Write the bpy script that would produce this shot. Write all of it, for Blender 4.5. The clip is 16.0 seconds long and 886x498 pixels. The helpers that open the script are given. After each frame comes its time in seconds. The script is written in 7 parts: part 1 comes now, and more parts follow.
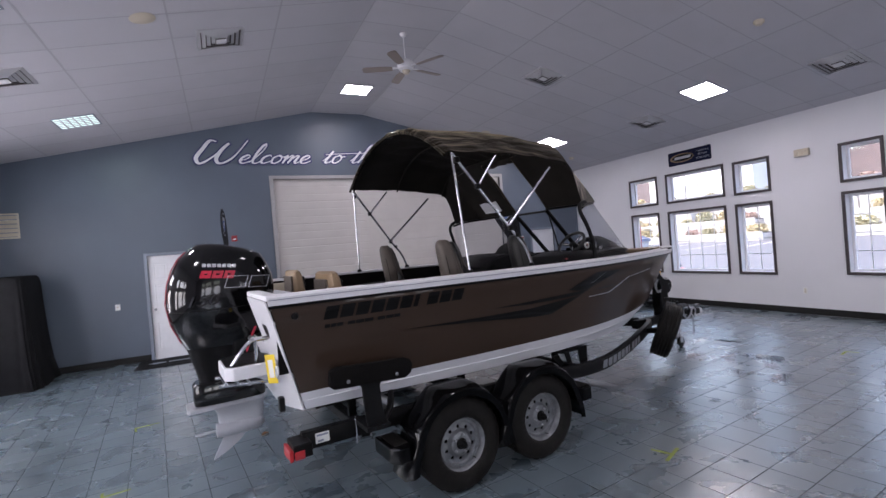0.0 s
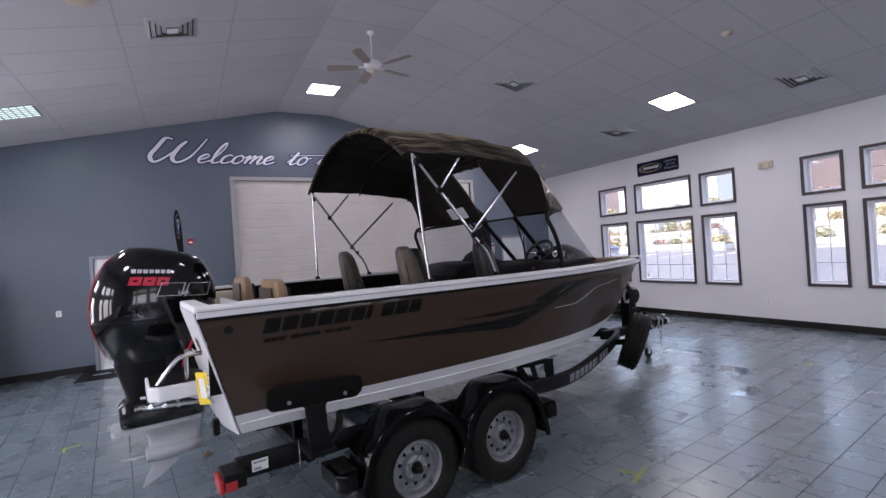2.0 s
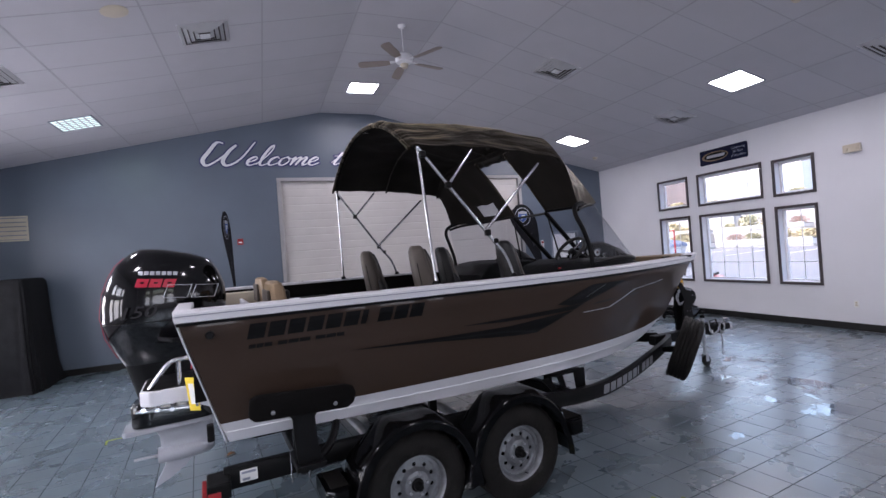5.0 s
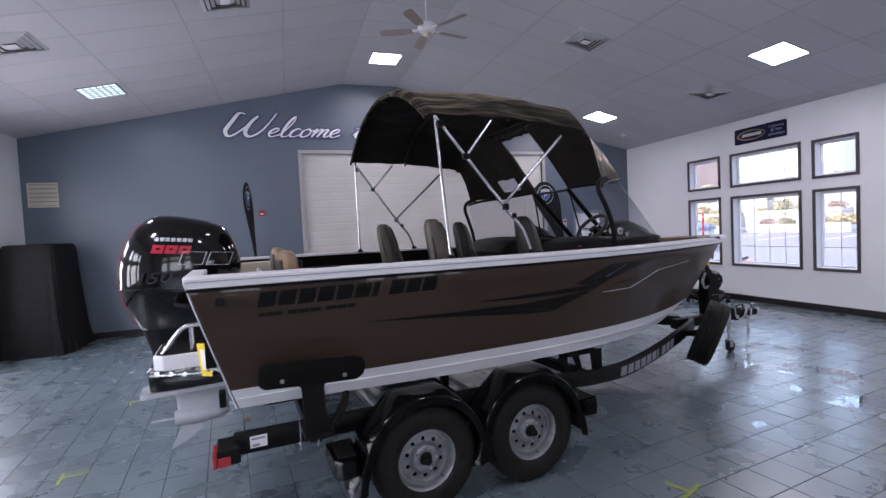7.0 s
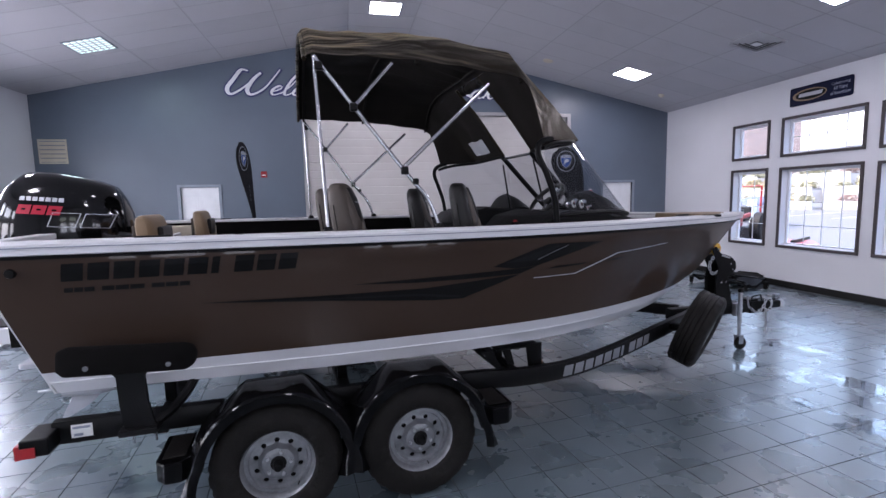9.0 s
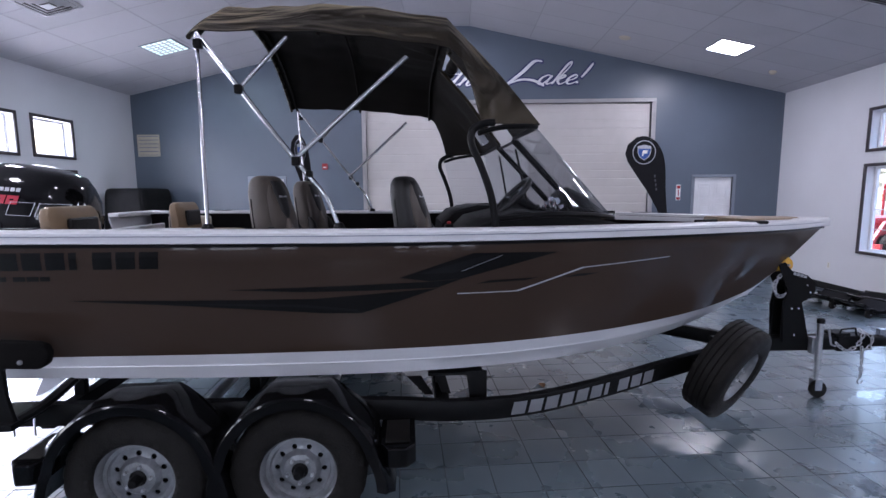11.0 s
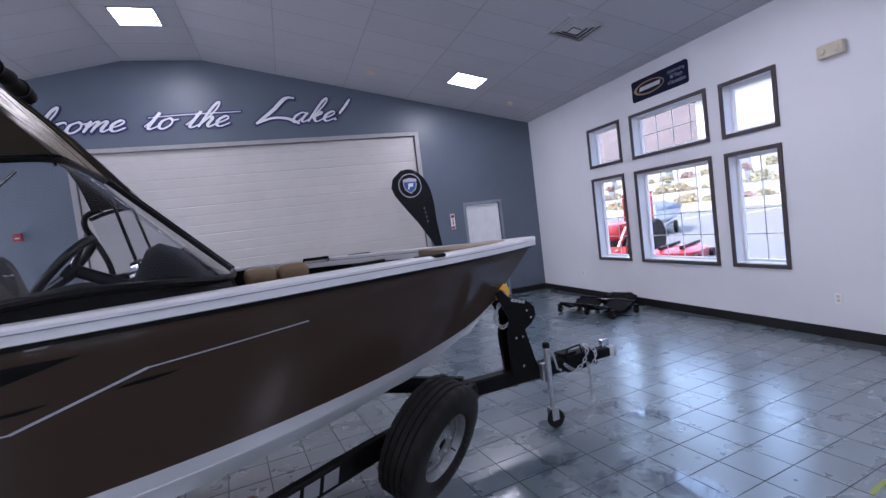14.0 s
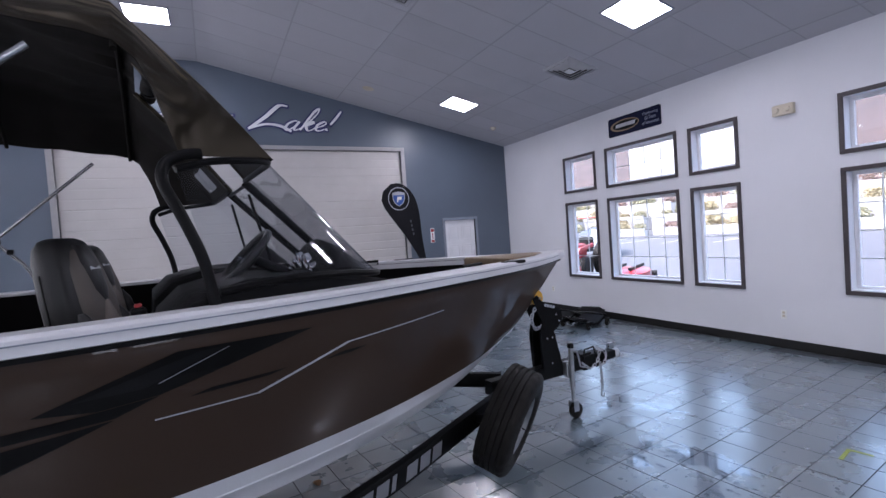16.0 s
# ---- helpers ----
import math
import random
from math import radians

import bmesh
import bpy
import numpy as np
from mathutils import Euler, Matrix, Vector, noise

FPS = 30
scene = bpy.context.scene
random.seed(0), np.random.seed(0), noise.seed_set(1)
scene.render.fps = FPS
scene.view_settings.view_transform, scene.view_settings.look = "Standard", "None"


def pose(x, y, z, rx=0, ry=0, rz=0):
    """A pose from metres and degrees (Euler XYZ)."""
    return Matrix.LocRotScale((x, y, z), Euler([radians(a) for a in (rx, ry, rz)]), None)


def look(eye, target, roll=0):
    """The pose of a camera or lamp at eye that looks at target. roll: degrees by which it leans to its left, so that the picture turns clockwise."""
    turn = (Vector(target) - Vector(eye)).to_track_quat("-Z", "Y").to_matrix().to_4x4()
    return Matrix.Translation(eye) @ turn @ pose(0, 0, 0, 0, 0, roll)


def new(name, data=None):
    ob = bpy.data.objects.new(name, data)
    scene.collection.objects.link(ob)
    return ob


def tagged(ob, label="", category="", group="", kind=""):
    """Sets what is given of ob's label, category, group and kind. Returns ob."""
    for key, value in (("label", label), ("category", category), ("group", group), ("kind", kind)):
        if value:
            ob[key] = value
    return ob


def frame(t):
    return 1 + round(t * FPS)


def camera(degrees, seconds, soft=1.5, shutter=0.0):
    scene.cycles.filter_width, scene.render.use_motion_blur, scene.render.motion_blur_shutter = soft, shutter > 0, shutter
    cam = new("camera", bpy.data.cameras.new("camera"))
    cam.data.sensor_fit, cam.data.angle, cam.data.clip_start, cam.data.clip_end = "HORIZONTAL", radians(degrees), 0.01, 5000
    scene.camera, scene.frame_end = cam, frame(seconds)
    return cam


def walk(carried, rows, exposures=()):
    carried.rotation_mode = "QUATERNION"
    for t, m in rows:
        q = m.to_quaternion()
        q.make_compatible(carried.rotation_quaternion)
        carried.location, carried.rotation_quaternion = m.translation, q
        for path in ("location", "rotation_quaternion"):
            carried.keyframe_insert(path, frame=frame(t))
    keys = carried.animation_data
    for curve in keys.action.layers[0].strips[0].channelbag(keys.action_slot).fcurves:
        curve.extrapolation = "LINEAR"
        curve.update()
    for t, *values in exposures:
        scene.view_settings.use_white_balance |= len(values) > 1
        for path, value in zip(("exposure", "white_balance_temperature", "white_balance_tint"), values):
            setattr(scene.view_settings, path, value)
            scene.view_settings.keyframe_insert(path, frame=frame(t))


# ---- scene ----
cam = camera(86.8, 16.0)
# seconds, x, y, z, yaw, pitch, roll of the carried camera
EXPOSE = 2.81
ROWS = [
    (0.0, 0.239, 0.877, 1.736, -0.39, 4.62, -25.32),
    (0.5, 0.247, 0.858, 1.735, -0.41, 4.83, -25.72),
    (1.0, 0.265, 0.864, 1.735, -0.20, 4.65, -26.27),
    (1.5, 0.327, 0.897, 1.729, -0.11, 4.75, -27.06),
    (2.0, 0.440, 1.044, 1.736, 0.13, 3.85, -28.58),
    (2.5, 0.585, 1.078, 1.739, 0.68, 3.54, -28.14),
    (3.0, 0.844, 1.035, 1.731, 0.76, 3.44, -25.30),
    (3.5, 0.930, 1.070, 1.726, 0.59, 4.34, -22.83),
    (4.0, 0.938, 1.083, 1.726, 0.52, 4.18, -21.67),
    (6.5, 0.792, 1.168, 1.722, -0.70, 4.49, -20.32),
    (7.0, 0.955, 1.180, 1.696, -2.25, 2.82, -18.46),
    (7.5, 1.173, 1.291, 1.681, -4.42, 1.01, -19.41),
    (8.0, 1.478, 1.321, 1.708, -5.43, 1.35, -21.76),
    (8.5, 1.826, 1.322, 1.698, -5.12, 2.06, -18.77),
    (9.0, 2.067, 1.437, 1.674, -6.11, 1.19, -11.72),
    (11.5, 3.474, 1.859, 1.680, -6.78, 0.35, 3.04),
    (12.0, 3.724, 1.994, 1.657, -6.12, 0.29, 3.96),
    (12.5, 4.033, 2.385, 1.679, -5.78, 0.75, -6.60),
    (13.0, 4.347, 2.474, 1.672, -5.36, 2.38, -11.29),
    (13.5, 4.477, 2.477, 1.691, -5.13, 4.24, -14.51),
    (14.0, 4.377, 2.473, 1.649, -3.04, 6.90, -18.68),
    (14.5, 4.065, 2.344, 1.664, -6.88, 8.27, -20.09),
    (15.0, 3.862, 2.410, 1.665, -8.66, 7.39, -18.12),
    (15.5, 3.710, 2.490, 1.671, -5.74, 6.55, -22.45),
    (16.0, 3.401, 2.418, 1.696, -1.88, 4.11, -26.40),
]
walk(cam, [(t, pose(x, y, z, 90 + pitch, roll, yaw)) for t, x, y, z, pitch, roll, yaw in ROWS],
     [(0.0, EXPOSE - 0.18, 6350, 20), (2.0, EXPOSE - 0.20, 6350, 20), (4.0, EXPOSE - 0.12, 6250, 20), (7.0, EXPOSE - 0.04, 6150, 20), (9.0, EXPOSE + 0.08, 6000, 20), (11.5, EXPOSE + 0.08, 5800, 20), (12.5, EXPOSE + 0.2, 5900, 20), (13.3, EXPOSE + 0.06, 5750, 20), (14.6, EXPOSE - 0.09, 5750, 20), (16.0, EXPOSE - 0.10, 5900, 19)])

# ---- light ----
world = bpy.data.worlds.new("overcast_sky")
scene.world = world
world.use_nodes = True
wn, wl = world.node_tree.nodes, world.node_tree.links
sky = wn.new("ShaderNodeTexSky")
sky.sky_type, sky.sun_disc = "NISHITA", False
sky.sun_elevation, sky.sun_rotation = radians(62), radians(310)
sky.air_density, sky.dust_density = 1.6, 4.0
wl.new(sky.outputs["Color"], wn["Background"].inputs["Color"])
wn["Background"].inputs["Strength"].default_value = 0.15

sun = new("sun", bpy.data.lights.new("sun", "SUN"))
sun.data.energy, sun.data.angle, sun.data.color = 0.8, radians(10), (1.0, 0.97, 0.93)
sun.matrix_world = look((0, 0, 30), (12, -10, 0))

# ---- materials ----


def shade(name, colour, rough=0.5, metal=0.0, vary=0.12, scale=6.0, fine=90.0, bump=0.05, coat=0.0, spec=0.5,
          tint=None, island=False, each=False, rough_vary=0.1, stretch=(1, 1, 1), world_space=False):
    """A surface with colour and gloss that vary at two scales, and fine relief."""
    m = bpy.data.materials.new(name)
    m.use_nodes = True
    n, l = m.node_tree.nodes, m.node_tree.links
    b = n["Principled BSDF"]
    co = n.new("ShaderNodeNewGeometry" if world_space else "ShaderNodeTexCoord")
    mp = n.new("ShaderNodeMapping")
    mp.inputs["Scale"].default_value = stretch
    l.new(co.outputs["Position" if world_space else "Object"], mp.inputs["Vector"])
    big, small = n.new("ShaderNodeTexNoise"), n.new("ShaderNodeTexNoise")
    for tex, s, d in ((big, scale, 5.0), (small, fine, 3.0)):
        tex.inputs["Scale"].default_value, tex.inputs["Detail"].default_value = s, d
        l.new(mp.outputs["Vector"], tex.inputs["Vector"])
    add = n.new("ShaderNodeMath")
    add.operation = "MULTIPLY_ADD"
    add.inputs[1].default_value = 0.35
    l.new(small.outputs["Fac"], add.inputs[0])
    l.new(big.outputs["Fac"], add.inputs[2])
    fac = add.outputs[0]
    if island or each:
        r = n.new("ShaderNodeNewGeometry" if island else "ShaderNodeObjectInfo")
        a2 = n.new("ShaderNodeMath")
        a2.operation = "MULTIPLY_ADD"
        a2.inputs[1].default_value = 0.5
        l.new(r.outputs["Random Per Island" if island else "Random"], a2.inputs[0])
        l.new(fac, a2.inputs[2])
        fac = a2.outputs[0]
    ramp = n.new("ShaderNodeValToRGB")
    lo = tuple(max(0.0, c * (1 - vary)) for c in colour)
    hi = tuple(min(1.0, c * (1 + vary)) for c in (tint or colour))
    ramp.color_ramp.elements[0].position, ramp.color_ramp.elements[1].position = 0.42, (1.15 if island or each else 0.92)
    ramp.color_ramp.elements[1].position = min(1.0, ramp.color_ramp.elements[1].position)
    ramp.color_ramp.elements[0].color, ramp.color_ramp.elements[1].color = (*lo, 1), (*hi, 1)
    l.new(fac, ramp.inputs["Fac"])
    l.new(ramp.outputs["Color"], b.inputs["Base Color"])
    mr = n.new("ShaderNodeMapRange")
    mr.inputs["To Min"].default_value, mr.inputs["To Max"].default_value = max(0.02, rough - rough_vary), min(1, rough + rough_vary)
    l.new(big.outputs["Fac"], mr.inputs["Value"])
    l.new(mr.outputs["Result"], b.inputs["Roughness"])
    b.inputs["Metallic"].default_value = metal
    b.inputs["Specular IOR Level"].default_value = spec
    b.inputs["Coat Weight"].default_value, b.inputs["Coat Roughness"].default_value = coat, 0.04
    if bump:
        bp = n.new("ShaderNodeBump")
        bp.inputs["Strength"].default_value, bp.inputs["Distance"].default_value = bump, 0.01
        l.new(small.outputs["Fac"], bp.inputs["Height"])
        l.new(bp.outputs["Normal"], b.inputs["Normal"])
    return m


def glow(name, colour, strength):
    m = bpy.data.materials.new(name)
    m.use_nodes = True
    b = m.node_tree.nodes["Principled BSDF"]
    b.inputs["Base Color"].default_value = (*colour, 1)
    b.inputs["Emission Color"].default_value = (*colour, 1)
    b.inputs["Emission Strength"].default_value = strength
    return m


def clear(name, colour=(1, 1, 1), gloss=0.03, face=0.04):
    """Thin clear sheet: what is behind it shows through, and gloss grows towards grazing."""
    m = bpy.data.materials.new(name)
    m.use_nodes = True
    n, l = m.node_tree.nodes, m.node_tree.links
    n.clear()
    out, mix, tr, gl, lw, pw, sc = [n.new("ShaderNode" + k) for k in ("OutputMaterial", "MixShader", "BsdfTransparent", "BsdfGlossy", "LayerWeight", "Math", "MapRange")]
    tr.inputs["Color"].default_value = (*colour, 1)
    gl.inputs["Roughness"].default_value = gloss
    lw.inputs["Blend"].default_value = 0.5
    pw.operation, pw.inputs[1].default_value = "POWER", 4.0
    sc.inputs["To Min"].default_value, sc.inputs["To Max"].default_value = face, 0.95
    l.new(lw.outputs["Facing"], pw.inputs[0])
    l.new(pw.outputs[0], sc.inputs["Value"])
    l.new(sc.outputs["Result"], mix.inputs[0])
    l.new(tr.outputs[0], mix.inputs[1])
    l.new(gl.outputs[0], mix.inputs[2])
    l.new(mix.outputs[0], out.inputs["Surface"])
    return m


def creased(m):
    """Adds long slack creases, mostly along the boat, to a cloth's relief."""
    n, l = m.node_tree.nodes, m.node_tree.links
    b, old = n["Principled BSDF"], n["Bump"]
    co, mp, tex, bp = n.new("ShaderNodeTexCoord"), n.new("ShaderNodeMapping"), n.new("ShaderNodeTexNoise"), n.new("ShaderNodeBump")
    mp.inputs["Scale"].default_value, mp.inputs["Rotation"].default_value = (0.9, 3.2, 2.0), (0, 0, 0.35)
    tex.inputs["Scale"].default_value, tex.inputs["Detail"].default_value, tex.inputs["Distortion"].default_value = 1.7, 2.2, 0.9
    bp.inputs["Strength"].default_value, bp.inputs["Distance"].default_value = 1.0, 0.065
    l.new(co.outputs["Object"], mp.inputs["Vector"])
    l.new(mp.outputs["Vector"], tex.inputs["Vector"])
    l.new(tex.outputs["Fac"], bp.inputs["Height"])
    l.new(old.outputs["Normal"], bp.inputs["Normal"])
    l.new(bp.outputs["Normal"], b.inputs["Normal"])


M_WALL_BLUE = shade("blue_grey_wall_paint", (0.100, 0.124, 0.160), 0.40, vary=0.10, scale=0.9, fine=160, bump=0.06)
M_WALL_WHITE = shade("white_wall_paint", (0.66, 0.66, 0.69), 0.6, vary=0.06, scale=0.8, fine=160, bump=0.06)
M_CEIL = shade("ceiling_tile", (0.43, 0.426, 0.457), 0.9, vary=0.05, scale=2.0, fine=260, bump=0.25, island=True)
M_TBAR = shade("painted_ceiling_grid", (0.345, 0.34, 0.367), 0.6, vary=0.08)
M_TILE = shade("slate_floor_tile", (0.094, 0.127, 0.149), 0.28, coat=0.3, spec=0.9, vary=0.11, scale=2.6, fine=55, bump=0.05, island=True,
               rough_vary=0.08, world_space=True, tint=(0.098, 0.130, 0.149))
M_TILE_EACH = shade("slate_floor_tile_single", (0.094, 0.127, 0.149), 0.28, coat=0.3, spec=0.9, vary=0.11, scale=2.6, fine=55, bump=0.05, each=True,
                    rough_vary=0.08, world_space=True, tint=(0.098, 0.130, 0.149))
for m_ in (M_TILE, M_TILE_EACH):
    m_.node_tree.nodes["Principled BSDF"].inputs["IOR"].default_value = 1.95
    m_.node_tree.nodes["Principled BSDF"].inputs["Coat Roughness"].default_value = 0.19
M_GROUT = shade("dark_grout", (0.060, 0.069, 0.078), 0.65, vary=0.3, spec=0.4)
M_BASE = shade("black_rubber_baseboard", (0.010, 0.010, 0.010), 0.5, vary=0.2, spec=0.3)
M_TRIM = shade("grey_brown_window_trim", (0.050, 0.040, 0.042), 0.45, vary=0.15, scale=9)
M_WHITE = shade("white_paint", (0.74, 0.74, 0.76), 0.4, vary=0.05)
M_GREYTRIM = shade("blue_grey_door_trim", (0.20, 0.225, 0.27), 0.45, vary=0.08)
M_GARAGE = shade("white_garage_panel", (0.52, 0.495, 0.475), 0.5, vary=0.05, scale=3, bump=0.1)
M_GLASS = clear("window_glass", (0.97, 0.98, 0.98), 0.01)
M_SHIELD = clear("tinted_windshield", (0.80, 0.82, 0.85), 0.01)
M_WATER = clear("standing_water", (0.80, 0.82, 0.85), 0.03, 0.05)
M_GRILLE = shade("white_window_grille", (0.55, 0.57, 0.58), 0.4)
M_LAMP = glow("lit_diffuser", (1.0, 0.98, 1.0), 3.0)
M_LAMP_DIM = glow("half_lit_diffuser", (0.62, 0.80, 0.75), 0.24)
M_LETTER = shade("white_sign_letters", (0.78, 0.78, 0.80), 0.4, vary=0.04)
M_NAVY = shade("navy_letter_edge", (0.028, 0.030, 0.125), 0.4, vary=0.1)
M_BROWN = shade("metallic_brown_hull_paint", (0.041, 0.0270, 0.0200), 0.5, spec=0.05, metal=0.0, vary=0.05, scale=1.4, fine=500, bump=0.0, coat=0.30, rough_vary=0.0)
M_HULLWHITE = shade("white_hull_paint", (0.60, 0.605, 0.635), 0.4, vary=0.04, scale=3, coat=0.2)
M_RAIL = shade("white_gunwale_cap", (0.62, 0.62, 0.64), 0.45, vary=0.03, scale=4, bump=0.0, rough_vary=0.02)
M_ALU = shade("polished_aluminium", (0.52, 0.52, 0.54), 0.18, metal=0.95, vary=0.05, fine=60, bump=0, rough_vary=0.04)
M_STEEL = shade("galvanised_steel", (0.42, 0.43, 0.455), 0.40, metal=0.8, vary=0.22, scale=14)
M_CHROME = shade("chrome", (0.75, 0.75, 0.77), 0.10, metal=1.0, vary=0.03, bump=0)
M_BLACK = shade("black_powder_coat", (0.004, 0.004, 0.0044), 0.42, vary=0.25, scale=20, spec=0.12)
M_GLOSSBLACK = shade("glossy_black_plastic", (0.003, 0.003, 0.0035), 0.10, vary=0.2, spec=0.3, coat=0.35, bump=0, rough_vary=0.03)
M_WHEEL = shade("dull_galvanised_wheel", (0.20, 0.207, 0.22), 0.42, metal=0.55, vary=0.25, scale=18)
M_FENDER = shade("black_painted_fender", (0.0022, 0.0022, 0.0026), 0.11, vary=0.2, spec=0.17, bump=0.01, rough_vary=0.03)
M_NUMBER = shade("matte_dark_number", (0.026, 0.026, 0.028), 0.5, vary=0.1, spec=0.15)
M_DASH = shade("matte_black_dash", (0.005, 0.005, 0.0055), 0.6, vary=0.3, scale=12, fine=300, bump=0.2, spec=0.2)
M_RUBBER = shade("tyre_rubber", (0.0085, 0.0075, 0.0068), 0.60, vary=0.4, scale=16, fine=120, bump=0.3, spec=0.16)
M_CANVAS = shade("black_bimini_canvas", (0.0110, 0.0090, 0.0062), 0.34, metal=0.20, vary=0.3, scale=5, fine=420, bump=0.15, spec=0.34)
creased(M_CANVAS)
M_CANVAS.node_tree.nodes["Principled BSDF"].inputs["Sheen Weight"].default_value = 0.30
M_CANVAS.node_tree.nodes["Principled BSDF"].inputs["Sheen Roughness"].default_value = 0.22
M_CANVAS.node_tree.nodes["Principled BSDF"].inputs["Sheen Tint"].default_value = (1.0, 0.78, 0.44, 1)
M_CANVAS.node_tree.nodes["Principled BSDF"].inputs["Specular Tint"].default_value = (1.0, 0.86, 0.64, 1)
# copy of the canvas without sheen, puts shade into the top's underside
M_CANVAS_DULL = shade("dull_black_canvas", (0.0118, 0.0104, 0.0090), 0.7, vary=0.3, scale=5, fine=420, bump=0.15, spec=0.1)
M_VINYL = shade("charcoal_seat_vinyl", (0.009, 0.0088, 0.0088), 0.42, vary=0.2, spec=0.4, scale=14, fine=220, bump=0.15)
M_TAN = shade("tan_seat_vinyl", (0.225, 0.155, 0.088), 0.5, vary=0.12, scale=10, fine=220, bump=0.15)
M_TAUPE = shade("taupe_seat_vinyl", (0.072, 0.059, 0.048), 0.5, vary=0.12, scale=10, fine=220, bump=0.15)
M_TAUPEPALE = shade("pale_taupe_vinyl", (0.135, 0.112, 0.093), 0.5, vary=0.1, scale=10, fine=220, bump=0.15)
M_CARPET = shade("dark_boat_carpet", (0.005, 0.0045, 0.0045), 0.95, spec=0.1, vary=0.4, fine=600, bump=0.6)
M_DECAL = shade("black_hull_decal", (0.003, 0.003, 0.0032), 0.42, vary=0.15, spec=0.16)
M_DECALGREY = shade("dark_grey_hull_decal", (0.007, 0.007, 0.008), 0.42, vary=0.15, spec=0.16)
M_SILVER = shade("silver_decal", (0.42, 0.43, 0.46), 0.35, vary=0.1, metal=0.3)
M_RED = shade("red_plastic", (0.30, 0.008, 0.012), 0.35, vary=0.15, coat=0.3)
M_ENGRED = shade("red_cowl_stripe", (0.38, 0.008, 0.03), 0.3, vary=0.1, coat=0.5)
M_ENGGREY = shade("silver_gearcase_paint", (0.36, 0.37, 0.40), 0.40, metal=0.25, vary=0.1)
M_YELLOW = shade("yellow_tag", (0.75, 0.55, 0.03), 0.5, vary=0.08)
M_ROLLER = shade("amber_roller", (0.66, 0.36, 0.03), 0.35, vary=0.12)
M_PAPER = shade("white_label", (0.72, 0.72, 0.70), 0.55, vary=0.08)
M_DIMPRINT = shade("pale_grey_print", (0.24, 0.26, 0.32), 0.5)
M_BARS = shade("grey_print", (0.06, 0.06, 0.07), 0.6)
M_TAPE = shade("lime_floor_tape", (0.26, 0.31, 0.05), 0.7, vary=0.15)
M_CLOTH = shade("black_cover_cloth", (0.011, 0.011, 0.012), 0.9, spec=0.15, vary=0.4, scale=8, fine=300, bump=0.4)
M_BANNER = shade("black_banner_cloth", (0.005, 0.005, 0.007), 0.7, spec=0.2, vary=0.25, fine=300, bump=0.2)
M_BLUE = shade("royal_blue_print", (0.03, 0.09, 0.32), 0.5, vary=0.1)
M_CREAM = shade("cream_plastic", (0.52, 0.46, 0.36), 0.45, vary=0.08)
M_MAT = shade("grey_door_mat", (0.012, 0.012, 0.013), 0.9, spec=0.2, vary=0.3, fine=400, bump=0.5)
M_ASPHALT = shade("wet_asphalt", (0.075, 0.073, 0.080), 0.6, vary=0.2, scale=0.7, fine=60, bump=0.2)
M_CONCRETE = shade("weathered_concrete", (0.50, 0.48, 0.47), 0.85, vary=0.2, scale=1.2, fine=30, bump=0.3)
M_SHRUB = shade("shrub_leaves", (0.17, 0.185, 0.11), 0.7, vary=0.5, island=True, tint=(0.26, 0.24, 0.15))
M_SHRUBRED = shade("autumn_shrub_leaves", (0.27, 0.19, 0.16), 0.7, vary=0.45, island=True)
M_SHRUBGOLD = shade("golden_shrub_leaves", (0.33, 0.28, 0.17), 0.7, vary=0.4, island=True)
M_HILL = shade("bare_hillside", (0.060, 0.044, 0.042), 0.9, vary=0.4, scale=0.4, fine=4, bump=0.4)
M_SIDING = shade("white_house_siding", (0.72, 0.70, 0.69), 0.6, vary=0.06, scale=1)
M_BLUETARP = shade("blue_boat_cover", (0.06, 0.075, 0.12), 0.7, vary=0.2)
M_AMBER = shade("amber_lens", (0.45, 0.10, 0.02), 0.25, coat=0.5)

# ---- shaping helpers ----


def part(name, bm, material, parent=None, label="", smooth=False, fix=True):
    """Links a bmesh as one mesh object, under a thing or a part."""
    if fix:
        bmesh.ops.recalc_face_normals(bm, faces=bm.faces)
    me = bpy.data.meshes.new(name)
    bm.to_mesh(me)
    bm.free()
    for m in (material if isinstance(material, (list, tuple)) else [material]):
        me.materials.append(m)
    if smooth:
        me.polygons.foreach_set("use_smooth", [True] * len(me.polygons))
        me.set_sharp_from_angle(angle=radians(38))
    ob = new(name, me)
    if parent:
        ob.parent = parent
    if label:
        ob["label"] = label
    return ob


def thing(name, label, category, group="", m=None):
    ob = new(name)
    ob.empty_display_size = 0.1
    if m is not None:
        ob.matrix_world = m
    return tagged(ob, label, category, group)


def bevel(bm, edges, r, seg=2):
    bmesh.ops.bevel(bm, geom=list(edges), offset=r, segments=seg, affect="EDGES", profile=0.5, clamp_overlap=True)


def box(bm, lo, hi, r=0.0, m=None, seg=2):
    """A box from corner to corner, its edges rounded by r, moved by m."""
    b2 = bmesh.new()
    bmesh.ops.create_cube(b2, size=1.0)
    for v in b2.verts:
        v.co = Vector([lo[i] + (v.co[i] + 0.5) * (hi[i] - lo[i]) for i in range(3)])
    if r:
        bevel(b2, b2.edges, r, seg)
    return merge(bm, b2, m)


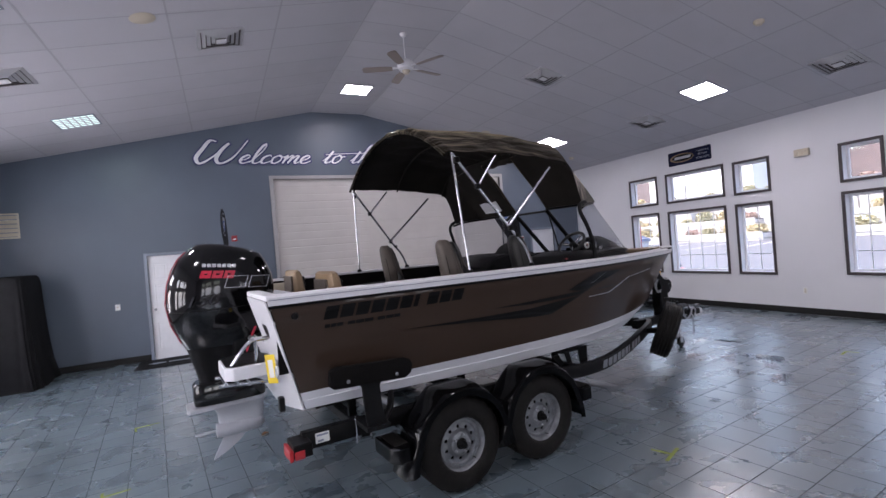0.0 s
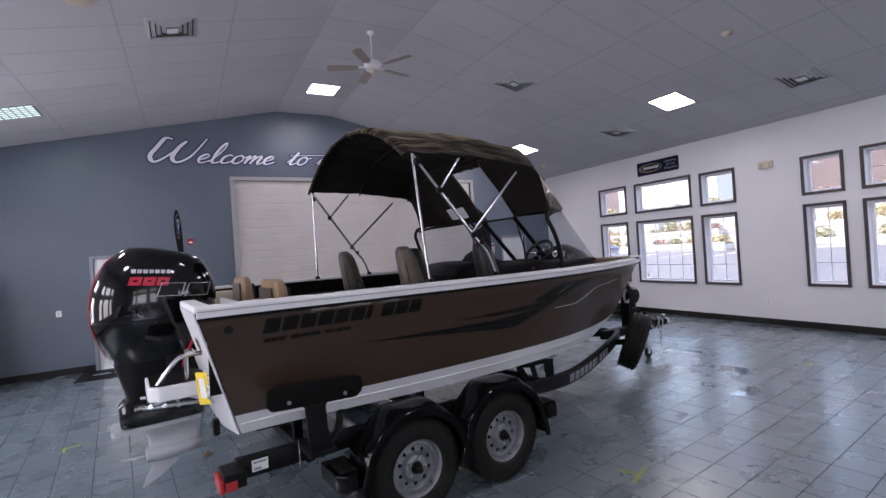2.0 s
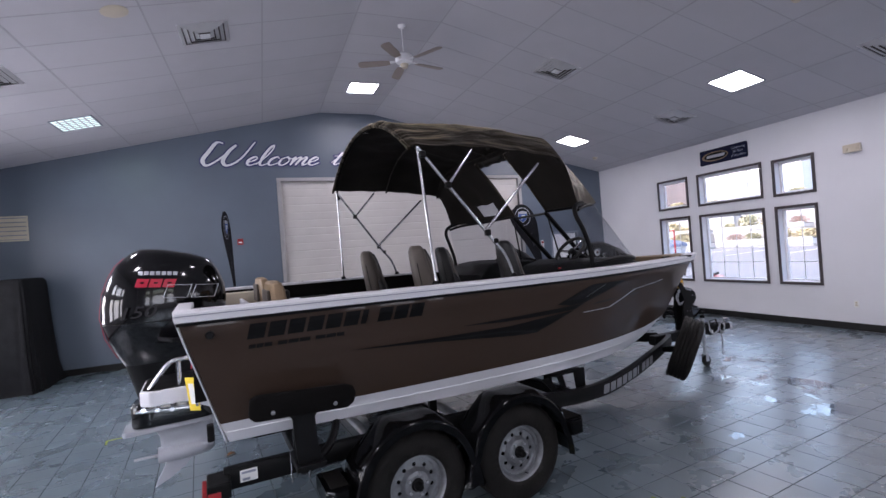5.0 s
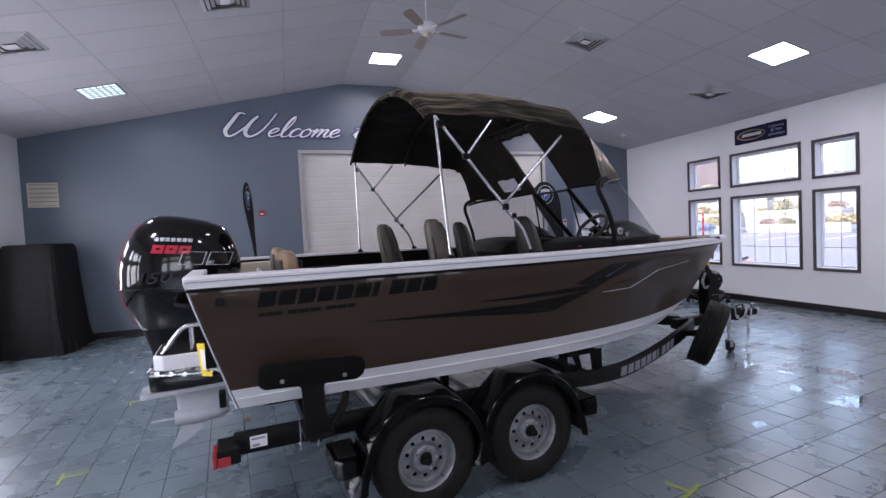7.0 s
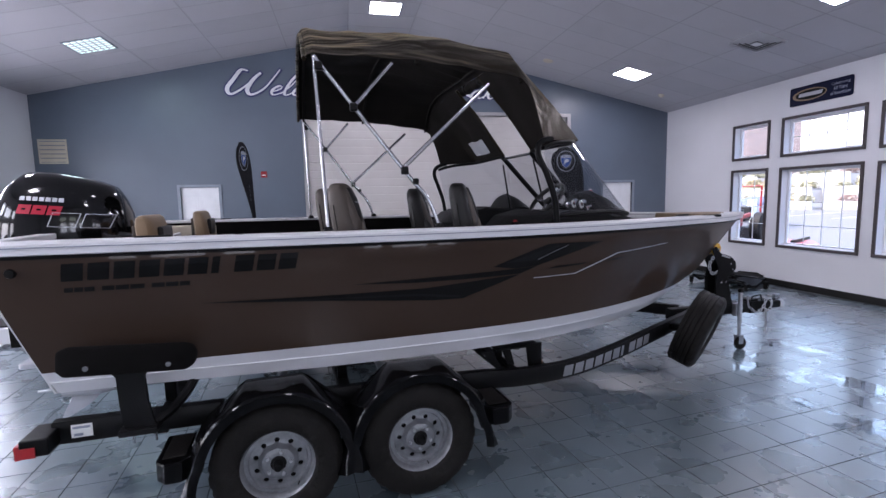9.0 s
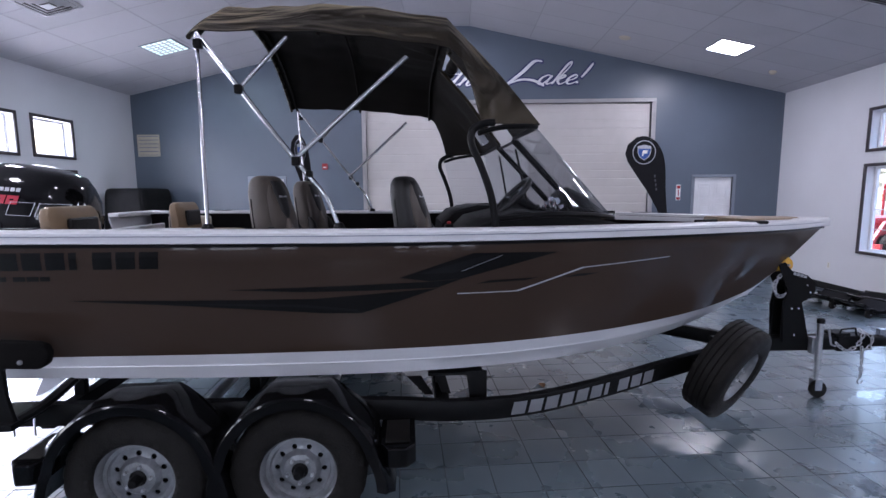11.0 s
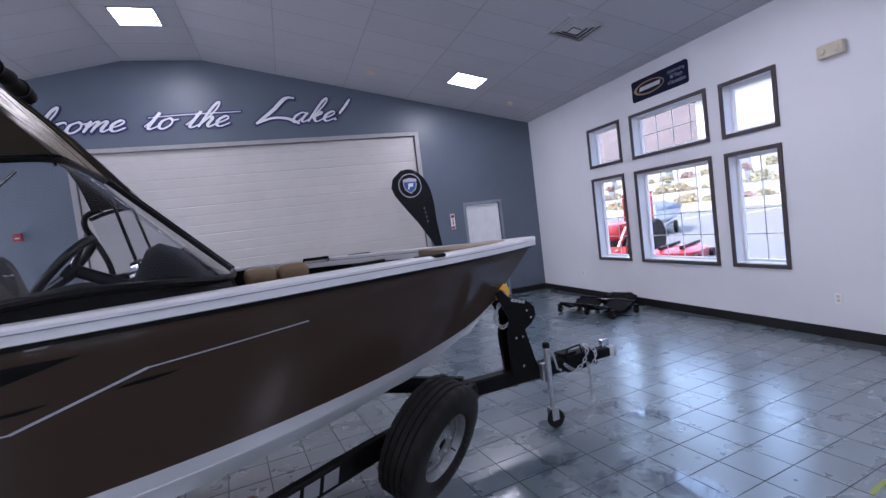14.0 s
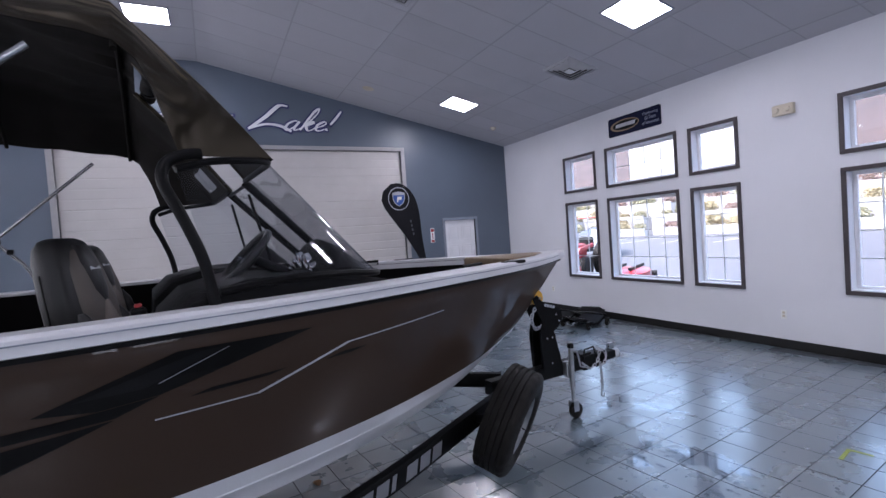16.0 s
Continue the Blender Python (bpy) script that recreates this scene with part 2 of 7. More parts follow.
def merge(bm, b2, m=None, mat=0):
    if m is not None:
        bmesh.ops.transform(b2, matrix=m, verts=b2.verts)
    idx = {}
    for v in b2.verts:
        idx[v] = bm.verts.new(v.co)
    made = []
    for f in b2.faces:
        try:
            g = bm.faces.new([idx[v] for v in f.verts])
            g.material_index = f.material_index or mat
            made.append(g)
        except ValueError:
            pass
    b2.free()
    return made


def boxes(*spec):
    bm = bmesh.new()
    for s in spec:
        box(bm, *s)
    return bm


def tube(bm, pts, r, seg=10, closed=False, caps=True, radii=None):
    """A round bar along a line of points."""
    pts = [Vector(p) for p in pts]
    n = len(pts)
    rings, up = [], None
    for i, p in enumerate(pts):
        a = pts[(i - 1) % n] if (i or closed) else p
        b = pts[(i + 1) % n] if (i < n - 1 or closed) else p
        d = (b - a).normalized()
        if up is None:
            up = d.orthogonal().normalized()
        up = (up - d * up.dot(d)).normalized()
        side = d.cross(up)
        rr = radii[i] if radii else r
        rings.append([bm.verts.new(p + (up * math.cos(t) + side * math.sin(t)) * rr) for t in [2 * math.pi * k / seg for k in range(seg)]])
    for i in range(n if closed else n - 1):
        a, b = rings[i], rings[(i + 1) % n]
        for k in range(seg):
            bm.faces.new((a[k], a[(k + 1) % seg], b[(k + 1) % seg], b[k]))
    if caps and not closed:
        bm.faces.new(rings[0][::-1])
        bm.faces.new(rings[-1])
    return bm


def bar(p, q, r, seg=12):
    return tube(bmesh.new(), [p, q], r, seg)


def lathe(profile, seg=32, axis="Z", m=None, bm=None, closed=False):
    """Turns (radius, height) pairs round an axis."""
    b2 = bmesh.new()
    rings = []
    for r, h in profile:
        ring = []
        for k in range(seg):
            t = 2 * math.pi * k / seg
            c, s = r * math.cos(t), r * math.sin(t)
            ring.append(b2.verts.new({"Z": (c, s, h), "Y": (c, h, s), "X": (h, c, s)}[axis]))
        rings.append(ring)
    last = len(rings) if closed else len(rings) - 1
    for i in range(last):
        a, b = rings[i], rings[(i + 1) % len(rings)]
        for k in range(seg):
            b2.faces.new((a[k], a[(k + 1) % seg], b[(k + 1) % seg], b[k]))
    if not closed:
        if profile[0][0] > 1e-6:
            b2.faces.new(rings[0])
        if profile[-1][0] > 1e-6:
            b2.faces.new(rings[-1])
    bmesh.ops.remove_doubles(b2, verts=b2.verts, dist=1e-5)
    if bm is None:
        bm = bmesh.new()
    merge(bm, b2, m)
    return bm


def prism(outline, depth, m=None, bm=None, r=0.0):
    """A flat outline (x, y) with thickness, moved by m."""
    b2 = bmesh.new()
    lo = [b2.verts.new((x, y, 0)) for x, y in outline]
    f = b2.faces.new(lo)
    ext = bmesh.ops.extrude_face_region(b2, geom=[f])
    bmesh.ops.translate(b2, vec=(0, 0, depth), verts=[g for g in ext["geom"] if isinstance(g, bmesh.types.BMVert)])
    if r:
        bevel(b2, b2.edges, r, 2)
    if bm is None:
        bm = bmesh.new()
    merge(bm, b2, m)
    return bm


def skin(rows, bm=None, close=False, thick=None):
    """Quads over a grid of points."""
    bm = bm or bmesh.new()
    vs = [[bm.verts.new(p) for p in row] for row in rows]
    for i in range(len(vs) - 1):
        w = len(vs[i])
        for k in range(w if close else w - 1):
            bm.faces.new((vs[i][k], vs[i][(k + 1) % w], vs[i + 1][(k + 1) % w], vs[i + 1][k]))
    if close:
        bm.faces.new(vs[0][::-1])
        bm.faces.new(vs[-1])
    if thick:
        bmesh.ops.recalc_face_normals(bm, faces=bm.faces)
        bmesh.ops.solidify(bm, geom=bm.faces, thickness=thick)
    return bm


def curve(keys, x):
    """Smooth value through (x, value) keys."""
    if x <= keys[0][0]:
        return keys[0][1]
    for i in range(len(keys) - 1):
        (x0, v0), (x1, v1) = keys[i], keys[i + 1]
        if x <= x1:
            a = keys[i - 1] if i else (2 * x0 - x1, v0)
            b = keys[i + 2] if i + 2 < len(keys) else (2 * x1 - x0, v1)
            m0 = (v1 - a[1]) / (x1 - a[0]) * (x1 - x0)
            m1 = (b[1] - v0) / (b[0] - x0) * (x1 - x0)
            t = (x - x0) / (x1 - x0)
            return ((2 * t ** 3 - 3 * t ** 2 + 1) * v0 + (t ** 3 - 2 * t ** 2 + t) * m0
                    + (-2 * t ** 3 + 3 * t ** 2) * v1 + (t ** 3 - t ** 2) * m1)
    return keys[-1][1]


def smooth_line(pts, n=6):
    """More points along a rounded line through the given ones."""
    idx = list(range(len(pts)))
    out = []
    for i in range(len(pts) - 1):
        for k in range(n):
            t = i + k / n
            out.append(tuple(curve([(j, pts[j][a]) for j in idx], t) for a in range(3)))
    out.append(tuple(pts[-1]))
    return out


def oval(cx, cy, rx, ry, n=24):
    return [(cx + rx * math.cos(2 * math.pi * k / n), cy + ry * math.sin(2 * math.pi * k / n)) for k in range(n)]


def written(name, words, height, width, material, m, parent=None, slant=0.0, depth=0.006):
    """Words in the built-in font as a mesh, fitted to a height and a width, in the plane of m (x along, y up)."""
    cu = bpy.data.curves.new(name, "FONT")
    cu.body, cu.shear, cu.extrude, cu.resolution_u = words, slant, depth / 2, 3
    tmp = bpy.data.objects.new(name, cu)
    scene.collection.objects.link(tmp)
    dg = bpy.context.evaluated_depsgraph_get()
    me = bpy.data.meshes.new_from_object(tmp.evaluated_get(dg))
    bpy.data.objects.remove(tmp)
    co = np.empty(len(me.vertices) * 3)
    me.vertices.foreach_get("co", co)
    co = co.reshape(-1, 3)
    size = co.max(0) - co.min(0)
    co[:, 0] = (co[:, 0] - co[:, 0].min()) * width / size[0]
    co[:, 1] = co[:, 1] * height / size[1]
    me.vertices.foreach_set("co", co.ravel())
    me.transform(m)
    me.materials.clear()
    me.materials.append(material)
    ob = new(name, me)
    ob.parent = parent

# ---- the hall ----
X0, X1, Y0, Y1 = -3.45, 9.58, -5.0, 11.42
RIDGE_L, RIDGE_R, RIDGE_Z, PITCH = 2.25, 3.43, 4.924, 0.218
THICK = 0.20


def roof(x):
    return RIDGE_Z - PITCH * max(0.0, RIDGE_L - x, x - RIDGE_R)


def wall(name, along, at, out, u0, u1, top, holes, material, label):
    """A wall with thickness along x or y; holes (u0, u1, z0, z1) go through it; top gives its height at u."""
    us = sorted({u0, u1, *[h[0] for h in holes], *[h[1] for h in holes], *([RIDGE_L, RIDGE_R] if along == "x" else [])})
    zs = sorted({-0.1, 0.0, 3.56, *[h[2] for h in holes], *[h[3] for h in holes]})
    bm = bmesh.new()
    grid = {}

    def vert(i, j):
        if (i, j) not in grid:
            z = top(us[i]) + 0.03 if j == len(zs) else zs[j]
            grid[i, j] = bm.verts.new((us[i], at, z) if along == "x" else (at, us[i], z))
        return grid[i, j]
    for i in range(len(us) - 1):
        for j in range(len(zs)):
            cu = (us[i] + us[i + 1]) / 2
            cz = (zs[j] + zs[j + 1]) / 2 if j + 1 < len(zs) else 99
            if not any(h[0] < cu < h[1] and h[2] < cz < h[3] for h in holes):
                bm.faces.new((vert(i, j), vert(i + 1, j), vert(i + 1, j + 1), vert(i, j + 1)))
    ext = bmesh.ops.extrude_face_region(bm, geom=list(bm.faces))
    bmesh.ops.translate(bm, vec=out, verts=[g for g in ext["geom"] if isinstance(g, bmesh.types.BMVert)])
    ob = part(name, bm, material)
    return tagged(ob, label, "wall", kind="structure")


# window openings of one side group: (start, end, low, high, panes across, panes up)
def group_of_windows(a):
    return [(a + 2.57, a + 3.30, 2.33, 2.91, 1, 1), (a + 0.955, a + 2.245, 2.32, 2.90, 4, 2), (a + 0.07, a + 0.68, 2.31, 2.88, 1, 1),
            (a + 2.57, a + 3.30, 0.74, 2.06, 2, 4), (a + 0.955, a + 2.245, 0.74, 2.05, 4, 4), (a + 0.07, a + 0.68, 0.74, 2.04, 2, 4)]


EAST = group_of_windows(6.11) + [(4.51, 5.01, 2.29, 2.85, 1, 1), (4.51, 5.01, 0.76, 2.05, 2, 4),
                                 (2.86, 4.21, 2.29, 2.85, 4, 2), (2.86, 4.21, 0.76, 2.05, 4, 4)]
# the second west group is unseen and added; its lamps brighten the floor
WEST = group_of_windows(6.55) + group_of_windows(1.2)
SOUTH = group_of_windows(-1.6) + group_of_windows(4.4)
DOOR_L, DOOR_R, GARAGE = (-1.05, -0.36, 0.0, 1.99), (7.93, 8.68, 0.0, 1.97), (1.36, 7.02, 0.0, 3.44)


def hole(w):
    return (w[0], w[1], w[2], w[3])


wall("wall_north", "x", Y1, (0, THICK, 0), X0 - THICK, X1 + THICK, roof, [DOOR_L, DOOR_R, GARAGE], M_WALL_BLUE, "blue-grey painted gable wall with a garage door")
wall("wall_east", "y", X1, (THICK, 0, 0), Y0, Y1, lambda u: roof(X1), [hole(w) for w in EAST], M_WALL_WHITE, "white painted wall with grouped windows")
wall("wall_west", "y", X0, (-THICK, 0, 0), Y0, Y1, lambda u: roof(X0), [hole(w) for w in WEST], M_WALL_WHITE, "pale painted wall with grouped windows")
wall("wall_south", "x", Y0, (0, -THICK, 0), X0 - THICK, X1 + THICK, roof, [hole(w) for w in SOUTH], M_WALL_WHITE, "white painted wall behind the viewer with windows")


def window(name, w, at, inward):
    """A deep-set window in a side wall (inward = -1 on the east, 1 on the west) or in the south wall (inward = 0)."""
    a, b, lo, hi, nx, nz = w

    def p(u, d, z):
        # d: metres out from the inner wall face
        return (at - inward * d, u, z) if inward else (u, Y0 - d, z)

    def bx(u0, u1, d0, d1, z0, z1, r=0.0):
        q, s = p(u0, d0, z0), p(u1, d1, z1)
        return (tuple(min(q[i], s[i]) for i in range(3)), tuple(max(q[i], s[i]) for i in range(3)), r)
    t = 0.047
    trim = boxes(bx(a - t, b + t, -0.022, 0.0, hi, hi + t, 0.004), bx(a - t, b + t, -0.022, 0.0, lo - t, lo, 0.004),
                 bx(a - t, a, -0.022, 0.0, lo, hi, 0.004), bx(b, b + t, -0.022, 0.0, lo, hi, 0.004))
    ob = part(name, trim, M_TRIM)
    tagged(ob, "grey-brown framed window with a deep white reveal", "window", kind="structure")
    s = 0.04
    part("sash", boxes(bx(a, b, 0.12, 0.16, hi - s, hi, 0.004), bx(a, b, 0.12, 0.16, lo, lo + s, 0.004),
                       bx(a, a + s, 0.12, 0.16, lo + s, hi - s, 0.004), bx(b - s, b, 0.12, 0.16, lo + s, hi - s, 0.004)), M_WHITE, ob)
    part("sill", boxes(bx(a + 0.002, b - 0.002, 0.004, 0.118, lo - 0.006, lo + 0.010, 0.003)), M_WHITE, ob)
    pane = part("pane", skin([[p(a + s, 0.140, lo + s), p(a + s, 0.140, hi - s)], [p(b - s, 0.140, lo + s), p(b - s, 0.140, hi - s)]]), M_GLASS, ob)
    pane.visible_shadow = False
    g = 0.006
    for k in range(1, nx):
        u = a + s + (b - a - 2 * s) * k / nx
        part("grille_bar", boxes(bx(u - g, u + g, 0.128, 0.136, lo + s, hi - s)), M_GRILLE, ob)
    for k in range(1, nz):
        z = lo + s + (hi - lo - 2 * s) * k / nz
        part("grille_bar", boxes(bx(a + s, b - s, 0.1285, 0.1355, z - g, z + g)), M_GRILLE, ob)
    return ob


number = 0
for side, at, inward in ((EAST, X1, -1), (WEST, X0, 1), (SOUTH, Y0, 0)):
    for w in side:
        number += 1
        window("window_%d" % number, w, at, inward)
for a, b, lo, hi, nx, nz in SOUTH:
    if nz == 4:
        lamp = new("daylight_lamp", bpy.data.lights.new("daylight_lamp", "AREA"))
        lamp.data.shape, lamp.data.size, lamp.data.size_y, lamp.data.energy = "RECTANGLE", b - a, hi - lo, 3.4 * (b - a) * (hi - lo)
        lamp.data.color = (0.93, 0.96, 1.0)
        lamp.matrix_world = look(((a + b) / 2, Y0 - 0.19, (lo + hi) / 2), ((a + b) / 2, Y0 + 3, (lo + hi) / 2))

# area lamps outside the west panes, added in place of sky light
for a, b, lo, hi, nx, nz in WEST:
    lamp = new("daylight_lamp", bpy.data.lights.new("daylight_lamp", "AREA"))
    lamp.data.shape, lamp.data.size, lamp.data.size_y, lamp.data.energy = "RECTANGLE", b - a, hi - lo, 5.2 * (b - a) * (hi - lo)
    lamp.data.color = (1.0, 0.98, 1.0)
    lamp.matrix_world = look((X0 - 0.19, (a + b) / 2, (lo + hi) / 2), (X0 + 3, (a + b) / 2, (lo + hi) / 2))

# ceiling: one mesh of tiles between a raised grid of bars
bm = bmesh.new()
xs = [RIDGE_L - 1.17 * k for k in range(5, 0, -1)] + [RIDGE_L, RIDGE_R] + [RIDGE_R + 1.17 * k for k in range(1, 6)]
xs = [X0 - 0.1] + [x for x in xs if X0 < x < X1] + [X1 + 0.1]
ys = [9.52 + 0.6 * k for k in range(-24, 4)]
ys = [Y0 - 0.1] + [y for y in ys if Y0 < y < Y1] + [Y1 + 0.1]
for i in range(len(xs) - 1):
    for j in range(len(ys) - 1):
        g, r = 0.007, 0.003
        a, b, c, d = xs[i] + g, xs[i + 1] - g, ys[j] + g, ys[j + 1] - g
        low = [bm.verts.new((x, y, roof(x) - 0.001)) for x, y in ((a, c), (b, c), (b, d), (a, d))]
        top = [bm.verts.new((x, y, roof(x) + 0.012)) for x, y in ((a - r, c - r), (b + r, c - r), (b + r, d + r), (a - r, d + r))]
        bm.faces.new(low[::-1])
        for k in range(4):
            bm.faces.new((low[k], low[(k + 1) % 4], top[(k + 1) % 4], top[k]))


def strip(a, b, c, d, z0, z1):
    q = [bm.verts.new((x, y, roof(x) + z)) for z in (z0, z1) for x, y in ((a, c), (b, c), (b, d), (a, d))]
    for f in ((3, 2, 1, 0), (4, 5, 6, 7), (0, 1, 5, 4), (1, 2, 6, 5), (2, 3, 7, 6), (3, 0, 4, 7)):
        bm.faces.new([q[k] for k in f]).material_index = 1


for x in xs[1:-1]:
    strip(x - 0.010, x + 0.010, ys[0], ys[-1], -0.003, 0.02)
for i in range(len(xs) - 1):
    for y in ys[1:-1]:
        strip(xs[i] + 0.009, xs[i + 1] - 0.009, y - 0.007, y + 0.007, -0.0025, 0.0195)
q = [bm.verts.new((x, y, roof(x) + z)) for z in (0.02, 0.12) for x in (xs[0], RIDGE_L, RIDGE_R, xs[-1]) for y in (ys[0] - 0.1, ys[-1] + 0.1)]
for z in (0, 8):
    for k in (0, 2, 4):
        bm.faces.new([q[z + k + n] for n in (0, 1, 3, 2)]).material_index = 1
tagged(part("ceiling", bm, [M_CEIL, M_TBAR]), "white suspended tile ceiling with a flat ridge", "ceiling", kind="structure")


def slope_at(x):
    """Turn of the ceiling at x about the y axis, degrees."""
    return 0 if RIDGE_L <= x <= RIDGE_R else math.degrees(math.atan(PITCH)) * (1 if x > RIDGE_R else -1)


def on_ceiling(x, y, drop=0.0):
    return pose(x, y, roof(x), 0, slope_at(x), 0) @ pose(0, 0, -drop)


# baseboards and floor bed
def baseboard(name, lo, hi):
    tagged(part(name, boxes((lo, hi, 0.004)), M_BASE), "black rubber baseboard", "baseboard", kind="structure")


for a, b in ((X0 + 0.012, DOOR_L[0] - 0.06), (DOOR_L[1] + 0.06, GARAGE[0] - 0.09), (GARAGE[1] + 0.09, DOOR_R[0] - 0.06), (DOOR_R[1] + 0.06, X1 - 0.012)):
    baseboard("baseboard", (a, Y1 - 0.012, 0.0), (b, Y1, 0.115))
baseboard("baseboard", (X1 - 0.012, Y0, 0.0), (X1, Y1 - 0.013, 0.115))
baseboard("baseboard", (X0, Y0, 0.0), (X0 + 0.012, Y1 - 0.013, 0.115))

# ---- fixtures of the hall ----


def ceiling_light(x, y, lit, watts):
    ob = thing("ceiling_light", "square recessed ceiling light, %s" % ("brightly lit white" if lit else "dim and greenish"), "ceiling light", "ceiling lights", on_ceiling(x, y))
    s = 0.255
    part("frame", boxes(((-s - 0.02, -s - 0.02, -0.012), (s + 0.02, -s, 0.02), 0.003), ((-s - 0.02, s, -0.012), (s + 0.02, s + 0.02, 0.02), 0.003),
                        ((-s - 0.02, -s, -0.012), (-s, s, 0.02), 0.003), ((s, -s, -0.012), (s + 0.02, s, 0.02), 0.003)), M_GREYTRIM, ob)
    part("diffuser", boxes(((-s, -s, -0.006), (s, s, 0.018), 0.002)), M_LAMP if lit else M_LAMP_DIM, ob)
    if not lit:
        for k in range(1, 6):
            for lo, hi in (((-s, -s + s * k / 3 - 0.008), (s, -s + s * k / 3 + 0.008)), ((-s + s * k / 3 - 0.008, -s), (-s + s * k / 3 + 0.008, s))):
                part("louvre", boxes(((lo[0], lo[1], -0.014 - 0.0005 * (lo[0] > -s)), (hi[0], hi[1], -0.0062), 0)), M_TBAR, ob)
    for k in (-1, 1):
        part("divider", boxes(((k * 0.085 - 0.005, -s, -0.009), (k * 0.085 + 0.005, s, -0.0065), 0.0)), M_WHITE, ob)
    if watts:
        la = new("ceiling_lamp", bpy.data.lights.new("ceiling_lamp", "AREA"))
        la.data.shape, la.data.size, la.data.energy = "SQUARE", 0.50, watts
        la.data.color = (1.0, 0.97, 0.98) if lit else (0.75, 1.0, 0.92)
        la.matrix_world = on_ceiling(x, y, 0.02)
    return ob


for x, y, lit, watts in ((2.87, 9.82, True, 4.0), (7.62, 9.90, True, 4.0), (7.76, 6.07, True, 4.5), (-1.60, 9.70, False, 2),
                         # these five lights are unseen, added to brighten the rest of the hall
                         (-1.60, 5.95, True, 6.5), (2.87, 2.35, True, 2.5), (7.76, 2.35, True, 6.5), (-1.60, 2.35, True, 6.5),
                         (2.87, -2.4, True, 6.5)):
    ceiling_light(x, y, lit, watts)


def ceiling_vent(x, y):
    ob = thing("ceiling_vent", "square white louvred ceiling air vent", "vent", "ceiling vents", on_ceiling(x, y))
    for k, (h, s) in enumerate(((0.0, 0.27), (0.020, 0.215), (0.030, 0.16), (0.038, 0.105))):
        b2 = bmesh.new()
        o, i = s, s - 0.040
        ring_o = [b2.verts.new((sx * o, sy * o, -h * 0.2 - 0.006)) for sx, sy in ((-1, -1), (1, -1), (1, 1), (-1, 1))]
        ring_i = [b2.verts.new((sx * i, sy * i, -h * 0.2 - 0.020)) for sx, sy in ((-1, -1), (1, -1), (1, 1), (-1, 1))]
        for n in range(4):
            b2.faces.new((ring_o[n], ring_o[(n + 1) % 4], ring_i[(n + 1) % 4], ring_i[n]))
        bmesh.ops.solidify(b2, geom=b2.faces, thickness=0.006)
        part("louvre" if k else "frame", b2, M_WHITE, ob)
    part("backing", boxes(((-0.235, -0.235, -0.0055), (0.235, 0.235, -0.002), 0.0)), M_TRIM, ob)
    part("centre_plate", boxes(((-0.06, -0.06, -0.045), (0.06, 0.06, -0.038), 0.002)), M_WHITE, ob)


for x, y in ((5.44, 7.32), (8.15, 7.57), (8.28, 4.39), (0.43, 7.24), (-1.85, 7.75), (8.3, 1.2), (0.4, 1.8)):
    ceiling_vent(x, y)

for x, y, r in ((-0.32, 6.58, 0.125), (6.10, 10.4, 0.10)):
    sp = thing("ceiling_speaker", "round cream ceiling speaker", "speaker", "", on_ceiling(x, y))
    part("grille", lathe([(0.0, -0.016), (r * 0.85, -0.014), (r, -0.004), (r, 0.0)], 28), M_CREAM, sp, smooth=True)
for x, y in ((6.57, 4.44), (8.72, 10.5)):
    sp = thing("smoke_detector", "small round beige smoke detector", "smoke detector", "", on_ceiling(x, y))
    part("housing", lathe([(0.0, -0.052), (0.035, -0.05), (0.048, -0.03), (0.06, -0.022), (0.062, 0.0)], 24), M_CREAM, sp, smooth=True)

# ceiling fan
M_BLADE = shade("tan_fan_blade", (0.26, 0.215, 0.19), 0.5, vary=0.12, scale=5, stretch=(1, 6, 1))
fan = thing("ceiling_fan", "white five-blade ceiling fan on a downrod", "ceiling fan", "", pose(2.92, 7.33, 4.43, 0, 0, 14))
part("downrod", bar((0, 0, 0.10), (0, 0, roof(2.92) - 4.43), 0.007), M_WHITE, fan, smooth=True)
part("canopy", lathe([(0.0, 0.45), (0.03, 0.45), (0.05, 0.47), (0.055, 0.492), (0.0, 0.492)], 24), M_WHITE, fan, smooth=True)
part("motor_housing", lathe([(0.0, -0.05), (0.05, -0.05), (0.11, -0.03), (0.125, 0.02), (0.115, 0.06), (0.06, 0.10), (0.0, 0.11)], 32), M_WHITE, fan, smooth=True)
part("light_cap", lathe([(0.0, -0.11), (0.04, -0.10), (0.06, -0.055), (0.0, -0.05)], 24), M_CREAM, fan, smooth=True)
for k in range(5):
    t = pose(0, 0, 0, 0, 0, 72 * k) @ pose(0, 0, -0.02, 11, 0, 0)
    part("blade", prism([(0.20, -0.045), (0.30, -0.062), (0.60, -0.068), (0.635, -0.05), (0.645, 0.0), (0.635, 0.05), (0.60, 0.068), (0.30, 0.062), (0.20, 0.045)],
                        0.008, t, None, 0.002), M_BLADE, fan)
    part("blade_arm", prism([(0.09, -0.018), (0.24, -0.03), (0.24, 0.03), (0.09, 0.018)], 0.006, t @ pose(0, 0, 0.009)), M_WHITE, fan)


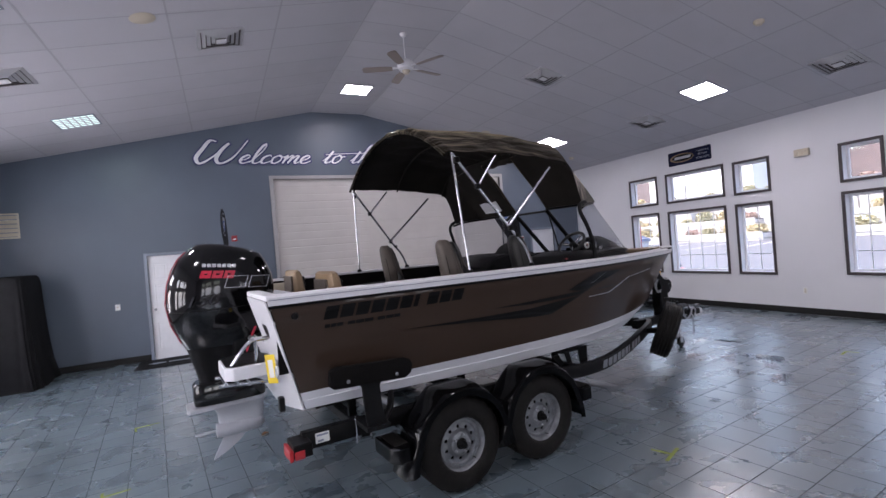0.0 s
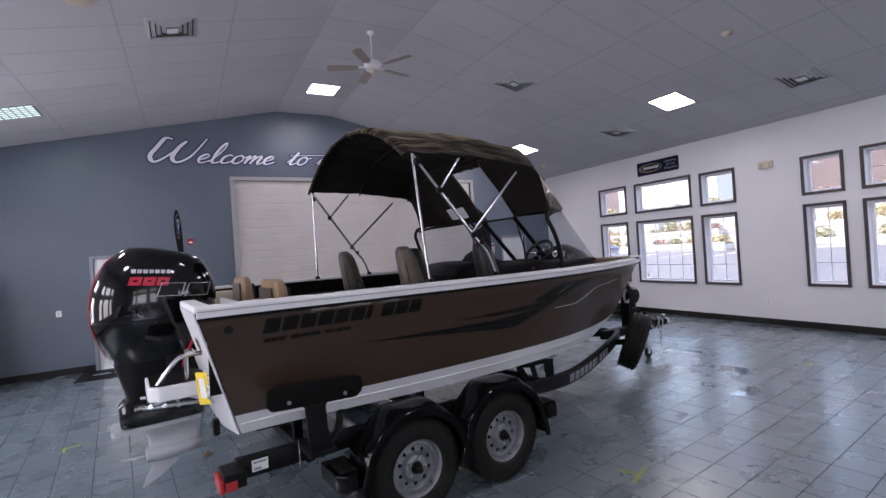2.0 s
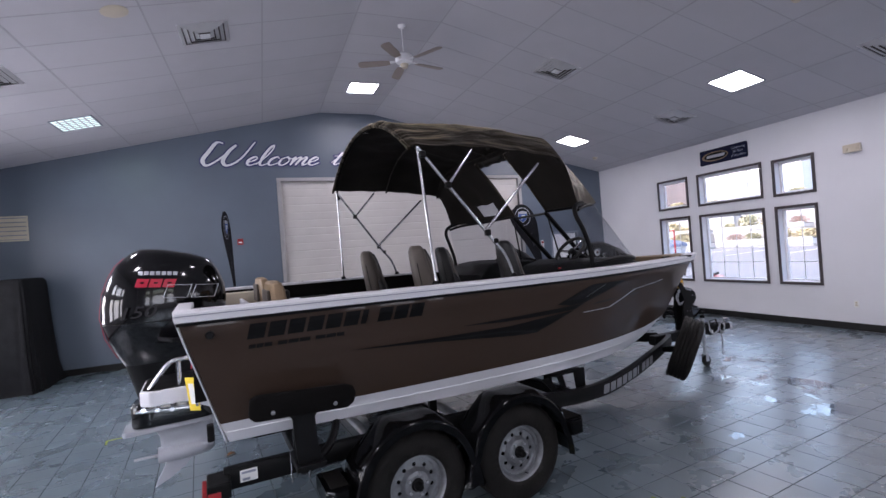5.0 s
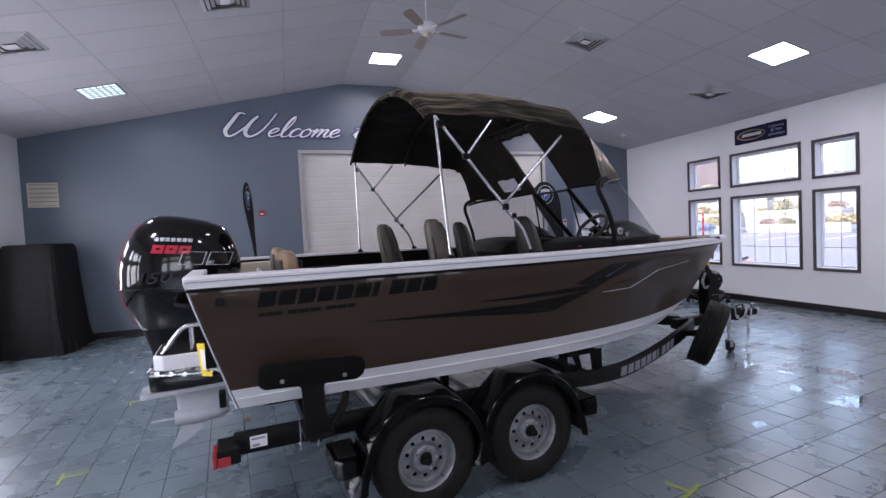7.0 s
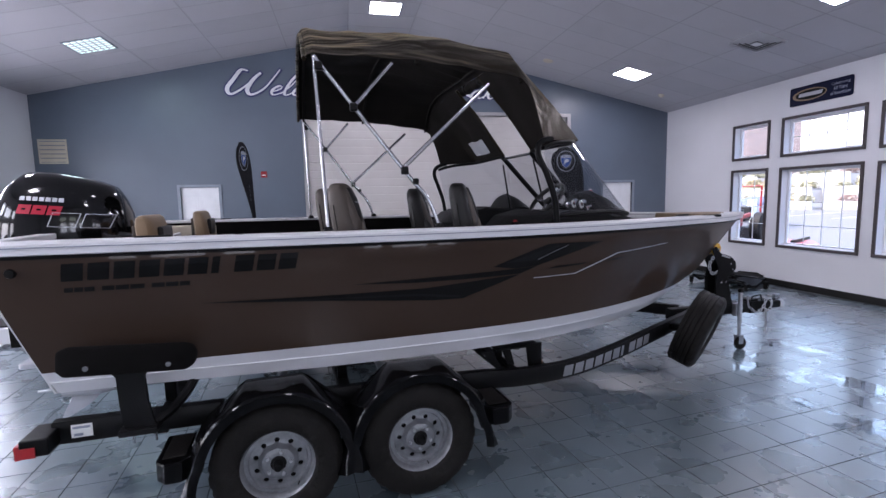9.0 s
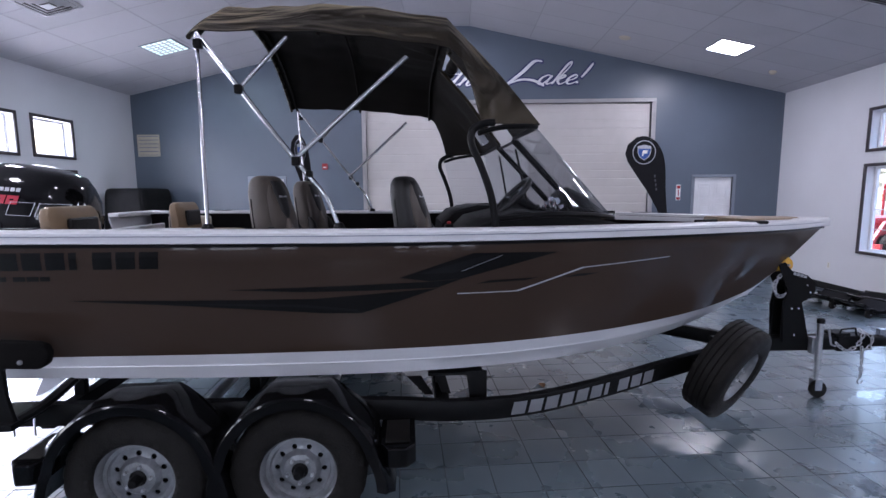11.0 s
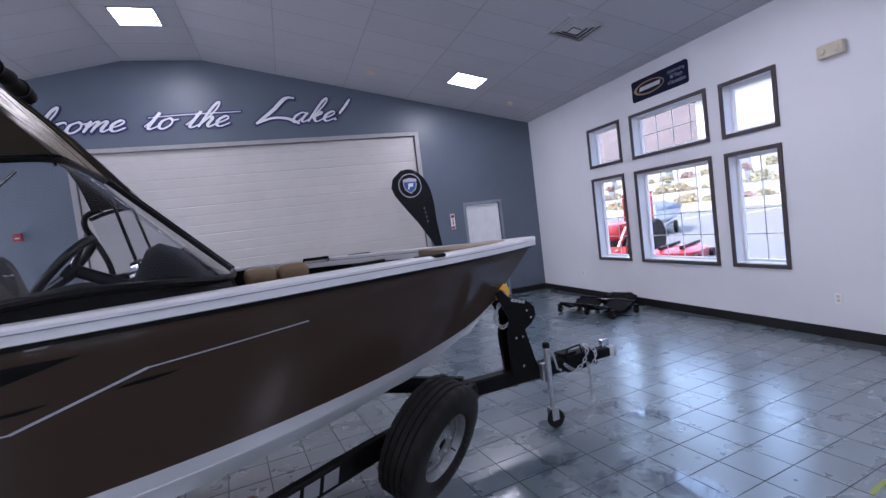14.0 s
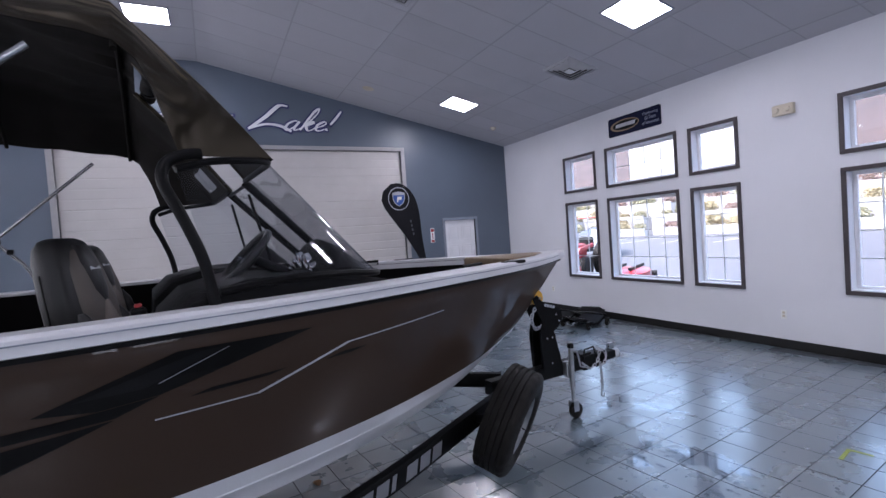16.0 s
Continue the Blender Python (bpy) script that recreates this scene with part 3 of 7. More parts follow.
def panel_door(name, w, knob_right):
    a, b, lo, hi = w
    ob = part(name, boxes(((a - 0.055, Y1 - 0.02, 0.0), (a, Y1 + 0.10, hi), 0.004), ((b, Y1 - 0.02, 0.0), (b + 0.055, Y1 + 0.10, hi), 0.004),
                          ((a - 0.055, Y1 - 0.02, hi), (b + 0.055, Y1 + 0.10, hi + 0.055), 0.004)), M_GREYTRIM)
    tagged(ob, "white six-panel door in a blue-grey frame", "door", kind="structure")
    leaf = part("door_leaf", boxes(((a + 0.001, Y1 + 0.035, -0.003), (b - 0.004, Y1 + 0.075, hi - 0.004), 0.003)), M_WHITE, ob)
    wd = (b - a)
    for cx in (0.29, 0.71):
        for z0, z1 in ((0.16, 0.72), (0.84, 1.44), (1.54, 1.84)):
            x0, x1 = a + wd * cx - 0.12, a + wd * cx + 0.12
            b2 = boxes(((x0, Y1 + 0.026, z0), (x1, Y1 + 0.0345, z0 + 0.018), 0.003), ((x0, Y1 + 0.026, z1 - 0.018), (x1, Y1 + 0.0345, z1), 0.003),
                       ((x0, Y1 + 0.026, z0 + 0.018), (x0 + 0.018, Y1 + 0.0345, z1 - 0.018), 0.003), ((x1 - 0.018, Y1 + 0.026, z0 + 0.018), (x1, Y1 + 0.0345, z1 - 0.018), 0.003),
                       ((x0 + 0.045, Y1 + 0.028, z0 + 0.045), (x1 - 0.045, Y1 + 0.0345, z1 - 0.045), 0.003))
            part("raised_panel", b2, M_WHITE, leaf)
    kx = b - 0.07 if knob_right else a + 0.07
    part("door_knob", lathe([(0.0, -0.06), (0.022, -0.055), (0.027, -0.04), (0.012, -0.02), (0.026, -0.005), (0.026, 0.0)], 20, "Y", pose(kx, Y1 + 0.035, 0.96)), M_ALU, leaf, smooth=True)


panel_door("door_1", DOOR_L, False)
panel_door("door_2", DOOR_R, True)

# garage door: sections with pressed ribs, in a pale frame
a, b, lo, hi = GARAGE
gd = part("garage_door_frame", boxes(((a - 0.085, Y1 - 0.025, 0.0), (a, Y1 + 0.10, hi), 0.005), ((b, Y1 - 0.025, 0.0), (b + 0.085, Y1 + 0.10, hi), 0.005),
                                     ((a - 0.085, Y1 - 0.025, hi), (b + 0.085, Y1 + 0.10, hi + 0.075), 0.005)),
          shade("cream_grey_frame_paint", (0.34, 0.33, 0.33), 0.5, vary=0.08))
tagged(gd, "white ribbed sectional garage door, closed", "garage door", kind="structure")
n_sec = 7
for k in range(n_sec):
    z0, z1 = hi * k / n_sec + 0.0004, hi * (k + 1) / n_sec - 0.0004
    b2 = bmesh.new()
    prof, ribs = [(0.050, z0)], 3
    for r in range(ribs):
        c0, c1 = z0 + (z1 - z0) * r / ribs, z0 + (z1 - z0) * (r + 1) / ribs
        prof += [(0.047, c0 + 0.008), (0.0445, c0 + 0.014), (0.044, c1 - 0.012), (0.047, c1 - 0.007)]
    prof += [(0.050, z1), (0.09, z1), (0.09, z0)]
    rows = [[(x, Y1 + d, z) for d, z in prof] for x in (a + 0.003, b - 0.003)]
    part("door_section", skin(rows, b2, close=True), M_GARAGE, gd)

# lettering on the gable: brush script, drawn stroke by stroke
PEN = {"e": (0.68, [[(0.0, 0.30), (0.36, 0.50), (0.55, 0.80), (0.36, 1.0), (0.08, 0.62), (0.14, 0.14), (0.38, 0.0), (0.76, 0.30)]]),
       "l": (0.65, [[(0.0, 0.10), (0.30, 0.85), (0.50, 1.75), (0.46, 2.38), (0.28, 2.05), (0.16, 1.0), (0.22, 0.15), (0.44, 0.0), (0.74, 0.28)]]),
       "c": (0.65, [[(0.60, 0.78), (0.46, 1.0), (0.16, 0.78), (0.08, 0.26), (0.30, 0.0), (0.72, 0.30)]]),
       "o": (0.80, [[(0.46, 1.0), (0.14, 0.74), (0.12, 0.18), (0.38, 0.0), (0.64, 0.36), (0.60, 0.84), (0.44, 1.0), (0.62, 0.78), (0.90, 0.86)]]),
       "m": (1.15, [[(0.0, 0.62), (0.16, 1.0), (0.13, 0.50), (0.08, 0.0)], [(0.10, 0.20), (0.38, 0.92), (0.54, 0.88), (0.49, 0.45), (0.42, 0.0)],
                    [(0.45, 0.20), (0.74, 0.92), (0.92, 0.86), (0.84, 0.26), (0.96, 0.0), (1.22, 0.30)]]),
       "t": (0.60, [[(0.0, 0.25), (0.26, 0.85), (0.40, 1.55), (0.28, 0.75), (0.22, 0.16), (0.38, 0.0), (0.68, 0.30)]]),
       "h": (0.85, [[(0.0, 0.10), (0.34, 0.95), (0.55, 1.85), (0.50, 2.42), (0.32, 2.05), (0.18, 1.0), (0.08, 0.0)],
                    [(0.10, 0.20), (0.40, 0.92), (0.58, 0.84), (0.50, 0.24), (0.64, 0.0), (0.92, 0.30)]]),
       "a": (0.92, [[(0.66, 0.88), (0.42, 1.0), (0.12, 0.66), (0.12, 0.12), (0.34, 0.0), (0.60, 0.50), (0.70, 0.95), (0.60, 0.26), (0.74, 0.0), (1.02, 0.30)]]),
       "k": (0.85, [[(0.0, 0.10), (0.34, 0.95), (0.55, 1.85), (0.50, 2.42), (0.32, 2.05), (0.18, 1.0), (0.08, 0.0)],
                    [(0.12, 0.30), (0.46, 0.96), (0.62, 0.82), (0.32, 0.48), (0.46, 0.10), (0.64, 0.0), (0.92, 0.32)]]),
       "!": (0.40, [[(0.36, 2.25), (0.30, 1.6), (0.16, 0.70)], [(0.04, 0.16), (0.10, 0.10), (0.12, 0.04)]])}


def stroke(name, points, wide, grow, depth, material, m, parent):
    """One brush stroke: a flat ribbon, broad on the way down, thin on the way up and at its ends."""
    line = smooth_line([(x, y, 0) for x, y in points], 6)
    n = len(line) - 1
    rows = []
    for k, p in enumerate(line):
        a, b = Vector(line[max(0, k - 1)]), Vector(line[min(n, k + 1)])
        d = (b - a).normalized()
        w = (wide * (0.50 + 0.50 * max(0.0, -d.y)) * (0.30 + 0.70 * math.sin(math.pi * (0.06 + 0.88 * k / n)) ** 0.5) + grow) / 2
        side, p = Vector((-d.y, d.x, 0)) * w, Vector(p) + Vector((0, 0, 0.0015 * k / n))
        if grow:
            p += d * grow / 2 * ((k == n) - (k == 0))
        up = Vector((0, 0, depth / 2))
        rows.append([tuple(m @ q) for q in (p - side - up, p + side - up, p + side + up, p - side + up)])
    return part(name, skin(rows, None, True), material, parent)


SWASH_W = ([(0.32, 0.44), (0.20, 0.455), (0.06, 0.29), (-0.075, 0.10), (0.0, -0.005), (0.26, 0.15), (0.56, 0.41)],
           [(0.56, 0.41), (0.42, 0.29), (0.29, 0.09), (0.37, -0.005), (0.62, 0.13), (0.92, 0.48)])
SWASH_L = ([(4.86, 0.43), (4.70, 0.43), (4.46, 0.22), (4.16, 0.0)], [(4.16, 0.0), (4.44, 0.09), (4.70, 0.07), (4.90, -0.03)])
BAR_T = ([(2.50, 0.185), (3.0, 0.215), (3.5, 0.228), (3.94, 0.238)],)
LETTER_X, LETTER_Y, LEAN = 0.31, 0.172, 0.62
for base, swash, words in ((3.78, SWASH_W, (("elcome", 0.68),)), (3.79, BAR_T, (("to", 2.40), ("the", 3.02))), (3.80, SWASH_L, (("ake!", 4.74),))):
    sign = thing("wall_lettering", "white brush-script lettering with a navy edge on the blue wall", "lettering", "welcome lettering")
    lines = [(pts, 0.030 if swash is BAR_T else 0.078) for pts in swash]
    for word, u in words:
        for ch in word:
            step, pens = PEN[ch]
            for pts in pens:
                lines.append(([(u + x * LETTER_X + y * LETTER_Y * LEAN, y * LETTER_Y) for x, y in pts], 0.053))
            u += step * LETTER_X
    for k, (pts, wide) in enumerate(lines):
        stroke("letters", pts, wide, 0.0, 0.010, M_LETTER, pose(0, Y1 - 0.026 - 0.0003 * k, base, 90, 0, 0), sign)
        stroke("edge", pts, wide, 0.050, 0.012, M_NAVY, pose(0, Y1 - 0.010 - 0.0003 * k, base, 90, 0, 0), sign)

# wall grille, alarm pulls, outlets, call boxes
gr = thing("wall_grille", "large cream louvred return-air grille", "vent", "", pose(-3.36, Y1, 2.46))
part("frame", boxes(((0, -0.02, 0), (0.46, 0, 0.025), 0.003), ((0, -0.02, 0.415), (0.46, 0, 0.44), 0.003), ((0, -0.02, 0.025), (0.025, 0, 0.415), 0.003), ((0.435, -0.02, 0.025), (0.46, 0, 0.415), 0.003)), M_CREAM, gr)
part("backing", boxes(((0.025, -0.004, 0.025), (0.435, 0, 0.415), 0)), M_GREYTRIM, gr)
for k in range(5):
    z = 0.035 + k * 0.076
    part("slat", boxes(((0.025, -0.012, -0.028), (0.435, -0.006, 0.034), 0.002, pose(0, 0, z + 0.03) @ pose(0, -0.004, 0, 24, 0, 0))), M_CREAM, gr)


def plate(name, lo, hi, material, label, cat, marks=()):
    ob = thing(name, label, cat)
    part("plate", boxes((lo, hi, 0.004)), material, ob)
    for nm, l2, h2, mt in marks:
        part(nm, boxes((l2, h2, 0.0015)), mt, ob)


plate("fire_alarm", (0.45, Y1 - 0.045, 2.17), (0.56, Y1, 2.29), M_RED, "small red fire alarm box on the wall", "alarm", [("lever", (0.475, Y1 - 0.055, 2.205), (0.535, Y1 - 0.045, 2.225), M_PAPER)])
plate("extinguisher_sign", (7.575, Y1 - 0.008, 1.52), (7.665, Y1, 1.83), M_PAPER, "white sign with red print for a fire extinguisher", "sign",
      [("red_band", (7.585, Y1 - 0.0105, 1.53), (7.655, Y1 - 0.008, 1.58), M_RED), ("red_arrow", (7.61, Y1 - 0.0105, 1.60), (7.63, Y1 - 0.008, 1.73), M_RED), ("red_band", (7.585, Y1 - 0.0105, 1.75), (7.655, Y1 - 0.008, 1.81), M_RED)])
plate("wall_outlet", (-1.62, Y1 - 0.008, 1.02), (-1.54, Y1, 1.13), M_PAPER, "white wall switch plate", "switch", [("toggle", (-1.59, Y1 - 0.018, 1.06), (-1.57, Y1 - 0.008, 1.09), M_CREAM)])
plate("wall_outlet", (X1 - 0.008, 5.66, 0.36), (X1, 5.73, 0.47), M_PAPER, "white wall socket plate", "socket", [("socket", (X1 - 0.011, 5.68, 0.385), (X1 - 0.008, 5.71, 0.415), M_CREAM), ("socket", (X1 - 0.011, 5.68, 0.425), (X1 - 0.008, 5.71, 0.455), M_CREAM)])
plate("wall_outlet", (X1 - 0.008, 9.95, 0.36), (X1, 10.02, 0.47), M_PAPER, "white wall socket plate", "socket", [("socket", (X1 - 0.011, 9.97, 0.385), (X1 - 0.008, 10.0, 0.415), M_CREAM), ("socket", (X1 - 0.011, 9.97, 0.425), (X1 - 0.008, 10.0, 0.455), M_CREAM)])
em = thing("emergency_light", "cream emergency light box on the wall", "emergency light", "", pose(X1, 5.58, 2.86))
part("housing", boxes(((-0.06, -0.115, -0.06), (0, 0.115, 0.065), 0.01)), M_CREAM, em)
for k in (-1, 1):
    part("lamp_lens", lathe([(0.0, -0.018), (0.025, -0.014), (0.03, 0.0)], 18, "X", pose(-0.06, k * 0.06, 0)), M_CREAM, em, smooth=True)

# boat maker's sign over the windows: maker's mark as plain shapes
sg = thing("wall_sign", "dark navy sign with a gold-and-white oval mark", "sign", "", pose(X1, 8.27, 3.10) @ pose(0, 0, 0, 90, 0, -90))
part("board", prism([(0.02, 0), (1.0, 0), (1.02, 0.02), (1.02, 0.28), (1.0, 0.30), (0.02, 0.30), (0, 0.28), (0, 0.02)], 0.02), shade("navy_sign_board", (0.006, 0.008, 0.030), 0.65, vary=0.15, spec=0.15), sg)
part("oval_rim", prism(oval(0.34, 0.15, 0.29, 0.095), 0.003, pose(0, 0, 0.02)), M_TAN, sg)
part("oval_field", prism(oval(0.36, 0.15, 0.255, 0.075), 0.003, pose(0, 0, 0.0235)), M_DECAL, sg)
part("mark_bar", prism([(0.16, 0.125), (0.55, 0.125), (0.57, 0.18), (0.18, 0.18)], 0.003, pose(0, 0, 0.0268)), M_SILVER, sg)
for k, words in enumerate(("Celebrating", "60 Years", "of Innovation")):
    wd = (0.28, 0.20, 0.30)[k]
    written("sign_text", words, 0.055, wd, M_DIMPRINT, pose(0.84 - wd / 2, 0.205 - k * 0.075, 0.022), sg, 0, 0.002)

# ---- the boat: x runs forward from the transom, y to port ----
BOAT = pose(0.323, 5.073, 0, 0, 0, 6.2)
boat = thing("fishing_boat", "brown and white fishing boat with black bimini on a trailer", "boat", "", BOAT)
YG = [(0.0, 1.275), (0.15, 1.30), (0.35, 1.305), (0.5, 1.255), (0.62, 1.13), (0.74, 0.90), (0.85, 0.59), (0.93, 0.30), (0.98, 0.10), (1.0, 0.035)]
ZG = [(0.0, 1.492), (0.4, 1.475), (0.7, 1.468), (1.0, 1.435)]
YB = [(0.0, 1.16), (0.3, 1.19), (0.5, 1.14), (0.65, 0.97), (0.78, 0.68), (0.9, 0.30), (0.97, 0.08), (1.0, 0.015)]
ZB = [(0.0, 0.885), (0.5, 0.875), (0.7, 0.885), (0.85, 0.90), (0.93, 0.935), (0.975, 0.99), (1.0, 1.05)]
YC = [(0.0, 1.115), (0.3, 1.14), (0.5, 1.085), (0.65, 0.91), (0.8, 0.55), (0.92, 0.19), (1.0, 0.012)]
ZC = [(0.0, 0.765), (0.3, 0.735), (0.6, 0.72), (0.8, 0.725), (0.92, 0.77), (1.0, 0.86)]
ZK = [(0.0, 0.54), (0.5, 0.52), (0.8, 0.54), (0.92, 0.62), (1.0, 0.80)]


def side_point(s, q):
    """Half-breadth of the topside: s along the boat, q from the gunwale (0) to the paint line (1)."""
    x = 0.17 * q + s * (5.88 - 0.38 * q - 0.17 * q)
    y = curve(YG, s) + (curve(YB, s) - curve(YG, s)) * q
    y += (0.016 * max(0.0, 1 - abs(q - 0.13) / 0.13) + 0.010 * math.sin(math.pi * q)) * min(1.0, (1 - s) * 5)
    z = curve(ZG, s) + (curve(ZB, s) - curve(ZG, s)) * q
    return x, y, z


def side_at(x, z):
    s = x / 5.88
    for _ in range(4):
        q = (curve(ZG, s) - z) / (curve(ZG, s) - curve(ZB, s))
        s = (x - 0.17 * q) / (5.88 - 0.55 * q)
    return side_point(max(0.0, min(1.0, s)), q)[1]


STATIONS = [k / 56 for k in range(57)]
LEVELS = [0, 0.04, 0.09, 0.13, 0.20, 0.30, 0.42, 0.55, 0.68, 0.80, 0.90, 1.0]
for sgn in (-1, 1):
    rows = []
    for s in STATIONS:
        rows.append([(p[0], sgn * p[1], p[2]) for p in (side_point(s, q) for q in LEVELS)])
    part("hull_side", skin(rows, thick=0.004), M_BROWN, boat, "metallic brown painted hull side", smooth=True)
rows = []
for s in STATIONS:
    b = (0.17 + s * 5.33, curve(YB, s), curve(ZB, s))
    c = (0.21 + s * 5.06, curve(YC, s), curve(ZC, s))
    k = (0.28 + s * 4.86, 0.0, curve(ZK, s))
    lerp = [tuple(b[i] + (c[i] - b[i]) * t for i in range(3)) for t in (0.004, 0.45, 0.47, 0.53, 0.55, 1.0)]
    lerp[2] = (lerp[2][0], lerp[2][1] + 0.008 * (1 - s), lerp[2][2])
    lerp[3] = (lerp[3][0], lerp[3][1] + 0.008 * (1 - s), lerp[3][2])
    vee = [tuple(c[i] + (k[i] - c[i]) * t for i in range(3)) for t in (0.04, 0.35, 0.38, 0.7, 0.73, 1.0)]
    vee[0] = (vee[0][0], vee[0][1], c[2] - 0.012)
    half = lerp + vee
    rows.append([(p[0], -p[1], p[2]) for p in half] + [(p[0], p[1], p[2]) for p in half[-2::-1]])
part("hull_bottom", skin(rows, thick=0.004), M_HULLWHITE, boat, "white painted hull bottom", smooth=True)

# transom, cut down in the middle for the engine
def transom_strip(ys, top):
    """Upright panel of the stern between two half-breadths, down to the hull's bottom edge."""
    foot = [(0.0, 0.54), (1.03, 0.745), (1.115, 0.765), (1.165, 0.885), (1.262, 1.49)]
    rows = []
    for y in ys:
        lo = curve(foot, abs(y)) if abs(y) < 1.115 else 0.765 + max(0.0, abs(y) - 1.115) / 0.147 * 0.6
        rows.append([(0.17 * (1.49 - z) / 0.6 - 0.006, y, z) for z in [lo + (top - lo) * k / 4 for k in range(5)]])
    return skin(rows, None, False, 0.008)


for name, ys, top in (("transom", [-0.62 + 0.062 * k for k in range(21)], 1.15), ("transom_corner", [-1.262, -1.2, -1.16, -1.115, -1.03, -0.9, -0.75, -0.622], 1.49),
                      ("transom_corner", [0.622, 0.75, 0.9, 1.03, 1.115, 1.16, 1.2, 1.262], 1.49)):
    part(name, transom_strip(ys, top), M_HULLWHITE, boat)
part("splash_well", boxes(((0.10, -0.62, 1.08), (0.44, 0.62, 1.13), 0.01), ((0.42, -0.62, 1.13), (0.45, 0.62, 1.44), 0.006)), M_HULLWHITE, boat)


def rail(profile, s0=0.0, s1=1.0):
    rows = []
    for sgn in (-1, 1):
        one = []
        for k in range(61):
            s = s0 + (s1 - s0) * k / 60
            x, y, z = side_point(s, 0)
            one.append([(x, sgn * max(0.0, y + dy), z + dz) for dy, dz in profile])
        rows.append(one)
    return rows


for one in rail([(0.010, -0.030), (0.022, -0.026), (0.026, 0.020), (0.014, 0.032), (-0.10, 0.032), (-0.115, 0.026), (-0.115, 0.008), (0.0, 0.006)]):
    part("gunwale_cap", skin(one, close=True), M_RAIL, boat, smooth=True)
for one in rail([(0.020, 0.003), (0.0285, 0.004), (0.0285, 0.008), (0.020, 0.009)], 0.0, 0.985):
    part("rub_insert", skin(one, close=True), M_GREYTRIM, boat)
for one in rail([(0.002, -0.046), (0.012, -0.046), (0.014, -0.031), (0.002, -0.031)], 0.0, 0.99):
    part("rub_rail", skin(one, close=True), M_BLACK, boat)
part("bow_cap", prism([(5.62, -0.20), (5.84, -0.10), (5.905, -0.03), (5.905, 0.03), (5.84, 0.10), (5.62, 0.20), (5.50, 0.22), (5.50, -0.22)], 0.030, pose(0, 0, 1.442), None, 0.006), M_RAIL, boat)
for sgn in (-1, 1):
    part("transom_cap", boxes(((-0.012, min(sgn * 0.62, sgn * 1.29), 1.492), (0.075, max(sgn * 0.62, sgn * 1.29), 1.526), 0.008)), M_RAIL, boat)

# inside: liner, floor, decks
for sgn in (-1, 1):
    rows = []
    for k in range(41):
        s = 0.01 + 0.92 * k / 40
        x, y, z = side_point(s, 0)
        rows.append([(x, sgn * max(0.01, y - 0.10), z + 0.006), (x, sgn * max(0.01, y - 0.115), z - 0.10), (x, sgn * max(0.01, min(y - 0.13, side_at(x, 1.30 - 0.28 * min(1.0, (1 - s) * 4)) - 0.03)), 1.30 - 0.28 * min(1.0, (1 - s) * 4))])
    part("inner_liner", skin(rows, thick=0.004), M_CARPET, boat, "dark carpeted inner side", smooth=True)
for sgn in (-1, 1):
    rows = []
    for k in range(17):
        x, y, z = side_point(0.68 + 0.26 * k / 16, 0)
        rows.append([(x, sgn * max(0.012, y - 0.118), z + 0.004), (x, sgn * max(0.012, y - 0.122), z - 0.035)])
    part("coaming", skin(rows, thick=0.003), M_RAIL, boat, "cream inner coaming at the bow", smooth=True)
part("cockpit_floor", prism([(0.4, -1.03), (3.3, -0.93), (3.3, 0.93), (0.4, 1.03)], 0.02, pose(0, 0, 0.985)), M_CARPET, boat)
part("bow_deck", prism([(3.72, -0.78), (4.4, -0.62), (5.1, -0.30), (5.5, -0.10), (5.5, 0.10), (5.1, 0.30), (4.4, 0.62), (3.72, 0.78)], 0.02, pose(0, 0, 1.30)), M_CARPET, boat)
part("stern_deck", boxes(((0.45, -1.12, 1.20), (0.95, 1.12, 1.26), 0.01)), M_CARPET, boat)
# tan bow cushions and side pads
part("bow_cushion", prism([(5.05, -0.30), (5.32, -0.21), (5.62, -0.07), (5.62, 0.07), (5.32, 0.21), (5.05, 0.30)], 0.085, pose(0, 0, 1.395), None, 0.02), M_TAN, boat, "tan padded bow cushion", smooth=True)
b2 = bmesh.new()
for k in range(2):
    box(b2, (3.83 + 0.222 * k, 0.50, 1.37), (4.050 + 0.222 * k, 0.74, 1.495), 0.045, pose(0, 0, 0), 4)
part("bow_backrest", b2, M_TAN, boat, "tan tufted bow backrest", smooth=True)
for sgn in (-1, 1):
    b2 = bmesh.new()
    tube(b2, [(4.28, sgn * 0.82, 1.47), (4.28, sgn * 0.80, 1.50), (4.46, sgn * 0.73, 1.50), (4.46, sgn * 0.75, 1.47)], 0.011, 8)
    part("grab_rail", b2, M_BLACK, boat, smooth=True)
    part("cleat", boxes(((4.62, sgn * 0.735 - 0.02, 1.475), (4.80, sgn * 0.735 + 0.02, 1.497), 0.009)), M_BLACK, boat)
    part("cleat", boxes(((0.62, sgn * 1.225 - 0.018, 1.50), (0.78, sgn * 1.225 + 0.018, 1.528), 0.009)), M_BLACK, boat)
    part("rod_holder", lathe([(0.0, 0.0), (0.034, 0.0), (0.036, 0.006), (0.022, 0.010), (0.02, 0.004), (0.0, 0.004)], 16, "Z", pose(1.08, sgn * 1.235, 1.508)), M_BLACK, boat)


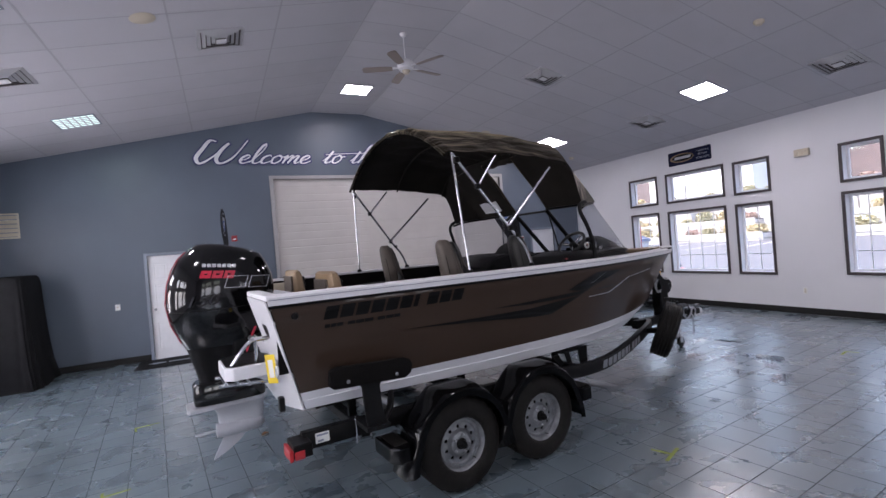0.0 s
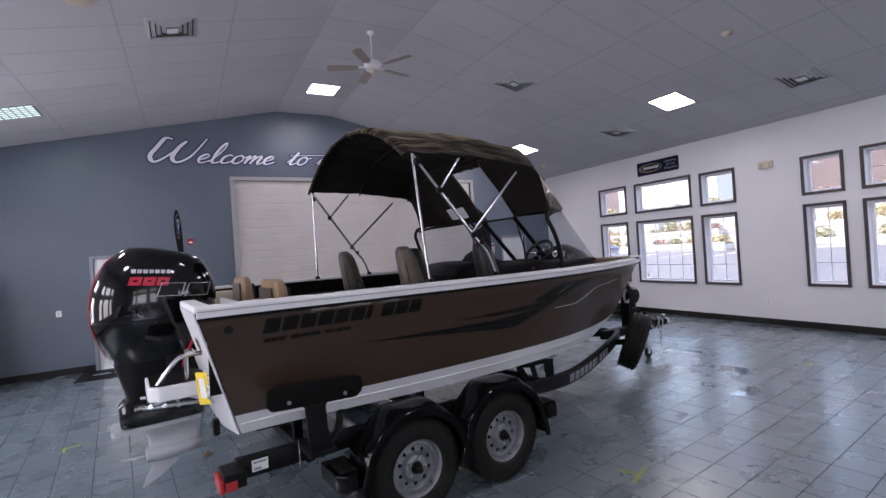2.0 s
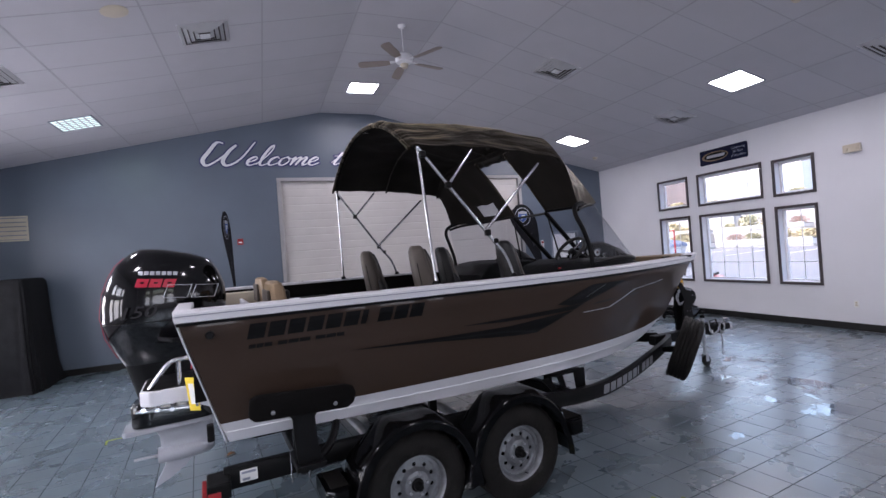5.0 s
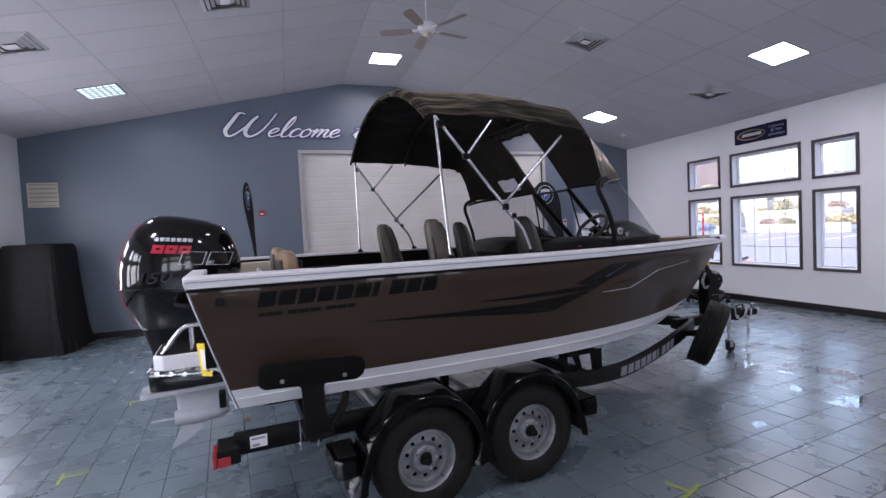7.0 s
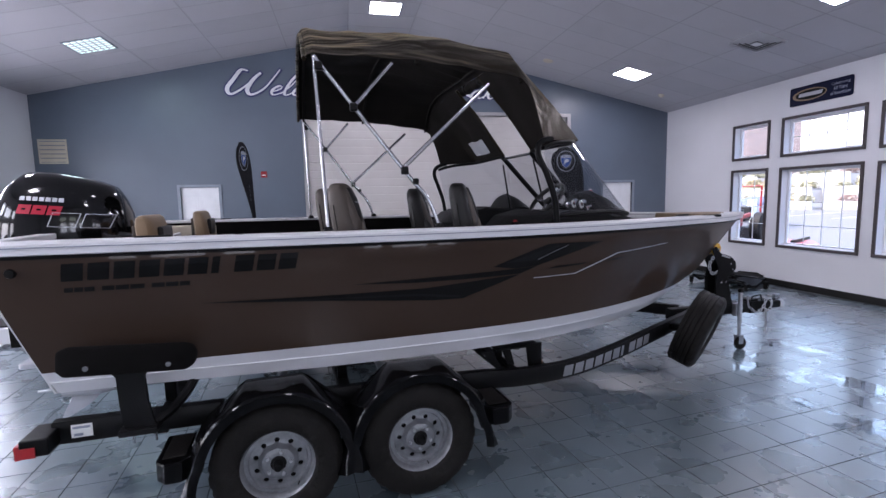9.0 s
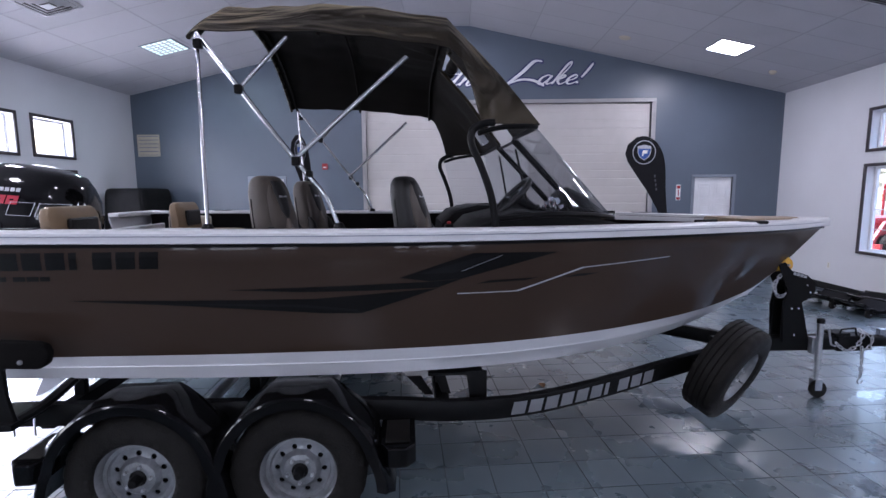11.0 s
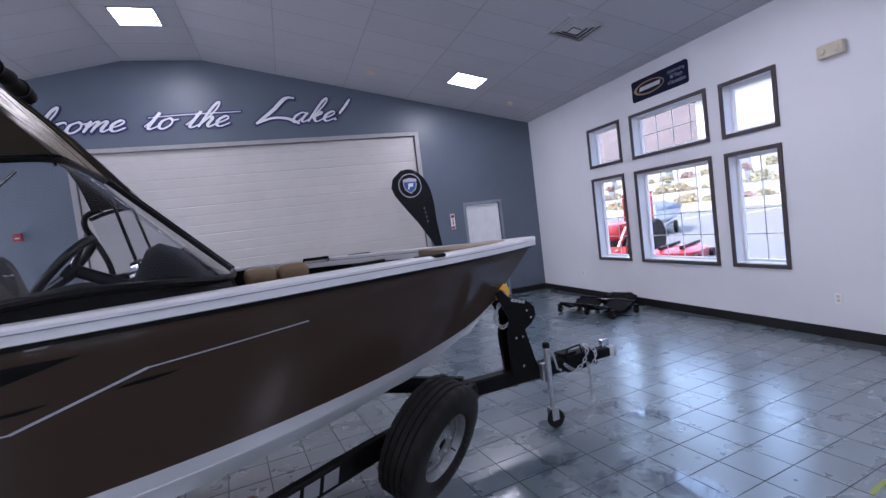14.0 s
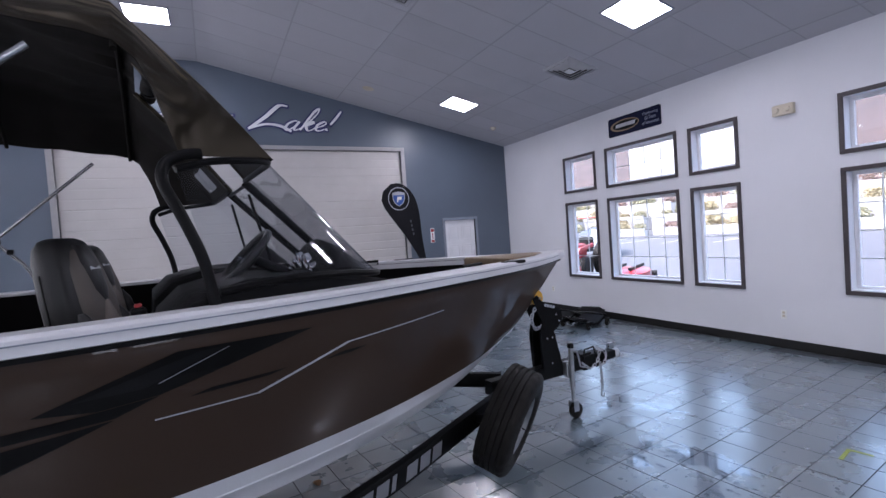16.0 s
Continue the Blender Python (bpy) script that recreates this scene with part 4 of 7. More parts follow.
def stripe(name, outlines, material, lift=0.0035, label=""):
    """Flat stickers laid on the starboard topside: outlines in (x, z)."""
    bm = bmesh.new()
    for o in outlines:
        b2 = bmesh.new()
        b2.faces.new([b2.verts.new((x, 0, z)) for x, z in o])
        xs = [p[0] for p in o]
        k = math.floor(min(xs) / 0.08) + 1
        while k * 0.08 < max(xs):
            bmesh.ops.bisect_plane(b2, geom=list(b2.verts) + list(b2.edges) + list(b2.faces), plane_co=(k * 0.08, 0, 0), plane_no=(1, 0, 0))
            k += 1
        for zc in (1.12, 1.18, 1.24, 1.30, 1.345, 1.39):
            bmesh.ops.bisect_plane(b2, geom=list(b2.verts) + list(b2.edges) + list(b2.faces), plane_co=(0, 0, zc), plane_no=(0, 0, 1))
        for v in b2.verts:
            v.co.y = -side_at(v.co.x, v.co.z) - lift
        merge(bm, b2)
    for f in bm.faces:
        f.normal_update()
        if f.normal.y > 0:
            f.normal_flip()
    return part(name, bm, material, boat, label, fix=False)


def line(pts, w):
    """A ribbon round a line of (x, z) points."""
    out = []
    for i in range(len(pts) - 1):
        (x0, z0), (x1, z1) = pts[i], pts[i + 1]
        out.append([(x0, z0 - w / 2), (x1, z1 - w / 2), (x1, z1 + w / 2), (x0, z0 + w / 2)])
    return out


stripe("hull_stripe", [[(0.88, 1.183), (1.5, 1.172), (2.05, 1.168), (2.66, 1.205), (2.28, 1.085), (2.1, 1.09), (1.5, 1.142)]], M_DECAL, label="long black swoosh sticker")
stripe("hull_stripe", [[(1.64, 1.222), (2.2, 1.232), (2.60, 1.240), (2.78, 1.250), (2.66, 1.209), (2.3, 1.203), (2.0, 1.205)]], M_DECAL, label="thin black swoosh sticker")
stripe("hull_stripe", [[(2.47, 1.265), (2.84, 1.385), (3.29, 1.378), (2.98, 1.300), (2.78, 1.252), (2.62, 1.243)]], M_DECAL, label="broad black slash sticker")
stripe("hull_stripe", [[(1.2, 1.166), (2.0, 1.125), (2.27, 1.093), (2.26, 1.106), (2.0, 1.140)]], M_DECALGREY, 0.0055)
stripe("hull_stripe", [[(2.56, 1.283), (2.74, 1.283), (2.98, 1.372), (2.90, 1.372)]], M_DECALGREY, 0.0050)
stripe("hull_stripe", line([(2.78, 1.290), (2.99, 1.370)], 0.0022), M_SILVER, 0.007)
stripe("hull_stripe", [[(2.86, 1.222), (3.12, 1.229), (3.19, 1.241), (2.93, 1.237)]], M_DECAL, label="short black dash sticker")
stripe("hull_stripe", [[(3.34, 1.233), (3.46, 1.235), (3.55, 1.249), (3.42, 1.248)]], M_DECAL, label="short black dash sticker")
stripe("hull_stripe", line([(2.76, 1.172), (3.08, 1.172)], 0.005) + line([(3.08, 1.172), (3.45, 1.283)], 0.009) + line([(3.45, 1.283), (4.02, 1.312)], 0.005), M_SILVER, label="silver angled pinstripe")
# maker's name and model as plain slanted blocks and bars
for k in range(10):
    x = 0.325 + k * 0.104
    w = 0.034 if k == 6 else 0.086
    slots = [[(x, 1.334), (x + w, 1.334), (x + w + 0.019, 1.418), (x + 0.019, 1.418)]]
    stripe("name_block", slots, M_DECAL)
for x0, x1 in ((0.33, 0.365), (0.37, 0.405), (0.41, 0.45), (0.48, 0.53), (0.536, 0.59), (0.596, 0.655), (0.685, 0.74), (0.746, 0.80), (0.806, 0.85)):
    stripe("model_bar", [[(x0, 1.281), (x1, 1.281), (x1 + 0.003, 1.303), (x0 + 0.003, 1.303)]], M_DECAL)
part("drain_fitting", lathe([(0.0, -0.012), (0.018, -0.012), (0.022, -0.004), (0.022, 0.004)], 18, "Y", pose(0.15, -side_at(0.15, 1.385) - 0.004, 1.385)), M_BLACK, boat, smooth=True)

# ---- consoles, windshield ----
for sgn in (-1, 1):
    y0, y1 = (-1.16, -0.30) if sgn < 0 else (0.30, 1.16)
    b2 = bmesh.new()
    prof = [(2.76, 1.02), (2.80, 1.44), (2.90, 1.535), (3.10, 1.58), (3.45, 1.565), (3.74, 1.50), (3.80, 1.30), (3.80, 1.02)]
    rows = []
    for t in (0.0, 0.03, 0.97, 1.0):
        k = 0.02 if t in (0.0, 1.0) else 0.0
        row = []
        for x, z in prof:
            far = min(1.16, side_point(x / 5.88, 0)[1] - 0.125, curve(YC, x / 5.5) + 0.05 + 0.3 * max(0.0, z - 1.02))
            row.append((x - k * (x > 3.3), sgn * (0.30 + (far - 0.30) * t), z - k * (z > 1.2)))
        rows.append(row)
    part("console", skin(rows, b2, close=True), M_DASH, boat, "black moulded console", smooth=True)
    b2 = bmesh.new()
    rows = []
    for t in range(9):
        y = (-0.98 if sgn < 0 else 0.42) + 0.56 * t / 8
        h = 0.135 * math.sin(math.pi * t / 8) ** 0.6
        rows.append([(3.40, y, 1.535), (3.425, y, 1.565 + h * 0.55), (3.45, y, 1.572 + h * 0.92), (3.49, y, 1.58 + h), (3.56, y, 1.575 + h * 0.8), (3.63, y, 1.56 + h * 0.35), (3.67, y, 1.535)])
    part("dash_hood", skin(rows, b2, close=True), M_DASH, boat, "black instrument hood", smooth=True)
for dy, dz, r in ((-0.165, 0.045, 0.020), (-0.085, 0.070, 0.036), (0.015, 0.074, 0.038), (0.105, 0.058, 0.024), (0.16, 0.040, 0.018)):
    m = pose(3.412, -0.70 + dy, 1.545 + dz) @ pose(0, 0, 0, 0, -14, 0)
    gg = part("gauge", lathe([(0.0, -0.004), (r - 0.007, -0.004), (r - 0.005, -0.016), (r, -0.014), (r, 0.012)], 22, "X", m), M_CHROME, boat, "chrome-ringed dashboard gauge", smooth=True)
    part("dial_face", lathe([(0.0, -0.0075), (r * 0.74, -0.0075), (r * 0.74, -0.004)], 20, "X", m), M_PAPER, gg, "white dial face")
    part("dial_centre", lathe([(0.0, -0.0095), (r * 0.36, -0.0095), (r * 0.36, -0.007)], 14, "X", m), M_BARS, gg)
    part("needle", boxes(((-0.0115, -0.002, -0.001), (-0.0097, 0.002, r * 0.66), 0, m @ pose(0, 0, 0, 40, 0, 0))), M_RED, gg)
part("switch_panel", boxes(((-0.006, -0.05, -0.018), (0.006, 0.05, 0.018), 0.003, pose(3.385, -0.45, 1.585, 0, -18, 0))), M_GLOSSBLACK, boat, "glossy black switch panel")
wheel_m = pose(3.17, -0.70, 1.638) @ pose(0, 0, 0, 0, -46, 0)
part("steering_column", bar((3.18, -0.70, 1.645), (3.40, -0.70, 1.53), 0.025), M_BLACK, boat, smooth=True)
b2 = bmesh.new()
tube(b2, [tuple(wheel_m @ Vector((0.148 * math.cos(t), 0.148 * math.sin(t), 0.02))) for t in [2 * math.pi * k / 36 for k in range(36)]], 0.017, 10, closed=True)
sw = part("steering_wheel", b2, M_VINYL, boat, "black three-spoke steering wheel", smooth=True)
for a in (90, 210, 330):
    t = radians(a)
    part("spoke", bar(tuple(wheel_m @ Vector((0.02 * math.cos(t), 0.02 * math.sin(t), 0.0))), tuple(wheel_m @ Vector((0.143 * math.cos(t), 0.143 * math.sin(t), 0.02))), 0.011), M_ALU, sw, smooth=True)
part("wheel_hub", lathe([(0.0, 0.02), (0.035, 0.016), (0.04, -0.02), (0.0, -0.03)], 20, "Z", wheel_m), M_BLACK, sw, smooth=True)
b2 = boxes(((2.715, -1.03, 1.40), (2.765, -0.99, 1.515), 0.012))
part("throttle_lever", b2, M_BLACK, boat)
part("throttle_knob", boxes(((2.728, -1.02, 1.512), (2.752, -1.0, 1.528), 0.006)), M_RED, boat, "red-topped throttle grip")

for sgn in (-1, 1):
    # bent side hoop in black, then the raked front edge
    hoop = [(2.97, 1.15, 1.50), (2.945, 1.16, 1.66), (2.89, 1.155, 1.82), (2.845, 1.135, 1.93), (2.855, 1.115, 2.0), (2.91, 1.10, 2.035), (2.97, 1.082, 2.045)]
    b2 = bmesh.new()
    tube(b2, smooth_line([(x, sgn * y, z) for x, y, z in hoop], 5), 0.020, 10)
    part("windshield_hoop", b2, M_BLACK, boat, "bent black windshield tube", smooth=True)
    corner_b = [(2.99, 1.135, 1.545), (3.25, 1.115, 1.565), (3.48, 1.075, 1.56), (3.63, 1.0, 1.545), (3.72, 0.87, 1.535), (3.755, 0.64, 1.53), (3.76, 0.28, 1.535)]
    corner_t = [(2.885, 1.115, 1.985), (3.0, 1.07, 2.02), (3.12, 1.02, 2.035), (3.21, 0.965, 2.043), (3.245, 0.88, 2.045), (3.255, 0.62, 2.05), (3.26, 0.28, 2.055)]
    bt, tp = smooth_line([(x, sgn * y, z) for x, y, z in corner_b], 4), smooth_line([(x, sgn * y, z) for x, y, z in corner_t], 4)
    rows = [[tuple(b[i] + (t[i] - b[i]) * k / 4 for i in range(3)) for k in range(5)] for b, t in zip(bt, tp)]
    part("windshield_pane", skin(rows), M_SHIELD, boat, "curved tinted windshield glass", smooth=True)
    b2 = bmesh.new()
    tube(b2, bt, 0.016, 8)
    part("lower_frame", b2, M_BLACK, boat, smooth=True)
    b2 = bmesh.new()
    tube(b2, tp, 0.014, 8)
    part("upper_frame", b2, M_BLACK, boat, smooth=True)
    part("frame_post", bar((3.755, sgn * 0.27, 1.53), (3.255, sgn * 0.27, 2.05), 0.022), M_BLACK, boat, smooth=True)
    part("support_strut", bar((3.36, sgn * 0.33, 1.56), (3.27, sgn * 0.29, 1.98), 0.008), M_BLACK, boat, smooth=True)
b2 = bmesh.new()
skin([[(3.745, y, 1.545), (3.26, y, 2.04)] for y in (-0.25, 0.25)], b2)
part("walkthrough_pane", b2, M_SHIELD, boat, "hinged clear walk-through glass")
part("walkthrough_frame", tube(bmesh.new(), [(3.74, -0.25, 1.55), (3.74, 0.25, 1.55), (3.265, 0.25, 2.035), (3.265, -0.25, 2.035)], 0.016, 8, closed=True), M_BLACK, boat, smooth=True)

# ---- seats ----


def superloft(sections, n=20, e=3.0):
    """Rounded-box rings: (z, x0, x1, half width)."""
    rows = []
    for z, x0, x1, w in sections:
        cx, rx = (x0 + x1) / 2, (x1 - x0) / 2
        row = []
        for k in range(n):
            t = 2 * math.pi * k / n
            c, s = math.cos(t), math.sin(t)
            row.append((cx + rx * math.copysign(abs(c) ** (2 / e), c), w * math.copysign(abs(s) ** (2 / e), s), z))
        rows.append(row)
    return rows


def seat(x, y, top, shell, label):
    """Bucket seat: shaped shell, padded front, dark head panel, pale lower wedge, side bolsters, pedestal."""
    st = part("boat_seat", skin(superloft([(1.17, -0.05, 0.44, 0.17), (1.19, -0.07, 0.46, 0.20), (1.25, -0.08, 0.47, 0.21), (1.30, -0.07, 0.46, 0.20), (1.315, -0.02, 0.42, 0.17)]), None, True), M_VINYL, boat, label, smooth=True)
    st.matrix_basis = pose(x, y, 0, 0, 0, -24) @ Matrix.Diagonal((0.88, 0.78, 1, 1))
    h = top
    part("backrest", skin(superloft([(1.20, -0.16, -0.02, 0.15), (1.24, -0.18, 0.0, 0.185), (1.40, -0.20, -0.005, 0.200), (h - 0.24, -0.225, -0.04, 0.200), (h - 0.10, -0.245, -0.08, 0.184), (h - 0.045, -0.248, -0.10, 0.158), (h - 0.012, -0.235, -0.12, 0.118), (h, -0.215, -0.14, 0.07)], 28), None, True), shell, st, smooth=True)
    part("front_pad", skin(superloft([(1.28, -0.06, 0.012, 0.125), (1.34, -0.07, 0.024, 0.145), (h - 0.25, -0.12, -0.012, 0.150), (h - 0.12, -0.165, -0.058, 0.138), (h - 0.055, -0.18, -0.088, 0.105), (h - 0.035, -0.185, -0.105, 0.07)], 24), None, True), M_TAUPE, st, "taupe padded front", smooth=True)
    part("head_panel", skin(superloft([(h - 0.27, -0.09, -0.006, 0.022), (h - 0.21, -0.10, -0.014, 0.060), (h - 0.10, -0.14, -0.052, 0.078), (h - 0.03, -0.18, -0.090, 0.060)], 20), None, True), M_VINYL, st, smooth=True)
    part("lower_wedge", skin(superloft([(1.30, -0.05, 0.034, 0.105), (1.36, -0.06, 0.038, 0.100), (1.46, -0.08, 0.022, 0.060), (h - 0.255, -0.10, -0.002, 0.016)], 20), None, True), M_TAUPEPALE, st, "pale taupe wedge", smooth=True)
    for sgn in (-1, 1):
        part("side_bolster", skin([[(px, sgn * (0.158 + py), z) for px, py in ring] for z, ring in [(z, [(cx + r * math.cos(q), r * 0.75 * math.sin(q)) for q in [2 * math.pi * k / 12 for k in range(12)]]) for z, cx, r in ((1.24, -0.005, 0.02), (1.27, 0.0, 0.043), (1.36, 0.002, 0.050), (1.44, -0.02, 0.042), (1.49, -0.045, 0.018))]], None, True), M_VINYL, st, smooth=True)
        part("seat_seam", tube(bmesh.new(), [(-0.115, sgn * 0.190, 1.30) if k == 0 else (-0.115 - 0.012 * k, sgn * (0.2035 - 0.0045 * max(0, k - 2)), 1.30 + (h - 0.14 - 1.30) * k / 5) for k in range(6)], 0.004, 6), M_BLACK, st, smooth=True)
    part("mark_bar", boxes(((-0.006, -0.042, -0.007), (0.004, 0.042, 0.007), 0.002, pose(-0.048, 0, h - 0.125, 0, -27, 0))), M_SILVER, st)
    part("pedestal", lathe([(0.0, 1.0), (0.13, 1.0), (0.13, 1.012), (0.04, 1.03), (0.036, 1.17), (0.0, 1.17)], 20, "Z", pose(0.2, 0, 0)), M_BLACK, st, smooth=True)


for x, y, top, shell, label in ((1.80, -0.64, 1.79, M_TAUPE, "taupe vinyl bucket seat with a dark head panel"), (1.78, 0.56, 1.79, M_TAUPE, "taupe vinyl bucket seat with a dark head panel"),
                                (2.64, -0.64, 1.785, M_VINYL, "charcoal vinyl helm seat with taupe inserts"), (2.61, 0.52, 1.78, M_VINYL, "charcoal vinyl bucket seat with taupe inserts")):
    seat(x, y, top, shell, label)
for x, y in ((0.66, -0.66), (0.72, 0.62)):
    js = part("jump_seat", skin(superloft([(1.27, -0.05, 0.36, 0.20), (1.30, -0.06, 0.38, 0.225), (1.36, -0.06, 0.38, 0.225), (1.38, -0.03, 0.35, 0.20)]), None, True), M_TAN, boat, "tan and brown vinyl stern jump seat", smooth=True)
    js.matrix_basis = pose(x, y, 0)
    part("backrest", skin(superloft([(1.34, -0.13, -0.03, 0.19), (1.37, -0.145, -0.02, 0.215), (1.56, -0.155, -0.05, 0.215), (1.60, -0.15, -0.065, 0.20), (1.615, -0.13, -0.085, 0.17)]), None, True), M_TAN, js, smooth=True)
    part("backrest_insert", boxes(((-0.05, -0.12, 1.42), (-0.02, 0.12, 1.55), 0.012)), M_VINYL, js)
    part("back_panel", boxes(((-0.165, -0.15, 1.40), (-0.145, 0.15, 1.56), 0.008)), M_TAUPE, js)
part("stern_side_pad", boxes(((0.28, 1.02, 1.36), (0.66, 1.07, 1.48), 0.015)), M_CREAM, boat, "cream padded stern side panel")
part("livewell_box", boxes(((0.52, -0.28, 1.26), (0.92, 0.28, 1.42), 0.02)), M_HULLWHITE, boat, "white livewell box between the jump seats")

# ---- bimini ----
MIRROR = (-1, 1)
bim = part("bimini_frame", boxes(((1.49, -0.02, 2.835), (1.53, 0.02, 2.84), 0)), M_ALU, boat, "polished aluminium bimini frame")
for sgn in MIRROR:
    y = sgn * 1.16
    part("rear_pole", tube(bmesh.new(), [(1.53, y, 1.51), (1.515, sgn * 1.12, 1.985), (1.50, sgn * 1.08, 2.46)], 0.010), M_ALU, bim, smooth=True)
    part("main_bow_leg", tube(bmesh.new(), smooth_line([(2.17, y, 1.51), (2.10, y, 1.68), (1.97, sgn * 1.15, 1.84), (1.50, sgn * 1.08, 2.46)], 5), 0.0115), M_ALU, bim, smooth=True)
    part("front_bow_leg", bar((1.97, sgn * 1.14, 1.86), (2.52, sgn * 1.10, 2.36), 0.012), M_ALU, bim, smooth=True)
    part("middle_bow_leg", bar((1.70, sgn * 1.12, 2.19), (1.93, sgn * 1.08, 2.45), 0.0105), M_ALU, bim, smooth=True)
    for x, z in ((1.97, 1.84), (1.70, 2.19), (1.52, 2.40)):
        part("hinge_knob", boxes(((x - 0.021, y + sgn * (0.0 if z < 2 else -0.045) - 0.018, z - 0.023), (x + 0.021, y + sgn * (0.0 if z < 2 else -0.045) + 0.018, z + 0.023), 0.008)), M_BLACK, bim)
    part("hinge_knob", boxes(((2.015, y - 0.018, 1.76), (2.05, y + 0.018, 1.795), 0.008)), M_BLACK, bim)
    for x in (1.53, 2.17):
        part("deck_mount", lathe([(0.0, 0.0), (0.03, 0.0), (0.028, 0.012), (0.018, 0.03), (0.0, 0.03)], 14, "Z", pose(x, y, 1.505)), M_BLACK, bim)


def arch(x, half, edge, crown, square=2.4, n=52):
    """One cross-section of the stretched top, from side to side."""
    row = []
    for k in range(n + 1):
        t = math.sin((-1 + 2 * k / n) * math.pi / 2)
        row.append((x, half * t, crown - (crown - edge) * abs(t) ** square))
    return row


def dulled_below(bm):
    """Faces that look down get the sheenless canvas copy, which holds their shade."""
    bmesh.ops.recalc_face_normals(bm, faces=bm.faces)
    bm.normal_update()
    for f in bm.faces:
        if f.normal.z < -0.02:
            f.material_index = 1
    return bm


SECT = [(1.45, 1.05, 2.45, 2.835, 2.1), (1.465, 1.06, 2.47, 2.855, 2.1), (1.50, 1.07, 2.48, 2.87, 2.1), (1.78, 1.09, 2.48, 2.85, 2.5), (2.03, 1.10, 2.475, 2.835, 3.2),
        (2.08, 1.10, 2.475, 2.83, 3.3), (2.35, 1.11, 2.455, 2.77, 4.8), (2.64, 1.11, 2.425, 2.70, 6.5), (2.74, 1.11, 2.405, 2.68, 7.0), (2.80, 1.10, 2.355, 2.635, 6.5)]


def wrinkle(x, y):
    """Slack of the stretched cloth: long pulls from bow to bow, sharp creases and a few short folds."""
    slack = max(0.0, 1.05 - abs(y)) ** 0.5
    pulls = noise.noise((x * 2.2 + y * 1.2, y * 9.0, 0.3)) * 0.022 + noise.noise((x * 9.0 + y * 5, y * 3, 4.0)) * 0.007
    crease = (0.3 - abs(noise.noise((x * 1.3 + y * 0.8, y * 13.0, 7.0)))) * 0.032 + (0.22 - abs(noise.noise((x * 4.0 + y * 5.0, y * 6.0 - x * 2.0, 2.0)))) * 0.022
    return (pulls + crease) * slack


rows = []
for i in range(len(SECT) - 1):
    for k in range(9 if i < len(SECT) - 2 else 1):
        t = k / 9
        x, hw, e, cr, sq = [SECT[i][j] + (SECT[i + 1][j] - SECT[i][j]) * t for j in range(5)]
        rows.append([(x_, y_, z_ + wrinkle(x_, y_) - 0.006 * math.sin(math.pi * t) * (i in (2, 3, 5, 6))) for x_, y_, z_ in arch(x, hw, e, cr, sq)])
last = arch(*SECT[-1])
rows.append(last)
part("bimini_canvas", dulled_below(skin(rows, thick=0.005)), [M_CANVAS, M_CANVAS_DULL], boat, "black stretched canvas top", smooth=True)


def slope_point(p, t):
    """From the front bow down to the windshield's upper edge."""
    a = abs(p[1]) / 1.10
    u = max(0.0, (a - 0.85) / 0.15)
    end = (3.275 - 0.02 * a - 0.35 * u, math.copysign(min(a / 0.85, 1.0) * 0.965 + 0.135 * u, p[1]), 2.064 - 0.008 * a - 0.020 * u)
    w = (noise.noise((t * 2.0, p[1] * 4.0, 1.7)) * 0.016 + noise.noise((t * 1.2 + p[1] * 2.0, p[1] * 8.0, 5.1)) * 0.016 + (0.25 - abs(noise.noise((t * 1.2 - p[1], p[1] * 5.0, 9.0)))) * 0.022) * math.sin(math.pi * min(1.0, t * 0.9 + 0.08))
    return (p[0] + (end[0] - p[0]) * t, p[1] + (end[1] - p[1]) * t, p[2] + (end[2] - p[2]) * t + w + 0.02 * math.sin(math.pi * t))


# sloping front curtains either side of the walk-through, whose own curtain is rolled up
for half in ([p for p in last if p[1] < -0.24], [p for p in last if p[1] > 0.24]):
    part("front_curtain", dulled_below(skin([[slope_point(p, k / 16) for p in half] for k in range(17)], thick=0.005)), [M_CANVAS, M_CANVAS_DULL], boat, "sloping black canvas front curtain", smooth=True)
    inner = min(half, key=lambda p: abs(p[1]))
    b2 = bmesh.new()
    tube(b2, [slope_point(inner, k / 8) for k in range(9)], 0.014, 8)
    part("zip_hem", b2, M_CANVAS, boat, smooth=True)
pane_pts = [p for p in last if 0.42 < p[1] < 0.80]
clear_panel = part("clear_panel", skin([[tuple(Vector(slope_point(p, t)) - Vector((0.006, 0, 0.012))) for p in pane_pts] for t in (0.70, 0.80, 0.90)]), shade("milky_clear_vinyl", (0.42, 0.43, 0.46), 0.25, vary=0.1), boat, "milky clear vinyl panel in the curtain", smooth=True)
b2 = bmesh.new()
tube(b2, [(2.87 + 0.008 * math.sin(k * 1.7), -0.30 + 0.06 * k, 2.63 + 0.006 * math.cos(k * 2.3)) for k in range(11)], 0.04, 12, radii=[0.034 + 0.009 * abs(math.sin(k * 1.1)) for k in range(11)])
part("rolled_curtain", b2, M_CANVAS_DULL, boat, "rolled-up canvas walk-through curtain", smooth=True)
for y in (-0.16, 0.16):
    part("roll_strap", lathe([(0.0, -0.012), (0.048, -0.012), (0.048, 0.012), (0.0, 0.012)], 16, "Y", pose(2.87, y, 2.63)), M_BLACK, boat)
